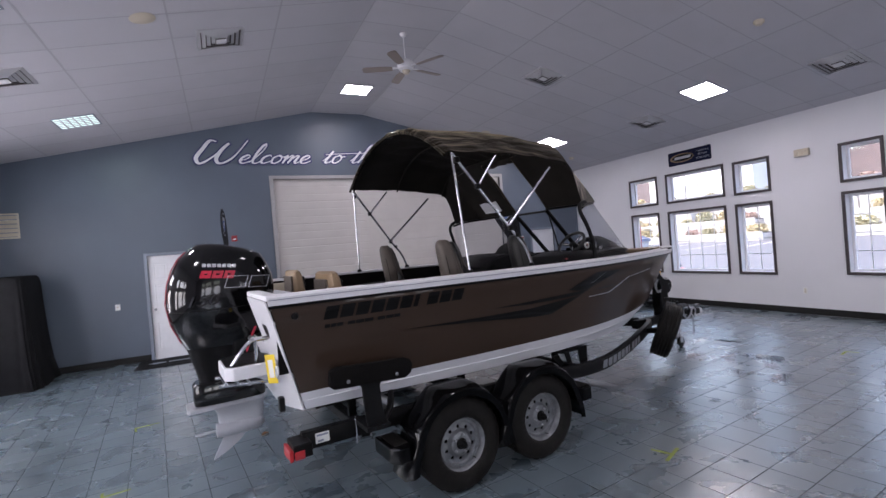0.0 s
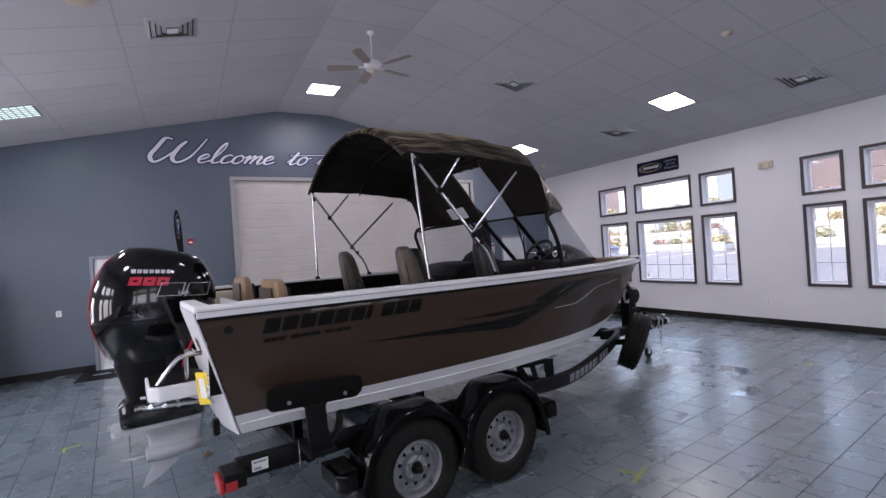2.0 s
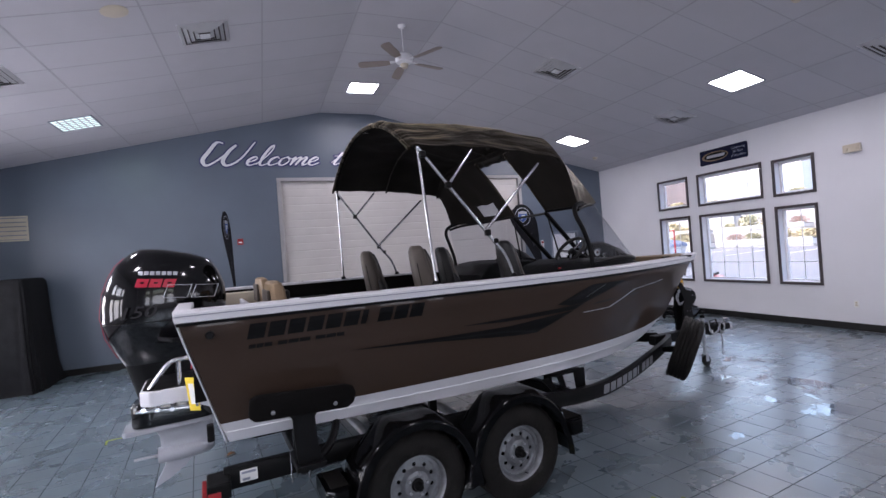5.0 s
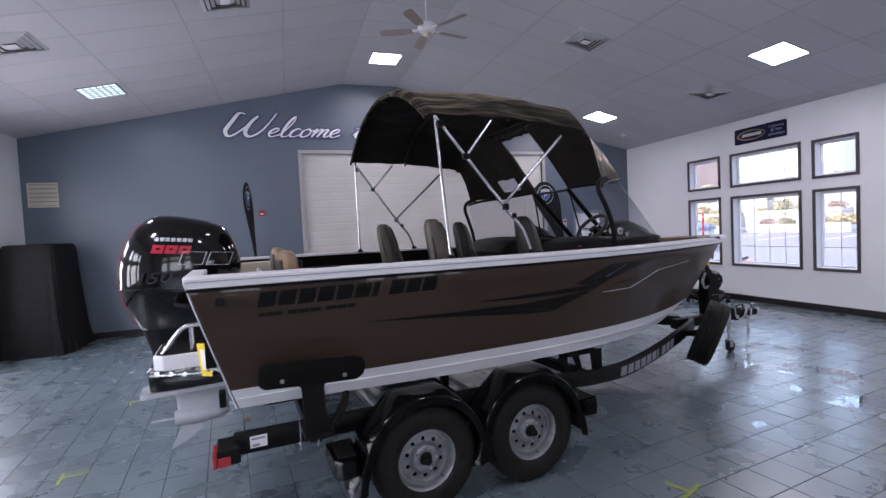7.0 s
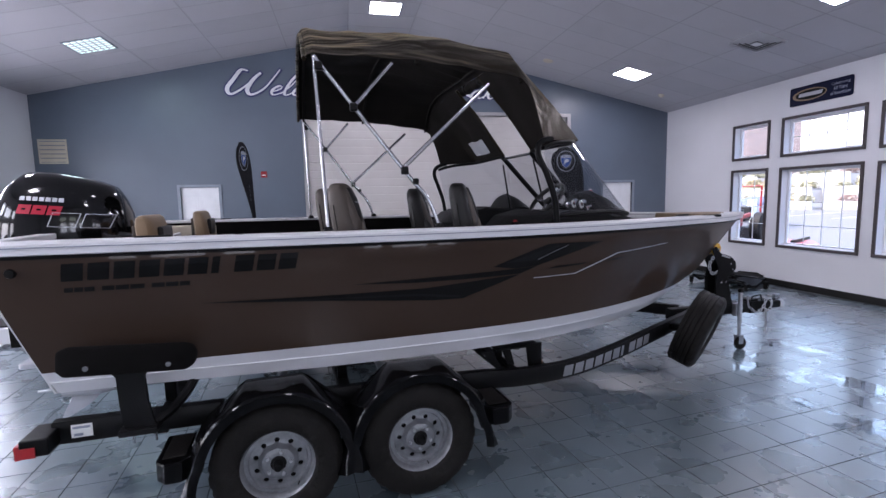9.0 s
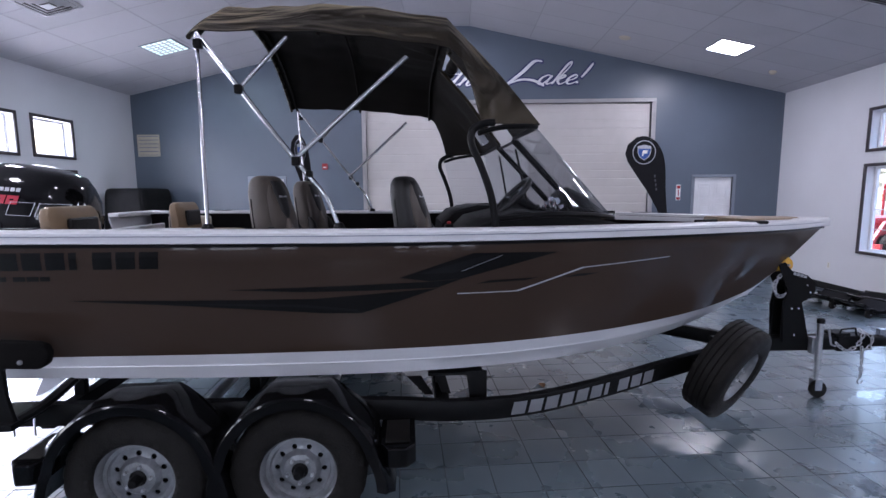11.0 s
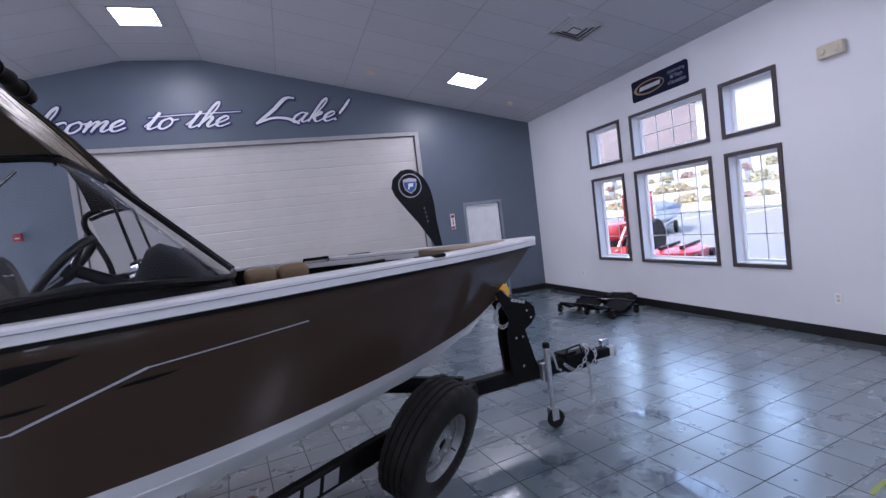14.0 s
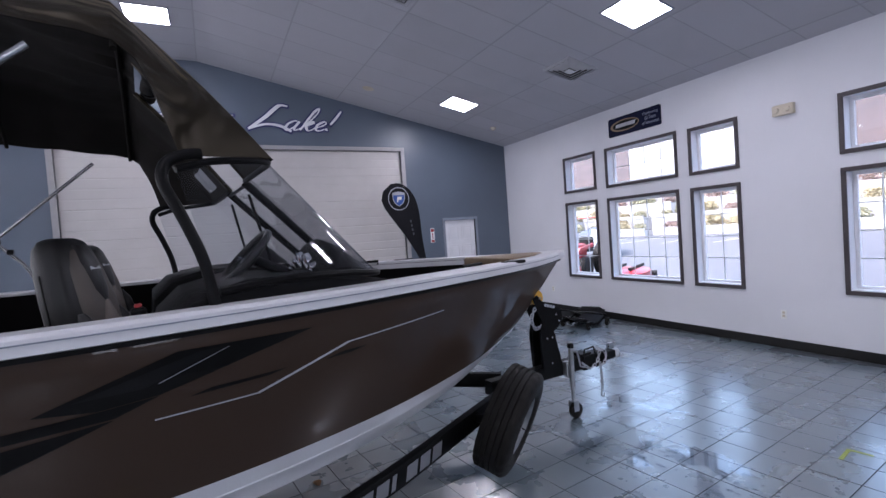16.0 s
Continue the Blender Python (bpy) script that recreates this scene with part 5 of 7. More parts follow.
for x, hw, e, cr, sq in (SECT[2], SECT[5], SECT[8]):
    b2 = bmesh.new()
    tube(b2, [(p[0], p[1] * 0.99, p[2] - 0.024) for p in arch(x, hw, e, cr, sq)], 0.011, 8)
    part("bow_sleeve", b2, M_CANVAS_DULL, bim, smooth=True)
b2 = bmesh.new()
tube(b2, [(p[0], p[1], p[2]) for p in arch(*SECT[0])], 0.013, 8)
part("canvas_hem", b2, M_CANVAS, boat, smooth=True)
for y, z, tip in ((-0.45, 2.775, 16), (-0.75, 2.655, 27)):
    part("canvas_label", boxes(((-0.03, -0.045, -0.0015), (0.03, 0.045, 0.0015), 0, pose(1.56, y, z, tip, 0, 0))), M_PAPER, boat)

# ---- outboard engine ----
eng = part("outboard_engine", skin(superloft([(1.10, -0.39, 0.12, 0.145), (1.17, -0.425, 0.185, 0.19), (1.28, -0.47, 0.245, 0.235), (1.40, -0.50, 0.278, 0.255), (1.52, -0.495, 0.290, 0.262), (1.62, -0.475, 0.282, 0.258), (1.72, -0.435, 0.245, 0.245), (1.80, -0.39, 0.20, 0.222), (1.85, -0.34, 0.09, 0.19), (1.885, -0.295, -0.05, 0.15), (1.90, -0.265, -0.15, 0.09)], 36, 2.7), None, True), M_GLOSSBLACK, boat, "glossy black outboard engine with red accents", smooth=True)
part("midsection", skin(superloft([(0.78, -0.31, 0.08, 0.10), (0.86, -0.325, 0.06, 0.115), (1.0, -0.36, 0.06, 0.13), (1.11, -0.39, 0.12, 0.145)], 28, 2.6), None, True), M_BLACK, eng, smooth=True)
part("lower_cover", skin(superloft([(0.655, -0.465, 0.055, 0.115), (0.68, -0.47, 0.06, 0.12), (0.80, -0.47, 0.055, 0.12), (0.825, -0.45, 0.03, 0.11)], 28, 4.5), None, True), M_GLOSSBLACK, eng, smooth=True).location.x = 0.10
part("cavitation_plate", prism([(-0.52, -0.10), (-0.50, -0.125), (0.03, -0.085), (0.075, 0.0), (0.03, 0.085), (-0.50, 0.125), (-0.52, 0.10)], 0.035, pose(0, 0, 0.615), None, 0.006), M_ENGGREY, eng).location.x = 0.10
part("gearcase_leg", skin(superloft([(0.40, -0.31, 0.020, 0.050), (0.47, -0.305, 0.035, 0.034), (0.55, -0.31, 0.042, 0.036), (0.60, -0.335, 0.05, 0.05), (0.62, -0.36, 0.06, 0.075)], 24, 2.6), None, True), M_ENGGREY, eng, smooth=True).location.x = 0.10
part("gearcase", lathe([(0.0, 0.042), (0.024, 0.034), (0.044, 0.008), (0.056, -0.06), (0.062, -0.14), (0.061, -0.26), (0.054, -0.325), (0.0, -0.33)], 24, "X", pose(0, 0, 0.415)), M_ENGGREY, eng, smooth=True).location.x = 0.10
part("skeg", prism([(-0.27, 0.37), (-0.10, 0.37), (-0.15, 0.31), (-0.26, 0.235), (-0.36, 0.19), (-0.335, 0.25)], 0.014, pose(0, 0.007, 0, 90, 0, 0), None, 0.003), M_ENGGREY, eng).location.x = 0.10
part("prop_shaft", bar((-0.33, 0, 0.415), (-0.475, 0, 0.415), 0.011), M_STEEL, eng, smooth=True).location.x = 0.10
part("cowl_seam", skin(superloft([(1.395, -0.503, 0.281, 0.258), (1.401, -0.503, 0.281, 0.258)], 36, 2.7), None, True), M_BLACK, eng)
rows = []
for z, x, w in ((1.15, -0.415, 0.05), (1.30, -0.478, 0.085), (1.45, -0.502, 0.09), (1.60, -0.482, 0.085), (1.72, -0.440, 0.075), (1.80, -0.392, 0.06), (1.85, -0.340, 0.05)):
    rows.append([(x - 0.004, -w, z), (x - 0.006, -w * 0.75, z)])
for sgn in MIRROR:
    part("cowl_stripe", skin([[(p[0], sgn * -p[1], p[2]) for p in r] for r in rows], thick=0.004), M_ENGRED, eng, "red pinstripe on the cowl")


def cowl_mark(name, outlines, material, lift=0.004):
    """Flat stickers on the starboard side of the cowl: outlines in (x, z)."""
    bm = bmesh.new()
    for o in outlines:
        b2 = bmesh.new()
        b2.faces.new([b2.verts.new((x, 0, z)) for x, z in o])
        for k in range(-9, 6):
            bmesh.ops.bisect_plane(b2, geom=list(b2.verts) + list(b2.edges) + list(b2.faces), plane_co=(k * 0.05, 0, 0), plane_no=(1, 0, 0))
        for v in b2.verts:
            w = curve([(1.28, 0.235), (1.40, 0.255), (1.52, 0.262), (1.62, 0.258), (1.72, 0.245), (1.80, 0.222)], v.co.z)
            x0 = curve([(1.28, -0.485), (1.40, -0.50), (1.52, -0.495), (1.62, -0.475), (1.72, -0.435), (1.80, -0.385)], v.co.z)
            x1 = curve([(1.28, 0.245), (1.40, 0.278), (1.52, 0.290), (1.62, 0.282), (1.72, 0.245), (1.80, 0.19)], v.co.z)
            c = min(0.995, abs((v.co.x - (x0 + x1) / 2) / ((x1 - x0) / 2)))
            v.co.y = -w * (1 - c ** 2.7) ** (1 / 2.7) - lift
        merge(bm, b2)
    for f in bm.faces:
        f.normal_update()
        if f.normal.y > 0:
            f.normal_flip()
    return part(name, bm, material, eng, fix=False)


cowl_mark("maker_bar", [[(-0.25 + k * 0.034, 1.722 - k * 0.003), (-0.223 + k * 0.034, 1.719 - k * 0.003), (-0.219 + k * 0.034, 1.744 - k * 0.003), (-0.246 + k * 0.034, 1.747 - k * 0.003)] for k in range(7)], M_SILVER)
for k in range(3):
    x = -0.275 + k * 0.080
    cowl_mark("red_mark", [[(x, 1.640 - k * 0.007), (x + 0.072, 1.634 - k * 0.007), (x + 0.092, 1.690 - k * 0.007), (x + 0.020, 1.696 - k * 0.007)]], M_ENGRED)
    cowl_mark("mark_slot", [[(x + 0.032, 1.663 - k * 0.007), (x + 0.056, 1.661 - k * 0.007), (x + 0.061, 1.671 - k * 0.007), (x + 0.037, 1.673 - k * 0.007)]], M_GLOSSBLACK, 0.0065)
for x, w, z in ((-0.115, 0.15, 1.552), (0.055, 0.15, 1.538)):
    o = [(x, z), (x + w, z - 0.010), (x + w + 0.035, z + 0.078), (x + 0.035, z + 0.088)]
    mid = (x + w / 2 + 0.0175, z + 0.039)
    cowl_mark("outline_mark", [[o[k], o[(k + 1) % 4], tuple(o[(k + 1) % 4][j] * 0.93 + mid[j] * 0.07 for j in (0, 1)), tuple(o[k][j] * 0.93 + mid[j] * 0.07 for j in (0, 1))] for k in range(4)], M_SILVER)
written("power_number", "150", 0.075, 0.21, M_NUMBER, pose(-0.36, -0.262, 1.435, 90, 0, 0), eng, 0.3, 0.01)
part("side_duct", tube(bmesh.new(), smooth_line([(0.02, -0.150, 1.02), (0.055, -0.165, 1.12), (0.10, -0.185, 1.22)], 6), 0.010, 8), M_ENGRED, eng, "red side duct", smooth=True)
part("mount_bracket", boxes(((-0.08, -0.16, 0.86), (0.16, 0.16, 1.16), 0.03), ((0.02, -0.11, 0.72), (0.14, 0.11, 0.90), 0.02)), M_BLACK, eng)
part("tilt_tube", bar((0.06, -0.26, 1.13), (0.06, 0.26, 1.13), 0.022), M_STEEL, eng, smooth=True)
part("rigging_hose", tube(bmesh.new(), smooth_line([(0.14, -0.12, 1.22), (0.26, -0.22, 1.18), (0.38, -0.38, 1.22), (0.46, -0.50, 1.30)], 6), 0.022, 10), M_RUBBER, eng, smooth=True)

# swim step with boarding ladder, on the transom's starboard side
step = part("swim_step", prism([(-0.22, -0.85), (-0.17, -0.90), (0.10, -0.90), (0.11, -0.62), (0.06, -0.46), (-0.08, -0.44), (-0.22, -0.53)], 0.085, pose(0, 0, 0.98), None, 0.008), M_HULLWHITE, boat, "white swim step with a black tread")
part("tread", prism([(-0.205, -0.84), (-0.16, -0.88), (0.08, -0.88), (0.09, -0.63), (0.045, -0.485), (-0.07, -0.465), (-0.205, -0.54)], 0.006, pose(0, 0, 1.066)), M_BLACK, step)
part("step_gusset", prism([(-0.12, 0.98), (0.10, 0.98), (0.155, 0.84)], 0.012, pose(0, -0.62, 0, 90, 0, 0)), M_HULLWHITE, step)
part("grab_handle", tube(bmesh.new(), smooth_line([(-0.17, -0.85, 1.07), (-0.07, -0.87, 1.20), (0.0, -0.87, 1.22), (0.08, -0.87, 1.22)], 6), 0.014), M_ALU, step, smooth=True)
part("grab_handle", bar((-0.02, -0.87, 1.22), (-0.02, -0.85, 1.07), 0.012), M_ALU, step, smooth=True)
for k in range(3):
    part("ladder_rung", bar((-0.21 + 0.07 * k, -0.83, 0.955 - 0.012 * k), (-0.21 + 0.07 * k, -0.50, 0.955 - 0.012 * k), 0.013), M_CHROME, step, smooth=True)
for y in (-0.80, -0.53):
    part("ladder_rail", bar((-0.25, y, 0.945), (0.08, y, 0.915), 0.011), M_CHROME, step, smooth=True)
part("hang_tag", boxes(((-0.0025, -0.033, -0.10), (0.0025, 0.033, 0.095), 0.001, pose(0.045, -0.98, 1.035, 0, -8, 52))), M_YELLOW, boat, "yellow hang tag with grey print")
part("tag_print", boxes(((-0.0045, -0.016, -0.06), (-0.0026, 0.016, 0.06), 0, pose(0.045, -0.98, 1.035, 0, -8, 52))), M_PAPER, boat)
b2 = bmesh.new()
tube(b2, [(0.065, -1.05 + 0.035 * math.cos(t), 1.02 + 0.035 * math.sin(t)) for t in [2 * math.pi * k / 20 for k in range(20)]], 0.007, 8, closed=True)
part("tie_eye", b2, M_STEEL, boat, smooth=True)
part("transom_vent", lathe([(0.0, -0.02), (0.075, -0.02), (0.085, -0.01), (0.085, 0.01)], 24, "X", pose(0.06, -0.90, 1.30) @ pose(0, 0, 0, 0, -15, 0)), M_BLACK, boat, smooth=True)
for k, z in enumerate((1.34, 1.30, 1.26)):
    part("warning_label", boxes(((-0.004, -0.80, -0.012), (0.0, -0.72, 0.012), 0, pose(0.17 * (1.49 - z) / 0.6 - 0.008, 0, z, 0, -16, 0))), M_RED if k % 2 == 0 else M_PAPER, boat)
part("transducer", boxes(((0.10, -0.86, 0.70), (0.14, -0.80, 0.80), 0.01)), M_BLACK, boat)

# ---- the trailer, under the boat ----
trailer = thing("boat_trailer", "black tandem-axle boat trailer with galvanised wheels", "trailer", "", BOAT)


def rectbar(path, w, h):
    """A square-section bar along a line, upright."""
    path = [Vector(p) for p in path]
    rows = []
    for i, p in enumerate(path):
        d = (path[min(i + 1, len(path) - 1)] - path[max(i - 1, 0)]).normalized()
        s = Vector((-d.y, d.x, 0)).normalized()
        u = s.cross(d) * -1
        u = Vector((0, 0, 1)) if abs(d.z) < 0.5 else u
        rows.append([p + s * a * w / 2 + u * b * h / 2 for a, b in ((-1, -0.82), (-0.8, -1), (0.8, -1), (1, -0.82), (1, 0.82), (0.8, 1), (-0.8, 1), (-1, 0.82))])
    return skin(rows, None, True)


RAIL = [(0.17, 1.10, 0.565), (0.9, 1.10, 0.555), (2.3, 1.085, 0.515), (2.75, 1.06, 0.475), (3.2, 0.985, 0.455), (3.7, 0.84, 0.475), (4.15, 0.675, 0.50), (4.6, 0.46, 0.495), (5.05, 0.19, 0.455), (5.2, 0.08, 0.445)]
for sgn in (-1, 1):
    path = smooth_line([(x, sgn * y, z) for x, y, z in RAIL], 5)
    part("frame_rail", rectbar(path, 0.06, 0.115), M_BLACK, trailer, "black painted steel frame rail", smooth=True)
part("tongue", rectbar([(5.0, 0, 0.44), (6.32, 0, 0.425)], 0.10, 0.115), M_BLACK, trailer)
for x in (0.62, 1.60, 2.70):
    part("cross_member", rectbar([(x, -1.07, 0.50), (x, 1.07, 0.50)], 0.075, 0.075), M_BLACK, trailer)
for x in (1.21, 1.97):
    part("axle", bar((x, -1.18, 0.33), (x, 1.18, 0.33), 0.035), M_STEEL, trailer, smooth=True)
    for sgn in (-1, 1):
        part("leaf_spring", tube(bmesh.new(), smooth_line([(x - 0.33, sgn * 1.10, 0.46), (x - 0.15, sgn * 1.10, 0.375), (x, sgn * 1.10, 0.355), (x + 0.15, sgn * 1.10, 0.375), (x + 0.33, sgn * 1.10, 0.46)], 4), 0.02, 6), M_BLACK, trailer)
# carpeted bunks and their brackets
for sgn in (-1, 1):
    part("bunk", rectbar([(0.35, sgn * 0.80, 0.685), (1.6, sgn * 0.80, 0.672), (3.12, sgn * 0.74, 0.655)], 0.09, 0.05), M_CARPET, trailer, "black carpeted bunk board")
    part("bunk", rectbar([(0.35, sgn * 0.32, 0.575), (3.0, sgn * 0.32, 0.565)], 0.09, 0.04), M_CARPET, trailer, "black carpeted bunk board")
    for x in (0.62, 1.60, 2.70):
        part("bunk_bracket", boxes(((x - 0.03, sgn * 0.80 - 0.02, 0.53), (x + 0.03, sgn * 0.80 + 0.02, 0.655), 0.004)), M_BLACK, trailer)
    part("bunk_gusset", prism([(2.50, 0.64), (2.60, 0.53), (2.65, 0.53), (2.58, 0.64)], 0.012, pose(0, sgn * 0.96, 0, 90, 0, 0)), M_BLACK, trailer)
    part("bunk_gusset", prism([(2.66, 0.64), (2.70, 0.53), (2.75, 0.53), (2.72, 0.64)], 0.012, pose(0, sgn * 0.96, 0, 90, 0, 0)), M_BLACK, trailer)
    part("bunk_gusset", prism([(2.84, 0.66), (2.86, 0.50), (2.96, 0.50), (2.96, 0.66)], 0.012, pose(0, sgn * 0.96, 0, 90, 0, 0)), M_BLACK, trailer)
    part("bunk_post", boxes(((2.62, min(sgn * 0.74, sgn * 0.97), 0.635), (2.94, max(sgn * 0.74, sgn * 0.97), 0.655), 0.004)), M_BLACK, trailer)
# guide pads at the stern
for sgn in (-1, 1):
    y = sgn * 1.335
    b2 = bmesh.new()
    o = [(0.30, 0.94), (0.33, 0.91), (0.82, 0.885), (0.86, 0.91), (0.875, 0.96), (0.86, 1.0), (0.82, 1.015), (0.35, 1.045), (0.31, 1.03)]
    prism(o, 0.045, pose(0, y + 0.022, 0, 90, 0, 0), b2, 0.012)
    gp = part("guide_pad", b2, M_CARPET, trailer, "black carpeted side guide pad", smooth=True)
    part("guide_post", prism([(0.545, 0.60), (0.675, 0.60), (0.660, 0.66), (0.645, 0.74), (0.640, 0.87), (0.665, 0.905), (0.49, 0.915), (0.520, 0.875), (0.525, 0.74), (0.530, 0.66)], 0.022, pose(0, y - 0.02 * sgn + 0.011, 0, 90, 0, 0), None, 0.003), M_BLACK, trailer)
    part("post_brace", tube(bmesh.new(), smooth_line([(0.66, sgn * 1.28, 0.62), (0.74, sgn * 1.22, 0.67), (0.80, sgn * 1.12, 0.74), (0.82, sgn * 1.0, 0.80)], 5), 0.024, 8), M_BLACK, trailer, smooth=True)
    part("post_foot", boxes(((0.52, min(sgn * 1.12, sgn * 1.36), 0.595), (0.68, max(sgn * 1.12, sgn * 1.36), 0.625), 0.004)), M_BLACK, trailer)
    for x in (0.42, 0.75):
        part("bolt", lathe([(0.0, -0.008), (0.011, -0.006), (0.012, 0.0)], 12, "Y", pose(x, y - (0.0235 if sgn < 0 else -0.0235), 0.945 - 0.02 * (x > 0.6), 0, 0, 0 if sgn < 0 else 180)), M_WHEEL, trailer)
    for x in (0.52, 0.62):
        b2 = bmesh.new()
        tube(b2, [(x, sgn * 1.145, 0.645), (x, sgn * 1.155, 0.50), (x, sgn * 1.155, 0.47)], 0.006, 8)
        part("u_bolt", b2, M_ALU, trailer, smooth=True)
    # tail lamps
    tl = part("tail_lamp", boxes(((0.085, min(sgn * 1.06, sgn * 1.245), 0.515), (0.20, max(sgn * 1.06, sgn * 1.245), 0.60), 0.008)), M_BLACK, trailer)
    part("lens", boxes(((0.062, min(sgn * 1.07, sgn * 1.24), 0.505), (0.086, max(sgn * 1.07, sgn * 1.24), 0.575), 0.006)), M_RED, tl, "red tail lamp lens")
    part("side_lens", boxes(((0.09, min(sgn * 1.244, sgn * 1.254), 0.515), (0.15, max(sgn * 1.244, sgn * 1.254), 0.565), 0.003)), M_RED, tl, "red side marker lens")
part("label_sticker", boxes(((0.25, -1.1345, 0.535), (0.34, -1.1315, 0.60), 0)), M_PAPER, trailer)
part("label_print", boxes(((0.258, -1.1365, 0.580), (0.332, -1.1347, 0.592), 0)), M_DIMPRINT, trailer)
part("label_print", boxes(((0.262, -1.1365, 0.543), (0.300, -1.1347, 0.556), 0)), M_DIMPRINT, trailer)

CACHE = {}


def shared(name, make, material, parent, m, label="", smooth=True):
    """Alike pieces share one mesh."""
    if name not in CACHE:
        ob = part(name, make(), material, parent, label, smooth)
        CACHE[name] = ob.data
    else:
        ob = new(name, CACHE[name])
        ob.parent = parent
        if label:
            ob["label"] = label
    ob.matrix_basis = m
    return ob


def tyre_mesh():
    # turned about y, outer side towards -y
    prof = [(0.185, -0.085), (0.20, -0.100), (0.24, -0.104), (0.285, -0.100), (0.312, -0.090), (0.322, -0.080)]
    y = -0.072
    while y < 0.070:
        prof += [(0.329, y), (0.330, y + 0.024), (0.320, y + 0.026), (0.320, y + 0.033)]
        y += 0.0355
    prof += [(0.322, 0.080), (0.312, 0.090), (0.285, 0.100), (0.24, 0.104), (0.20, 0.100), (0.185, 0.085), (0.175, 0.06), (0.175, -0.06)]
    bm = lathe(prof, 96, "Y", closed=True)
    for v in bm.verts:
        r, turn = math.hypot(v.co.x, v.co.z), round(math.atan2(v.co.z, v.co.x) / (2 * math.pi) * 96)
        if r > 0.316 and abs(v.co.y) > 0.045 and turn % 4 == 0:
            v.co.x, v.co.z = v.co.x * (1 - 0.007 / r), v.co.z * (1 - 0.007 / r)
        elif 0.236 < r < 0.245 and turn % 3:
            v.co.y *= 1.018
    return bm


def rim_mesh():
    return lathe([(0.182, -0.082), (0.196, -0.092), (0.200, -0.088), (0.188, -0.076), (0.176, -0.06), (0.170, 0.0), (0.176, 0.07), (0.19, 0.086), (0.184, 0.088), (0.168, 0.07), (0.160, 0.0), (0.163, -0.035), (0.150, -0.042), (0.150, -0.047), (0.168, -0.045), (0.172, -0.062)], 40, "Y", closed=True)


def disc_mesh():
    bm = bmesh.new()
    loops = [(0, 0, 0.153, 40), (0, 0, 0.036, 20)] + [(0.114 * math.cos(t), 0.114 * math.sin(t), 0.0135, 12) for t in [2 * math.pi * k / 10 for k in range(10)]]
    edges = []
    for cx, cz, r, n in loops:
        vs = [bm.verts.new((cx + r * math.cos(2 * math.pi * k / n), 0, cz + r * math.sin(2 * math.pi * k / n))) for k in range(n)]
        edges += [bm.edges.new((vs[k], vs[(k + 1) % n])) for k in range(n)]
    bmesh.ops.triangle_fill(bm, edges=edges, use_beauty=True, normal=(0, -1, 0))
    bmesh.ops.subdivide_edges(bm, edges=bm.edges, cuts=2, use_grid_fill=True)
    for v in bm.verts:
        r = math.hypot(v.co.x, v.co.z)
        v.co.y = curve([(0.03, -0.058), (0.058, -0.060), (0.078, -0.056), (0.094, -0.036), (0.142, -0.028), (0.153, -0.038)], r)
    ext = bmesh.ops.extrude_face_region(bm, geom=list(bm.faces))
    bmesh.ops.translate(bm, vec=(0, 0.006, 0), verts=[g for g in ext["geom"] if isinstance(g, bmesh.types.BMVert)])
    return bm


def wheel(m, hub=True):
    w = shared("wheel", tyre_mesh, M_RUBBER, trailer, m, "black tyre on a galvanised rim")
    shared("rim", rim_mesh, M_WHEEL, w, Matrix())
    shared("rim_disc", disc_mesh, M_WHEEL, w, Matrix(), "", False)
    shared("drum", lambda: lathe([(0.0, -0.01), (0.145, -0.01), (0.148, 0.05), (0.0, 0.05)], 28, "Y"), M_BLACK, w, Matrix())
    if hub:
        shared("hub_cap", lambda: lathe([(0.0, -0.115), (0.018, -0.112), (0.026, -0.098), (0.028, -0.07), (0.040, -0.062), (0.042, -0.03), (0.0, -0.03)], 20, "Y"), M_BLACK, w, Matrix())
    for k in range(5):
        t = radians(72 * k + 20)
        shared("lug_nut", lambda: lathe([(0.0, -0.075), (0.008, -0.074), (0.010, -0.055), (0.0, -0.055)], 6, "Y"), M_STEEL, w, pose(0.062 * math.cos(t), 0, 0.062 * math.sin(t)), "", False)
    shared("valve", lambda: bar((0.158, -0.05, 0), (0.150, -0.085, 0), 0.004, 6), M_BLACK, w, pose(0, 0, 0, 0, 35, 0))


def fender_mesh():
    rows = []
    for k in range(33):
        t = radians(-14 + 208 * k / 32)
        r = 0.398 + 0.012 * max(0, abs(k - 16) - 12)
        c, s = math.cos(t), math.sin(t)
        flat = 1 / math.cos((t + radians(14)) % radians(41.61) - radians(20.8))
        rows.append([(r2 * (flat if y > -0.12 else 1.0) * c, y, r2 * (flat if y > -0.12 else 1.0) * s) for r2, y in ((r - 0.055, -0.135), (r - 0.012, -0.138), (r - 0.002, -0.130), (r + 0.002, -0.122), (r + 0.004, -0.095), (r + 0.006, 0.04), (r + 0.002, 0.115), (r - 0.008, 0.13))])
    return skin(rows, None, False, 0.005)


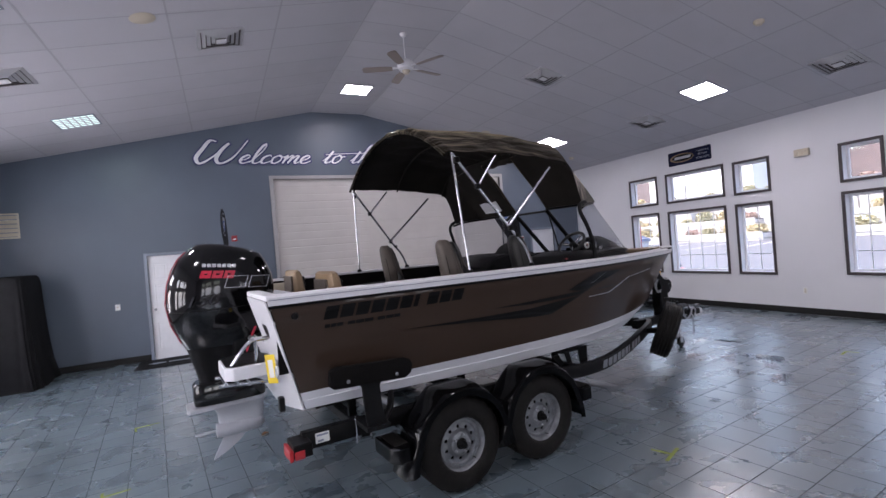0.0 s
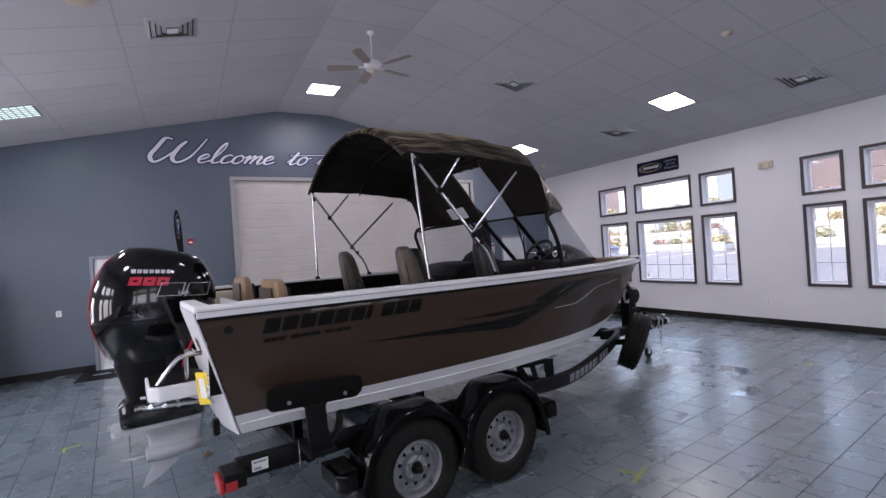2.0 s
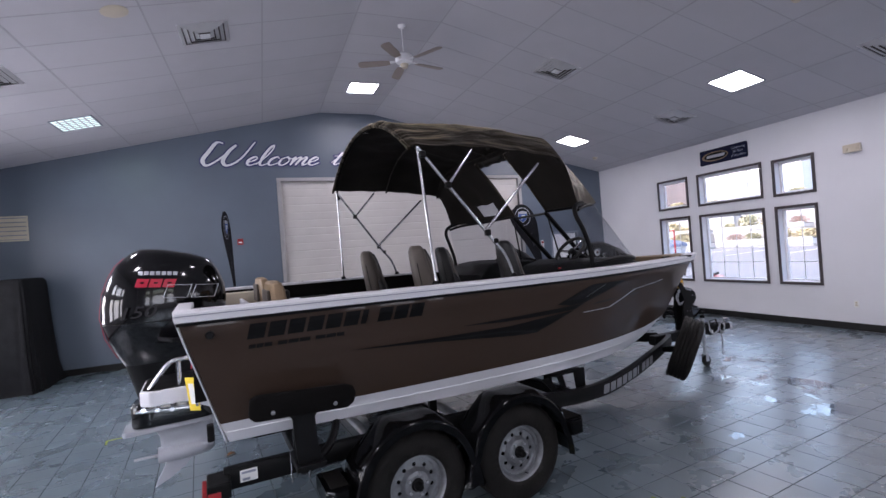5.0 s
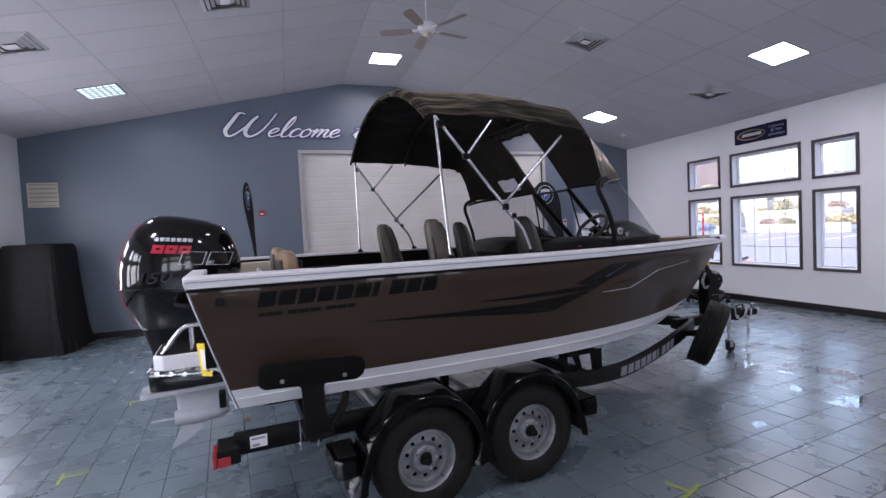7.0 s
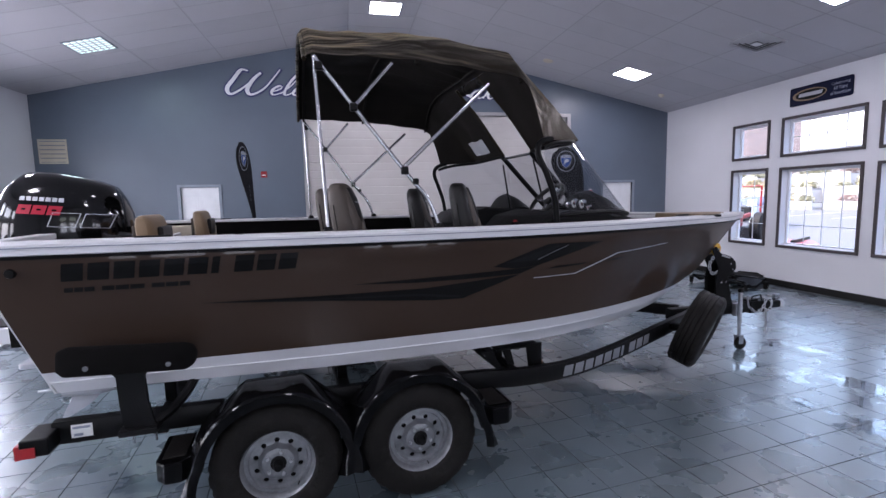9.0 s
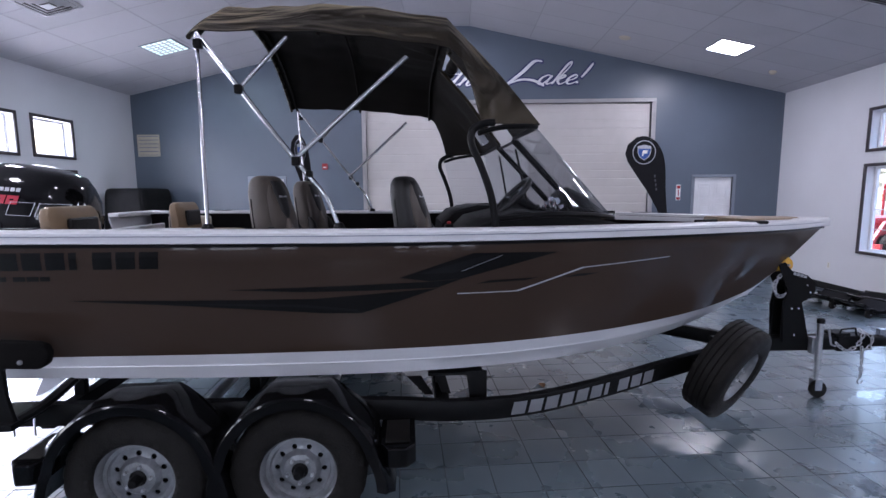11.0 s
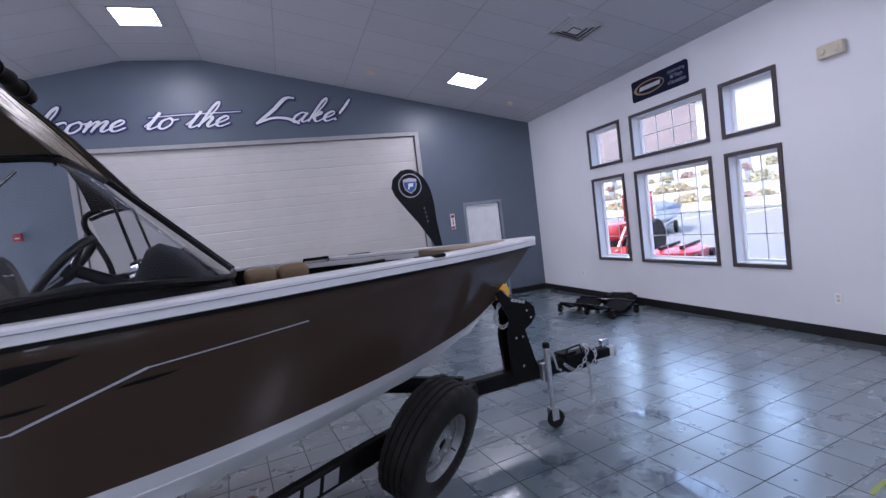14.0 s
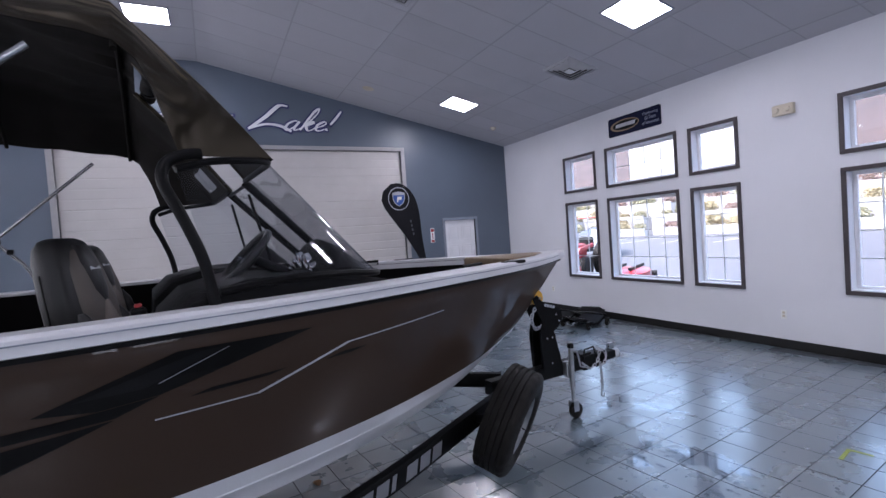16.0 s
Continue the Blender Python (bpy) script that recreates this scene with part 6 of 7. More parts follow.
for sgn in (-1, 1):
    for x in (1.21, 1.97):
        wheel(pose(x, sgn * 1.29, 0.33, 0, 17 if x < 1.5 else 40, 0 if sgn < 0 else 180))
        shared("fender", fender_mesh, M_FENDER, trailer, pose(x, sgn * 1.285, 0.335, 0, 0, 0 if sgn < 0 else 180), "glossy black rounded fender")
    part("fender_bracket", boxes(((1.52, min(sgn * 1.08, sgn * 1.30), 0.47), (1.66, max(sgn * 1.08, sgn * 1.30), 0.50), 0.004)), M_BLACK, trailer)
    for x0, x1 in ((2.36, 2.54), (0.66, 0.82)):
        o = [(x0, 1.10), (x1, 1.10), (x1, 1.36), (x1 - 0.045, 1.41), (x0 + 0.045, 1.41), (x0, 1.36)]
        st = part("fender_step", prism([(px, sgn * py) for px, py in (o if sgn > 0 else o[::-1])], 0.105, pose(0, 0, 0.352), None, 0.010), M_FENDER, trailer, "chamfered glossy black fender step")
        part("tread_pad", boxes(((x0 + 0.03, min(sgn * 1.13, sgn * 1.36), 0.458), (x1 - 0.03, max(sgn * 1.13, sgn * 1.36), 0.464), 0.002)), M_RUBBER, st)

part("side_marker", boxes(((-0.025, -0.008, -0.028), (0.025, 0.0, 0.028), 0.004, pose(5.20, -0.052, 0.446))), M_AMBER, trailer, "amber side marker lens")

# spare wheel on a leaning carrier
sp_m = pose(4.60, -0.74, 0.52) @ Vector((0.50, -0.80, -0.36)).to_track_quat("-Y", "Z").to_matrix().to_4x4()
wheel(sp_m, False)
part("spare_carrier", rectbar([(4.45, -0.50, 0.50), (4.58, -0.72, 0.53)], 0.05, 0.05), M_BLACK, trailer)
part("spare_carrier", bar((4.50, -0.55, 0.50), (4.62, -0.77, 0.50), 0.03), M_BLACK, trailer, smooth=True)

# maker's name on the frame rail as plain slanted silver blocks
path = [Vector(p) for p in smooth_line([(x, -y, z) for x, y, z in RAIL], 12)]
dist = [0.0]
for a, b in zip(path, path[1:]):
    dist.append(dist[-1] + (b - a).length)


def on_rail(d, h):
    for i in range(len(path) - 1):
        if dist[i + 1] >= d:
            t = (d - dist[i]) / (dist[i + 1] - dist[i])
            p = path[i].lerp(path[i + 1], t)
            q = (path[i + 1] - path[i]).normalized()
            return p + Vector((q.y, -q.x, 0)).normalized() * 0.0335 + Vector((0, 0, h))


for k in range(10):
    d = 2.93 + k * 0.106
    w = 0.030 if k == 6 else 0.084
    b2 = bmesh.new()
    skin([[on_rail(d + w * u / 3 + 0.26 * h, h) for h in (-0.037, 0.037)] for u in range(4)], b2)
    bmesh.ops.solidify(b2, geom=b2.faces, thickness=0.002)
    part("name_block", b2, M_SILVER, trailer)

# winch post, bow roller, winch
b2 = boxes(((5.545, -0.055, 0.48), (5.70, -0.043, 0.80), 0.002), ((5.545, 0.043, 0.48), (5.70, 0.055, 0.80), 0.002))
part("winch_post", b2, M_BLACK, trailer)
for sgn in (-1, 1):
    part("winch_plate", prism([(5.50, 1.02), (5.47, 1.10), (5.52, 1.12), (5.58, 1.05), (5.72, 1.01), (5.79, 0.95), (5.80, 0.88), (5.75, 0.82), (5.69, 0.79), (5.77, 0.48), (5.55, 0.46), (5.53, 0.75), (5.56, 0.90)], 0.010, pose(0, sgn * 0.068 + 0.005, 0, 90, 0, 0)), M_BLACK, trailer, "black winch side plate")
    for x, z in ((5.72, 0.93), (5.75, 0.87), (5.60, 0.74), (5.66, 0.74), (5.64, 0.52)):
        part("bolt", lathe([(0.0, -0.008), (0.009, -0.006), (0.010, 0.0)], 10, "Y", pose(x, sgn * 0.074, z, 0, 0, 0 if sgn < 0 else 180)), M_ALU, trailer)
for k in range(4):
    part("plate_print", boxes(((0.0, -0.0015, -0.011), (0.026, 0.0, 0.011), 0, pose(5.595 + 0.030 * k, -0.0745, 1.030 - 0.009 * k, 0, 17, 0))), M_SILVER, trailer)
part("winch_drum", lathe([(0.0, -0.055), (0.085, -0.055), (0.085, -0.045), (0.04, -0.04), (0.04, 0.04), (0.085, 0.045), (0.085, 0.055), (0.0, 0.055)], 24, "Y", pose(5.72, 0, 0.90)), M_BLACK, trailer, smooth=True)
part("winch_strap", boxes(((5.70, -0.025, 0.60), (5.706, 0.025, 0.86), 0)), M_YELLOW, trailer, "yellow winch strap")
part("bow_roller", lathe([(0.0, -0.055), (0.022, -0.055), (0.06, -0.05), (0.066, -0.04), (0.052, 0.0), (0.066, 0.04), (0.06, 0.05), (0.022, 0.055), (0.0, 0.055)], 28, "Y", pose(5.545, 0, 1.095)), M_ROLLER, trailer, "amber bow roller", smooth=True)
part("roller_pin", bar((5.545, -0.085, 1.095), (5.545, 0.085, 1.095), 0.009), M_STEEL, trailer, smooth=True)

# jack
jack = part("tongue_jack", bar((5.83, -0.115, 0.28), (5.83, -0.115, 0.635), 0.023, 16), M_STEEL, trailer, "galvanised swivel jack", smooth=True)
part("inner_tube", bar((5.83, -0.115, 0.15), (5.83, -0.115, 0.31), 0.018, 14), M_STEEL, jack, smooth=True)
part("jack_cap", lathe([(0.0, 0.0), (0.028, 0.0), (0.028, 0.03), (0.02, 0.04), (0.0, 0.04)], 16, "Z", pose(5.83, -0.115, 0.625)), M_BLACK, jack, smooth=True)
part("jack_clamp", boxes(((5.79, -0.10, 0.36), (5.87, -0.05, 0.50), 0.006)), M_STEEL, jack)
part("crank_handle", tube(bmesh.new(), [(5.83, -0.138, 0.60), (5.83, -0.19, 0.60), (5.86, -0.19, 0.47), (5.86, -0.23, 0.47)], 0.008, 8), M_STEEL, jack, smooth=True)
part("jack_fork", boxes(((5.80, -0.150, 0.07), (5.86, -0.145, 0.16), 0.002), ((5.80, -0.085, 0.07), (5.86, -0.080, 0.16), 0.002), ((5.80, -0.150, 0.155), (5.86, -0.080, 0.163), 0.002)), M_STEEL, jack)
part("jack_wheel", lathe([(0.0, -0.024), (0.03, -0.024), (0.05, -0.02), (0.066, -0.018), (0.07, -0.010), (0.07, 0.010), (0.066, 0.018), (0.05, 0.02), (0.03, 0.024), (0.0, 0.024)], 28, "Y", pose(5.85, -0.115, 0.07)), M_RUBBER, jack, smooth=True)

# coupler, brake head, chains
part("coupler_sleeve", boxes(((6.05, -0.062, 0.36), (6.36, 0.062, 0.49), 0.008)), M_BLACK, trailer)
part("coupler", boxes(((6.34, -0.05, 0.385), (6.52, 0.05, 0.465), 0.015)), M_BLACK, trailer)
part("coupler_socket", lathe([(0.0, 0.05), (0.035, 0.045), (0.05, 0.01), (0.048, -0.035), (0.038, -0.04), (0.0, -0.01)], 20, "Z", pose(6.56, 0, 0.415)), M_STEEL, trailer, smooth=True)
part("coupler_latch", boxes(((6.46, -0.018, 0.465), (6.54, 0.018, 0.53), 0.006)), M_ALU, trailer)
part("lift_handle", tube(bmesh.new(), [(6.06, -0.05, 0.49), (6.08, -0.05, 0.545), (6.20, -0.05, 0.555), (6.22, -0.05, 0.49)], 0.008, 8), M_BLACK, trailer, smooth=True)
part("brake_cap", boxes(((6.02, -0.06, 0.49), (6.16, 0.06, 0.515), 0.008)), M_BLACK, trailer)


def link_mesh():
    ring = []
    for k in range(16):
        t = 2 * math.pi * k / 16
        ring.append((0.011 * math.cos(t), 0, 0.011 * math.sin(t) + (0.011 if math.sin(t) > 0 else -0.011)))
    return tube(bmesh.new(), ring, 0.0048, 6, closed=True)


def chain(pts, n):
    line_pts = smooth_line(pts, 10)
    ln = [0.0]
    for a, b in zip(line_pts, line_pts[1:]):
        ln.append(ln[-1] + (Vector(b) - Vector(a)).length)
    for k in range(n):
        d = ln[-1] * (k + 0.5) / n
        i = max(j for j in range(len(ln) - 1) if ln[j] <= d)
        a, b = Vector(line_pts[i]), Vector(line_pts[i + 1])
        p = a.lerp(b, (d - ln[i]) / (ln[i + 1] - ln[i]))
        m = Matrix.Translation(p) @ (b - a).to_track_quat("Z", "Y").to_matrix().to_4x4() @ pose(0, 0, 0, 0, 0, 45 + 90 * (k % 2))
        shared("chain_link", link_mesh, M_STEEL, trailer, m)


chain([(6.02, -0.07, 0.44), (6.10, -0.085, 0.38), (6.20, -0.085, 0.42), (6.26, -0.07, 0.51)], 9)
chain([(6.26, -0.07, 0.51), (6.30, 0.0, 0.52), (6.33, -0.075, 0.48), (6.30, -0.09, 0.40), (6.25, -0.085, 0.38)], 9)
chain([(6.24, -0.085, 0.40), (6.245, -0.09, 0.28), (6.245, -0.09, 0.15)], 9)
chain([(5.52, -0.06, 1.04), (5.46, -0.05, 0.93), (5.50, -0.05, 0.84), (5.56, -0.06, 0.86)], 10)
part("chain_hook", tube(bmesh.new(), smooth_line([(6.245, -0.09, 0.15), (6.225, -0.09, 0.12), (6.235, -0.09, 0.09), (6.265, -0.09, 0.095), (6.268, -0.09, 0.12)], 4), 0.006, 8), M_STEEL, trailer, smooth=True)

# ---- things in the hall ----
cv = thing("covered_display", "tall object under a black draped cloth cover", "covered object", "", pose(-2.99, 10.80, 0))
rows = []
for z, ox, oy in ((0.0, 0.53, 0.62), (0.04, 0.52, 0.61), (0.35, 0.47, 0.565), (0.8, 0.435, 0.53), (1.25, 0.41, 0.505), (1.65, 0.39, 0.49), (1.75, 0.375, 0.475), (1.79, 0.35, 0.45), (1.80, 0.32, 0.42)):
    row = []
    for k in range(96):
        t = 2 * math.pi * k / 96
        c, s = math.cos(t), math.sin(t)
        x, y = math.copysign(abs(c) ** 0.28, c), math.copysign(abs(s) ** 0.28, s)
        f = (1.80 - z) / 1.8
        w = 1 + f * (0.10 * noise.noise((c * 4, s * 4, 0.4)) + 0.085 * noise.noise((c * 10, s * 10, z * 0.5)))
        row.append((ox * x * w, oy * y * w, max(0.002, z + 0.03 * noise.noise((c * 3, s * 3, 7)) * (z < 0.03))))
    rows.append(row)
part("draped_cloth", skin(rows, None, True), M_CLOTH, cv, smooth=True)
part("plinth", boxes(((-0.36, -0.46, 0.0), (0.36, 0.46, 0.10), 0.01)), M_CREAM, cv)

mat = thing("door_mat", "dark grey door mat with a pale printed mark", "door mat", "", pose(-0.66, 10.92, 0.0))
part("mat_body", boxes(((-0.62, -0.42, 0.001), (0.62, 0.42, 0.012), 0.004)), M_MAT, mat)
part("printed_oval", prism(oval(-0.30, 0.02, 0.14, 0.07), 0.001, pose(0, 0, 0.0125)), M_GREYTRIM, mat)
part("printed_bar", boxes(((-0.12, -0.03, 0.0125), (0.40, 0.06, 0.0135), 0)), M_GREYTRIM, mat)


def teardrop_flag(base, turn, pts, emblem, lean):
    """A teardrop banner: outline in (u, z) in its own plane, pole to the floor, cross foot."""
    fl = thing("teardrop_flag", "black teardrop banner flag with a blue shield emblem", "banner", "teardrop flags", pose(base[0], base[1], 0, 0, 0, turn))
    b2 = prism(pts, 0.006, pose(0, 0.003, 0, 90, 0, 0))
    part("banner", b2, M_BANNER, fl)
    ex, ez = emblem
    for side in (-1, 1):
        m = pose(ex, side * 0.0045, ez, 90, 0, 0 if side < 0 else 180)
        part("emblem_ring", prism(oval(0, 0, 0.215, 0.215, 32), 0.0015, m), M_SILVER, fl)
        part("emblem_field", prism(oval(0, 0, 0.20, 0.20, 32), 0.003, m), M_BANNER, fl)
        part("emblem_shield", prism([(-0.125, 0.11), (0.0, 0.135), (0.125, 0.11), (0.125, 0.0), (0.09, -0.085), (0.0, -0.145), (-0.09, -0.085), (-0.125, 0.0)], 0.0045, m), M_SILVER, fl)
        part("emblem_shield", prism([(-0.112, 0.065), (0.112, 0.065), (0.11, 0.0), (0.078, -0.075), (0.0, -0.128), (-0.078, -0.075), (-0.11, 0.0)], 0.006, m), M_BLUE, fl)
        part("emblem_letter", prism([(-0.045, -0.065), (-0.02, -0.065), (-0.01, -0.022), (0.05, -0.022), (0.065, 0.038), (-0.03, 0.038)], 0.0075, m), M_PAPER, fl)
    for k, z in enumerate((1.95, 1.87, 1.79, 1.71)):
        u = lean(z)
        part("vertical_print", boxes(((u - 0.014, -0.0048, z), (u + 0.014, 0.0048, z + 0.05), 0)), M_BARS, fl)
    edge = smooth_line([(u, 0, z) for u, z in pts[:8]], 3)
    part("pole", tube(bmesh.new(), [(pts[0][0], 0, 0.03), (pts[0][0], 0, 0.8)] + edge, 0.009, 8), M_BLACK, fl, smooth=True)
    part("cross_foot", boxes(((pts[0][0] - 0.38, -0.02, 0.0), (pts[0][0] + 0.38, 0.02, 0.03), 0.006), ((pts[0][0] - 0.02, -0.38, 0.001), (pts[0][0] + 0.02, 0.38, 0.029), 0.006)), M_BLACK, fl)


DROP = [(0.36, 0.95), (0.34, 1.35), (0.34, 1.75), (0.36, 2.10), (0.33, 2.38), (0.22, 2.58), (0.05, 2.68), (-0.14, 2.66), (-0.30, 2.54), (-0.36, 2.38), (-0.33, 2.24), (-0.20, 2.02), (0.0, 1.70), (0.16, 1.38), (0.27, 1.10)]
DROP = [(u - 0.11 * (z - 0.95), z) for u, z in DROP]
teardrop_flag((6.76, 10.60), 4, DROP, (-0.17, 2.40), lambda z: 0.12 - 0.16 * (z - 1.5))
teardrop_flag((0.34, 10.62), 82, [(u, z + 0.06) for u, z in DROP], (-0.17, 2.46), lambda z: 0.12 - 0.16 * (z - 1.5))


def wheel_dolly(x, y, turn):
    """A vee-shaped car dolly on four casters."""
    d = thing("wheel_dolly", "black steel vee-shaped wheel dolly on casters", "wheel dolly", "wheel dollies", pose(x, y, 0, 0, 0, turn))
    for sgn in (-1, 1):
        b2 = bmesh.new()
        box(b2, (0.0, -0.205, -0.005), (0.275, 0.205, 0.005), 0.002, pose(0, 0, 0.055, 0, 0, 0 if sgn > 0 else 180) @ pose(0, 0, 0, 0, -22, 0))
        part("wing", b2, M_BLACK, d)
        part("edge_rail", bar((sgn * 0.262, -0.225, 0.162), (sgn * 0.262, 0.225, 0.162), 0.017, 12), M_GLOSSBLACK, d, smooth=True)
        part("side_plate", prism([(-0.275, 0.178), (-0.275, 0.135), (-0.07, 0.036), (0.07, 0.036), (0.275, 0.135), (0.275, 0.178), (0.05, 0.082), (-0.05, 0.082)], 0.014, pose(0, sgn * 0.213 + 0.007, 0, 90, 0, 0), None, 0.002), M_BLACK, d)
        for s2 in (-1, 1):
            cx, cy = sgn * 0.235, s2 * 0.262
            c = part("caster", lathe([(0.0, -0.019), (0.022, -0.019), (0.026, -0.015), (0.046, -0.016), (0.055, -0.009), (0.055, 0.009), (0.046, 0.016), (0.026, 0.015), (0.022, 0.019), (0.0, 0.019)], 24, "Y", pose(cx, cy, 0.055)), M_RUBBER, d, smooth=True)
            part("fork", boxes(((cx - 0.022, cy - 0.029, 0.045), (cx + 0.022, cy - 0.023, 0.126), 0.002), ((cx - 0.022, cy + 0.023, 0.045), (cx + 0.022, cy + 0.029, 0.126), 0.002), ((cx - 0.034, cy - 0.034, 0.122), (cx + 0.034, cy + 0.034, 0.132), 0.002)), M_BLACK, c)
            part("axle_nut", bar((cx, cy - 0.034, 0.055), (cx, cy + 0.034, 0.055), 0.008, 8), M_STEEL, c)


for x, y, t in ((8.74, 8.90, 16), (9.30, 8.72, 28), (8.86, 8.36, 8)):
    wheel_dolly(x, y, t)


def tape_mark(x, y, turn, legs):
    tm = thing("floor_tape", "lime tape corner mark stuck on the floor", "tape mark", "floor tape marks", pose(x, y, 0, 0, 0, turn))
    for lo, hi in legs:
        part("strip", boxes(((lo[0], lo[1], 0.0005), (hi[0], hi[1], 0.0016), 0)), M_TAPE, tm)


tape_mark(3.24, 3.42, 22, [((-0.13, -0.013), (0.13, 0.013)), ((-0.013, 0.014), (0.013, 0.16))])
tape_mark(-0.75, 7.06, 10, [((0.0, -0.02), (0.22, 0.004)), ((-0.021, -0.14), (-0.0005, 0.004))])
tape_mark(-0.73, 5.35, 8, [((0.0, -0.012), (0.18, 0.012)), ((-0.021, -0.12), (-0.0005, 0.08))])
tape_mark(7.05, 4.05, 10, [((0.0, -0.012), (0.18, 0.012)), ((0.1805, -0.13), (0.205, 0.012))])


def puddle(x, y, rx, ry, turn, seed):
    """A thin flat pool with a ragged edge."""
    p = thing("water_puddle", "thin shallow puddle of melt water on the tiles", "puddle", "puddles", pose(x, y, 0, 0, 0, turn))
    o = []
    for k in range(72):
        t = 2 * math.pi * k / 72
        c, s = math.cos(t), math.sin(t)
        r = 1 + 0.6 * noise.noise((c * 1.7, s * 1.7, seed)) + 0.45 * noise.noise((c * 5, s * 5, seed + 3)) + 0.25 * noise.noise((c * 13, s * 13, seed + 5))
        o.append((rx * c * r, ry * s * r))
    b2 = bmesh.new()
    b2.faces.new([b2.verts.new((x_, y_, 0.0015)) for x_, y_ in o])
    part("water_film", b2, M_WATER, p)


for x, y, rx, ry, t, sd in ((6.36, 4.52, 0.27, 0.13, 100, 1), (6.05, 4.32, 0.13, 0.06, 40, 2.5), (5.80, 5.15, 0.20, 0.10, 10, 4), (6.86, 5.35, 0.22, 0.09, 120, 6), (5.50, 3.97, 0.11, 0.06, 5, 8),
                             (6.62, 5.62, 0.16, 0.08, 20, 9), (5.98, 4.78, 0.13, 0.07, 60, 11), (0.8, 4.43, 0.16, 0.10, 0, 13), (5.72, 3.90, 0.17, 0.13, 0, 15), (6.20, 4.90, 0.12, 0.05, 30, 17),
                             (5.55, 4.35, 0.10, 0.05, 80, 19), (4.50, 3.95, 0.09, 0.04, 20, 21), (6.15, 5.38, 0.12, 0.03, 10, 23)):
    puddle(x, y, rx, ry, t, sd)

# stray drops of melt water, and dry leaves blown in
rnd = random.Random(21)
b2 = bmesh.new()
for _ in range(190):
    cx, cy = rnd.choice(((0.85, 4.5), (0.55, 4.15), (5.95, 4.75), (6.7, 5.6), (6.2, 4.1), (5.8, 4.1), (6.4, 4.7), (6.5, 5.1)))
    x, y, r = cx + rnd.gauss(0, 0.16), cy + rnd.gauss(0, 0.13), rnd.uniform(0.006, 0.022)
    b2.faces.new([b2.verts.new((x + r * math.cos(k * 0.785) * rnd.uniform(0.7, 1.2), y + r * math.sin(k * 0.785) * rnd.uniform(0.7, 1.2), 0.0014)) for k in range(8)])
tagged(part("water_drops", b2, M_WATER), "scattered drops of melt water on the tiles", "water drops", kind="stuff")
M_LEAF = shade("dry_brown_leaf", (0.20, 0.095, 0.035), 0.8, vary=0.3, scale=30)
for x, y, t in ((0.50, 5.93, 30), (3.94, 5.78, 100)):
    lf = thing("dry_leaf", "small curled dry brown leaf on the tiles", "leaf", "dry leaves", pose(x, y, 0.002, 0, 0, t))
    rows = []
    for k in range(7):
        u = k / 6
        w = 0.028 * math.sin(math.pi * u) ** 0.8 + 0.001
        rows.append([(0.08 * u - 0.04, v * w, 0.012 * abs(v) * math.sin(math.pi * u) + 0.006 * u * u) for v in (-1, -0.5, 0, 0.5, 1)])
    part("blade", skin(rows, thick=0.0012), M_LEAF, lf)
    part("stalk", bar((-0.065, 0.004, 0.003), (-0.038, 0.0, 0.002), 0.0012, 6), M_LEAF, lf)

# ---- outdoors, seen through the windows ----
bm = bmesh.new()


def lot(x):
    rise = 0.030 * min(24.0, max(0.0, x - 13.0))
    hill = 0.62 * min(37.5, max(0.0, x - 37.5))
    return -0.12 + rise + hill


gx = [-300, -60, -10, -4, 9.9, 13, 20, 28, 37, 37.5, 42, 48, 56, 66, 75, 130, 400]
gy = [-300, -60, -20, -6, 4, 12, 20, 28, 36, 50, 80, 300]
grid = [[bm.verts.new((x, y, lot(x) + (1.2 * noise.noise((x * 0.09, y * 0.09, 2)) if x > 40 else 0))) for y in gy] for x in gx]
for i in range(len(gx) - 1):
    for j in range(len(gy) - 1):
        f = bm.faces.new((grid[i][j], grid[i + 1][j], grid[i + 1][j + 1], grid[i][j + 1]))
        f.material_index = 1 if gx[i] >= 37.5 else 0
tagged(part("ground", bm, [M_ASPHALT, M_HILL]), "grey asphalt car park rising to a bare hillside", "ground", kind="structure")

CLUMPS = {}


def shrub_mesh(kind, material):
    """A rounded bush of many small leaf clumps."""
    if kind not in CLUMPS:
        rnd = random.Random(kind)
        b2 = bmesh.new()
        for _ in range(420):
            t, u = rnd.random() * 2 * math.pi, rnd.random() ** 0.5
            h = rnd.random()
            r = 0.62 * u * math.sqrt(max(0.05, 1 - (h * 1.2 - 0.35) ** 2)) * (0.8 + 0.4 * rnd.random())
            p = Vector((r * math.cos(t), r * math.sin(t), 0.05 + 0.75 * h))
            d = Vector((rnd.uniform(-1, 1), rnd.uniform(-1, 1), rnd.uniform(-0.3, 1))).normalized()
            e = d.orthogonal().normalized()
            g = d.cross(e)
            s = 0.06 + 0.06 * rnd.random()
            b2.faces.new([b2.verts.new(p + e * s * a + g * s * b * 0.6 + d * s * c) for a, b, c in ((-1, 0, 0), (0, -1, 0.25), (1, 0, 0), (0, 1, 0.25))])
        for k in range(5):
            t = k * 1.3
            tube(b2, [(0, 0, -0.05), (0.25 * math.cos(t), 0.25 * math.sin(t), 0.45)], 0.02, 5)
        me = bpy.data.meshes.new("shrub")
        b2.to_mesh(me)
        b2.free()
        me.materials.append(material)
        CLUMPS[kind] = me
    return CLUMPS[kind]


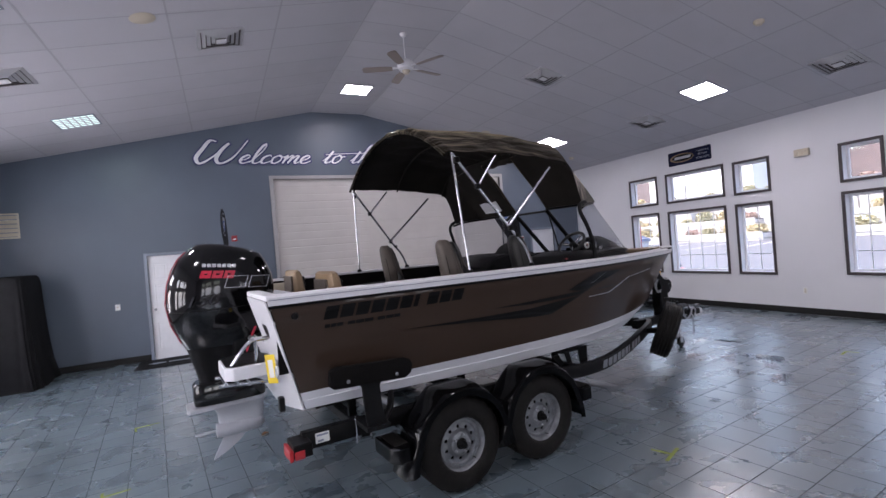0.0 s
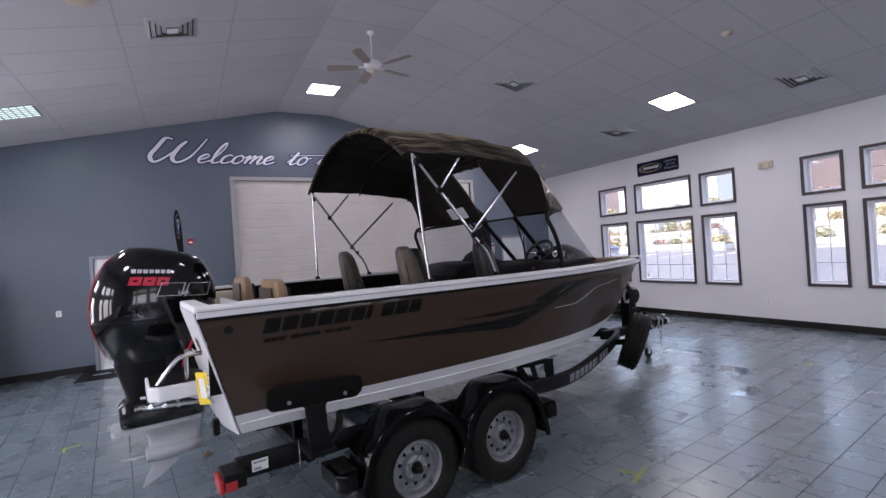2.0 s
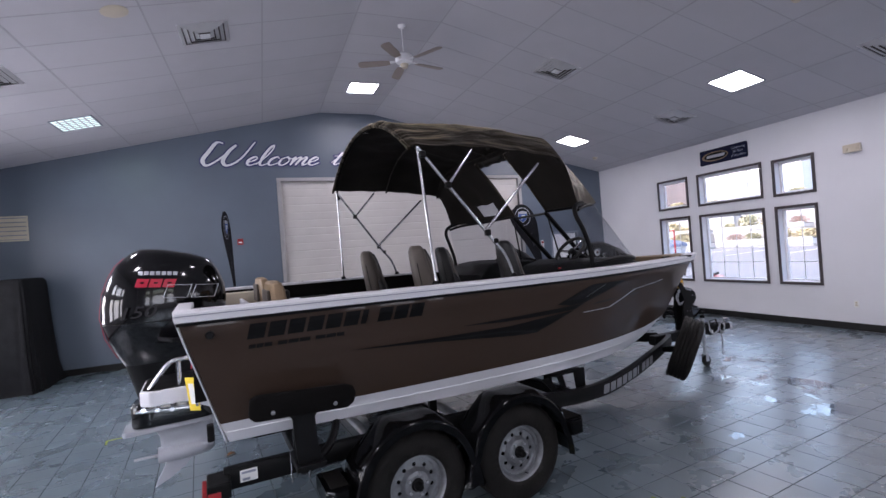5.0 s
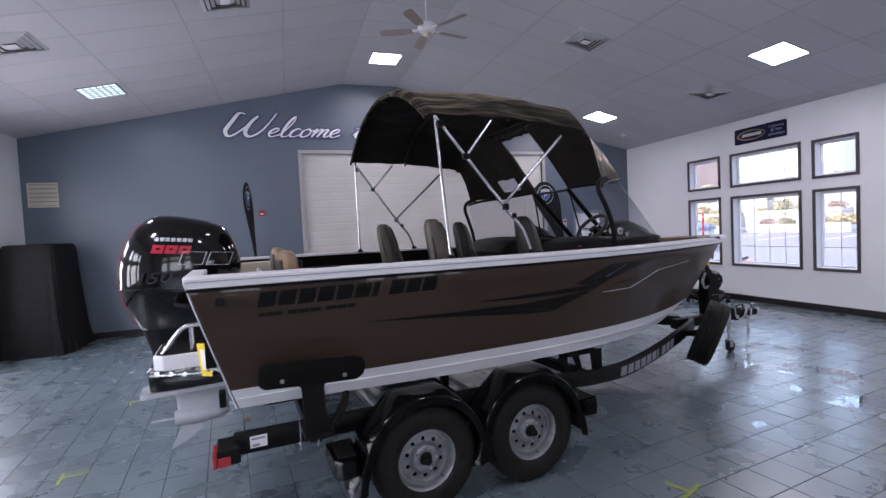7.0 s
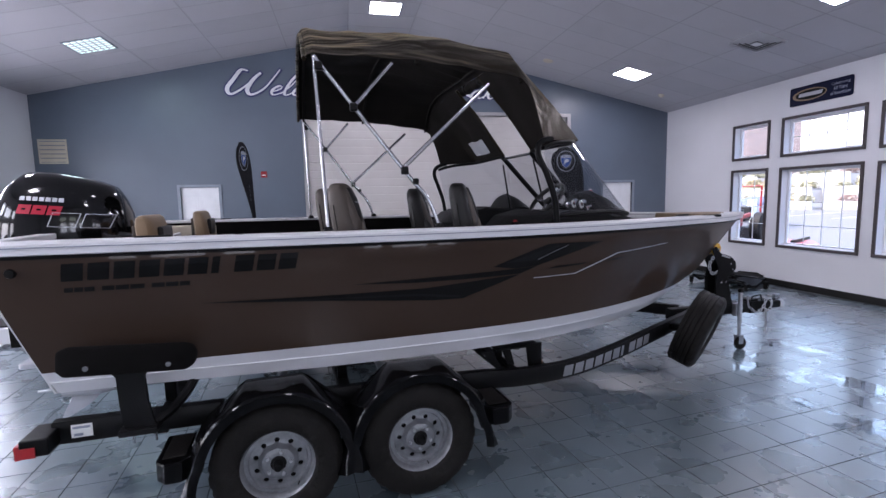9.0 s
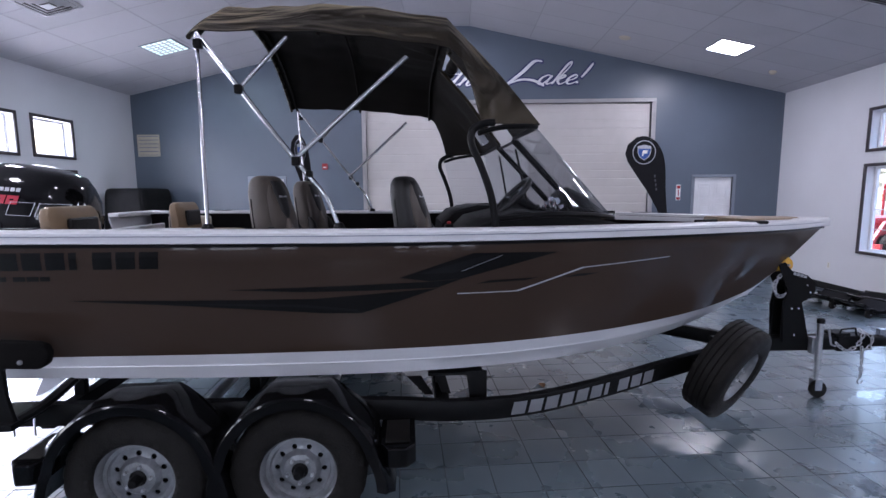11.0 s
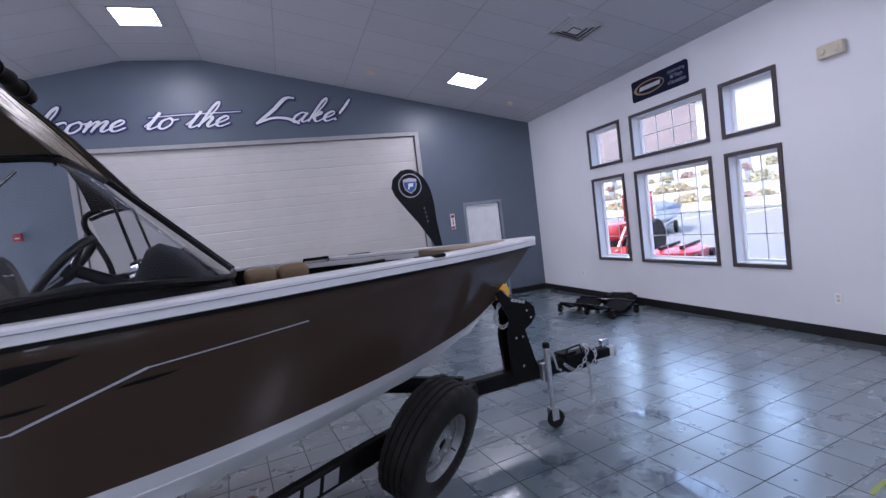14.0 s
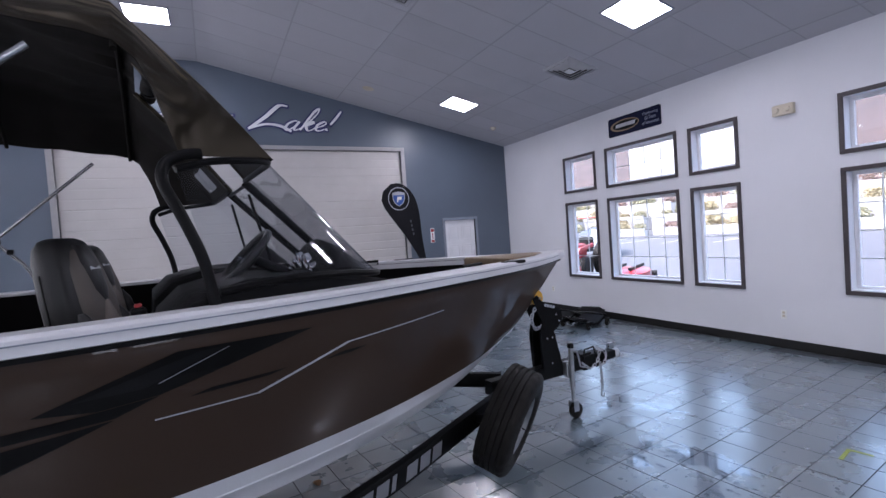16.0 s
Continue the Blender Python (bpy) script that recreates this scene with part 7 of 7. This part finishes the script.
rnd = random.Random(5)
for k in range(4):
    x0, z0 = 32.0 + 1.5 * k, 0.30 + 0.95 * k
    y = 5.0 + (1.3 if k % 2 else 0.0)
    n = 0
    while y < 46:
        w = 3.6
        pl_ = thing("terrace_planter", "weathered concrete terrace planter with shrubs", "planter", "terrace planters", pose(x0 + (0.5 if n % 2 else 0), y, z0))
        b2 = bmesh.new()
        rows = []
        for yy in (0.0, w - 0.3):
            rows.append([(-0.10, yy, 0.0), (-0.25, yy, 0.72), (-0.15, yy, 0.72), (-0.10, yy, 0.60), (1.25, yy, 0.60), (1.25, yy, -1.0), (0.0, yy, -1.0)])
        part("trough", skin(rows, b2, True), M_CONCRETE, pl_)
        part("soil", boxes(((-0.08, 0.05, 0.58), (1.2, w - 0.35, 0.63), 0)), M_HILL, pl_)
        for q in range(2):
            kind, mtl = rnd.choice((("green", M_SHRUB), ("green", M_SHRUB), ("gold", M_SHRUBGOLD), ("red", M_SHRUBRED)))
            s = rnd.uniform(0.7, 1.25)
            ob = new("shrub", shrub_mesh(kind, mtl))
            ob.parent = pl_
            ob.matrix_basis = pose(0.35 + rnd.random() * 0.3, 0.7 + q * 1.8 + rnd.uniform(-0.3, 0.3), 0.62, 0, 0, rnd.random() * 360) @ Matrix.Diagonal((s, s, s * rnd.uniform(0.6, 0.95), 1))
        y += w
        n += 1

house = thing("house", "white-sided house on the hill above the terraces", "house", "", pose(41.0, 34.2, 3.4))
part("wall", boxes(((0, -9, -2), (9, 1.5, 6.5), 0.02)), M_SIDING, house)
part("roof", prism([(-0.6, 6.5), (9.6, 6.5), (4.5, 9.2)], 11.5, pose(0, 2.0, 0, 90, 0, 0)), M_HILL, house)
for y in (-7.5, -5.0, -2.2, 0.0):
    for z in (0.8, 3.8):
        wn_ = part("window", boxes(((-0.05, y - 0.5, z), (-0.002, y + 0.5, z + 1.5), 0.01)), M_WHITE, house)
        part("pane", boxes(((-0.06, y - 0.42, z + 0.08), (-0.051, y + 0.42, z + 1.42), 0)), M_CONCRETE, wn_)

# red utility tractor and a towed deck, parked outside
tractor = thing("red_tractor", "red compact tractor with black wheels and a roll bar", "tractor", "", pose(14.6, 14.6, -0.07, 0, 0, 205))
part("hood", boxes(((0.25, -0.36, 0.62), (1.35, 0.36, 1.12), 0.10)), M_RED, tractor, smooth=True)
part("chassis", boxes(((-0.7, -0.30, 0.40), (1.30, 0.30, 0.62), 0.04)), M_BLACK, tractor)
part("seat", boxes(((-0.55, -0.26, 0.80), (-0.10, 0.26, 0.92), 0.05), ((-0.62, -0.26, 0.88), (-0.50, 0.26, 1.30), 0.05)), M_VINYL, tractor)
part("roll_bar", tube(bmesh.new(), [(-0.75, -0.46, 0.6), (-0.75, -0.46, 1.95), (-0.75, 0.46, 1.95), (-0.75, 0.46, 0.6)], 0.035, 8), M_RED, tractor)
part("loader_arm", rectbar([(0.2, -0.5, 1.05), (1.3, -0.5, 0.95), (1.95, -0.5, 0.35)], 0.08, 0.12), M_RED, tractor)
part("loader_arm", rectbar([(0.2, 0.5, 1.05), (1.3, 0.5, 0.95), (1.95, 0.5, 0.35)], 0.08, 0.12), M_RED, tractor)
part("bucket", prism([(1.85, 0.08), (2.35, 0.05), (2.40, 0.12), (1.98, 0.20), (1.95, 0.50), (1.85, 0.50)], 1.5, pose(0, 0.75, 0, 90, 0, 0)), M_RED, tractor)
for sgn in (-1, 1):
    for x, r, w in ((-0.45, 0.55, 0.16), (1.05, 0.36, 0.12)):
        wh = part("wheel", lathe([(r * 0.5, -w), (r * 0.9, -w), (r, -w * 0.7), (r, w * 0.7), (r * 0.9, w), (r * 0.5, w)], 28, "Y", pose(x, sgn * 0.58, r)), M_RUBBER, tractor, smooth=True)
        part("rim", lathe([(0.0, -w * 0.5), (r * 0.52, -w * 0.5), (r * 0.52, w * 0.5), (0.0, w * 0.5)], 20, "Y", pose(x, sgn * 0.58, r)), M_PAPER, wh)
deck = thing("mower_deck", "low red mower deck with a black frame", "mower", "", pose(14.3, 12.4, -0.10, 0, 0, 28))
part("deck_shell", skin(superloft([(0.10, -0.8, 0.8, 0.62), (0.30, -0.8, 0.8, 0.62), (0.38, -0.65, 0.65, 0.5)], 28, 4), None, True), M_RED, deck, smooth=True)
part("frame_bar", boxes(((-0.7, -0.3, 0.39), (0.9, -0.22, 0.47), 0.01), ((-0.7, 0.22, 0.39), (0.9, 0.3, 0.47), 0.01)), M_BLACK, deck)
for x, y in ((0.7, 0.62), (0.7, -0.62), (-0.7, 0.62), (-0.7, -0.62)):
    part("caster", lathe([(0.0, -0.05), (0.13, -0.05), (0.13, 0.05), (0.0, 0.05)], 18, "Y", pose(x, y, 0.13)), M_RUBBER, deck)

yacht = thing("covered_boat", "parked white boat under a blue cover with an outboard", "boat", "", pose(20.5, 19.6, 0.10, 0, 0, 40) @ Matrix.Scale(0.8, 4))
part("hull", skin(superloft([(0.5, -2.0, 1.8, 0.35), (0.8, -2.2, 2.4, 0.95), (1.3, -2.2, 2.8, 1.15)], 32, 2.4), None, True), M_HULLWHITE, yacht, smooth=True)
part("cover", skin(superloft([(1.28, -2.25, 2.85, 1.20), (1.45, -2.1, 2.6, 1.10), (1.62, -1.2, 1.2, 0.7), (1.72, -0.6, 0.7, 0.3)], 32, 2.4), None, True), M_BLUETARP, yacht, smooth=True)
part("engine", skin(superloft([(0.4, -2.75, -2.45, 0.12), (1.2, -2.85, -2.35, 0.22), (1.6, -2.8, -2.4, 0.2)], 20, 2.6), None, True), M_PAPER, yacht, smooth=True)
part("trailer_frame", boxes(((-2.0, -0.6, 0.38), (2.6, -0.5, 0.5), 0.01), ((-2.0, 0.5, 0.38), (2.6, 0.6, 0.5), 0.01), ((-1.3, -0.9, 0.30), (-1.1, 0.9, 0.42), 0.01)), M_STEEL, yacht)
for sgn in (-1, 1):
    part("wheel", lathe([(0.0, -0.09), (0.3, -0.09), (0.33, -0.05), (0.33, 0.05), (0.3, 0.09), (0.0, 0.09)], 24, "Y", pose(-1.2, sgn * 0.95, 0.33)), M_RUBBER, yacht)
for y in (14.5, 17.5, 20.5, 23.5, 26.5):
    b2 = skin([[(x, y, lot(x) + 0.012), (x, y + 0.1, lot(x) + 0.012)] for x in (26.0, 28.0, 30.5)], None, False, 0.004)
    tagged(part("parking_line", b2, M_PAPER), "white painted parking line on asphalt", "road marking", "parking lines", "structure")

# ---- tiled floor, last: grout bed, then single tiles ----
floor = part("floor", boxes(((X0 - 0.01, Y0 - 0.01, -0.10), (X1 + 0.01, Y1 + 0.01, -0.004), 0)), M_GROUT)
tagged(floor, "slate blue-grey ceramic tile floor with dark joints", "floor", kind="structure")
TILE, TURN_ = 0.275, radians(6.5)


def tile_mesh(name):
    b2 = bmesh.new()
    h, r = TILE / 2 - 0.0016, 0.002
    lo = [b2.verts.new((x * h, y * h, -0.010)) for x, y in ((-1, -1), (1, -1), (1, 1), (-1, 1))]
    md = [b2.verts.new((x * h, y * h, -r)) for x, y in ((-1, -1), (1, -1), (1, 1), (-1, 1))]
    hi = [b2.verts.new((x * (h - r), y * (h - r), 0.0)) for x, y in ((-1, -1), (1, -1), (1, 1), (-1, 1))]
    for a, b in ((lo, md), (md, hi)):
        for k in range(4):
            b2.faces.new((a[k], a[(k + 1) % 4], b[(k + 1) % 4], b[k])).material_index = 1
    b2.faces.new(hi)
    me = bpy.data.meshes.new(name)
    b2.to_mesh(me)
    b2.free()
    me.materials.append(M_TILE_EACH)
    me.materials.append(M_GROUT)
    return me


single = tile_mesh("tile")
rnd = random.Random(11)
verts, faces, singles = [], [], 0
c, s = math.cos(TURN_), math.sin(TURN_)
cells = []
for i in range(-50, 70):
    for j in range(-60, 70):
        u, v = (i + 0.5) * TILE, (j + 0.5) * TILE
        x, y = 4.307 + u * c - v * s, 3.825 + u * s + v * c
        if X0 + 0.10 < x < X1 - 0.10 and Y0 + 0.10 < y < Y1 - 0.10:
            cells.append((abs(x - 5.9) + abs(y - 3.9), x, y))
cells.sort()
h = TILE / 2 - 0.0016
for k, (_, x, y) in enumerate(cells):
    tilt = (rnd.gauss(0, 0.04), rnd.gauss(0, 0.04))
    if k < 300:
        ob = new("tile", single)
        ob.parent = floor
        ob.matrix_basis = pose(x, y, rnd.uniform(-0.0006, 0.0002), tilt[0], tilt[1], 6.5)
    else:
        n = len(verts)
        m = pose(x, y, rnd.uniform(-0.0006, 0.0002), tilt[0], tilt[1], 6.5)
        for q, z in ((h, -0.010), (h, -0.002), (h - 0.002, 0.0)):
            verts += [tuple(m @ Vector((a * q, b * q, z))) for a, b in ((-1, -1), (1, -1), (1, 1), (-1, 1))]
        for a in (0, 4):
            faces += [(n + a + e, n + a + (e + 1) % 4, n + a + 4 + (e + 1) % 4, n + a + 4 + e) for e in range(4)]
        faces.append((n + 8, n + 9, n + 10, n + 11))
me = bpy.data.meshes.new("floor_tiles")
me.from_pydata(verts, [], faces)
me.materials.append(M_TILE)
me.materials.append(M_GROUT)
me.polygons.foreach_set("material_index", ([1] * 8 + [0]) * (len(faces) // 9))
field = new("floor_tiles", me)
field.parent = floor
field["kind"] = "stuff"
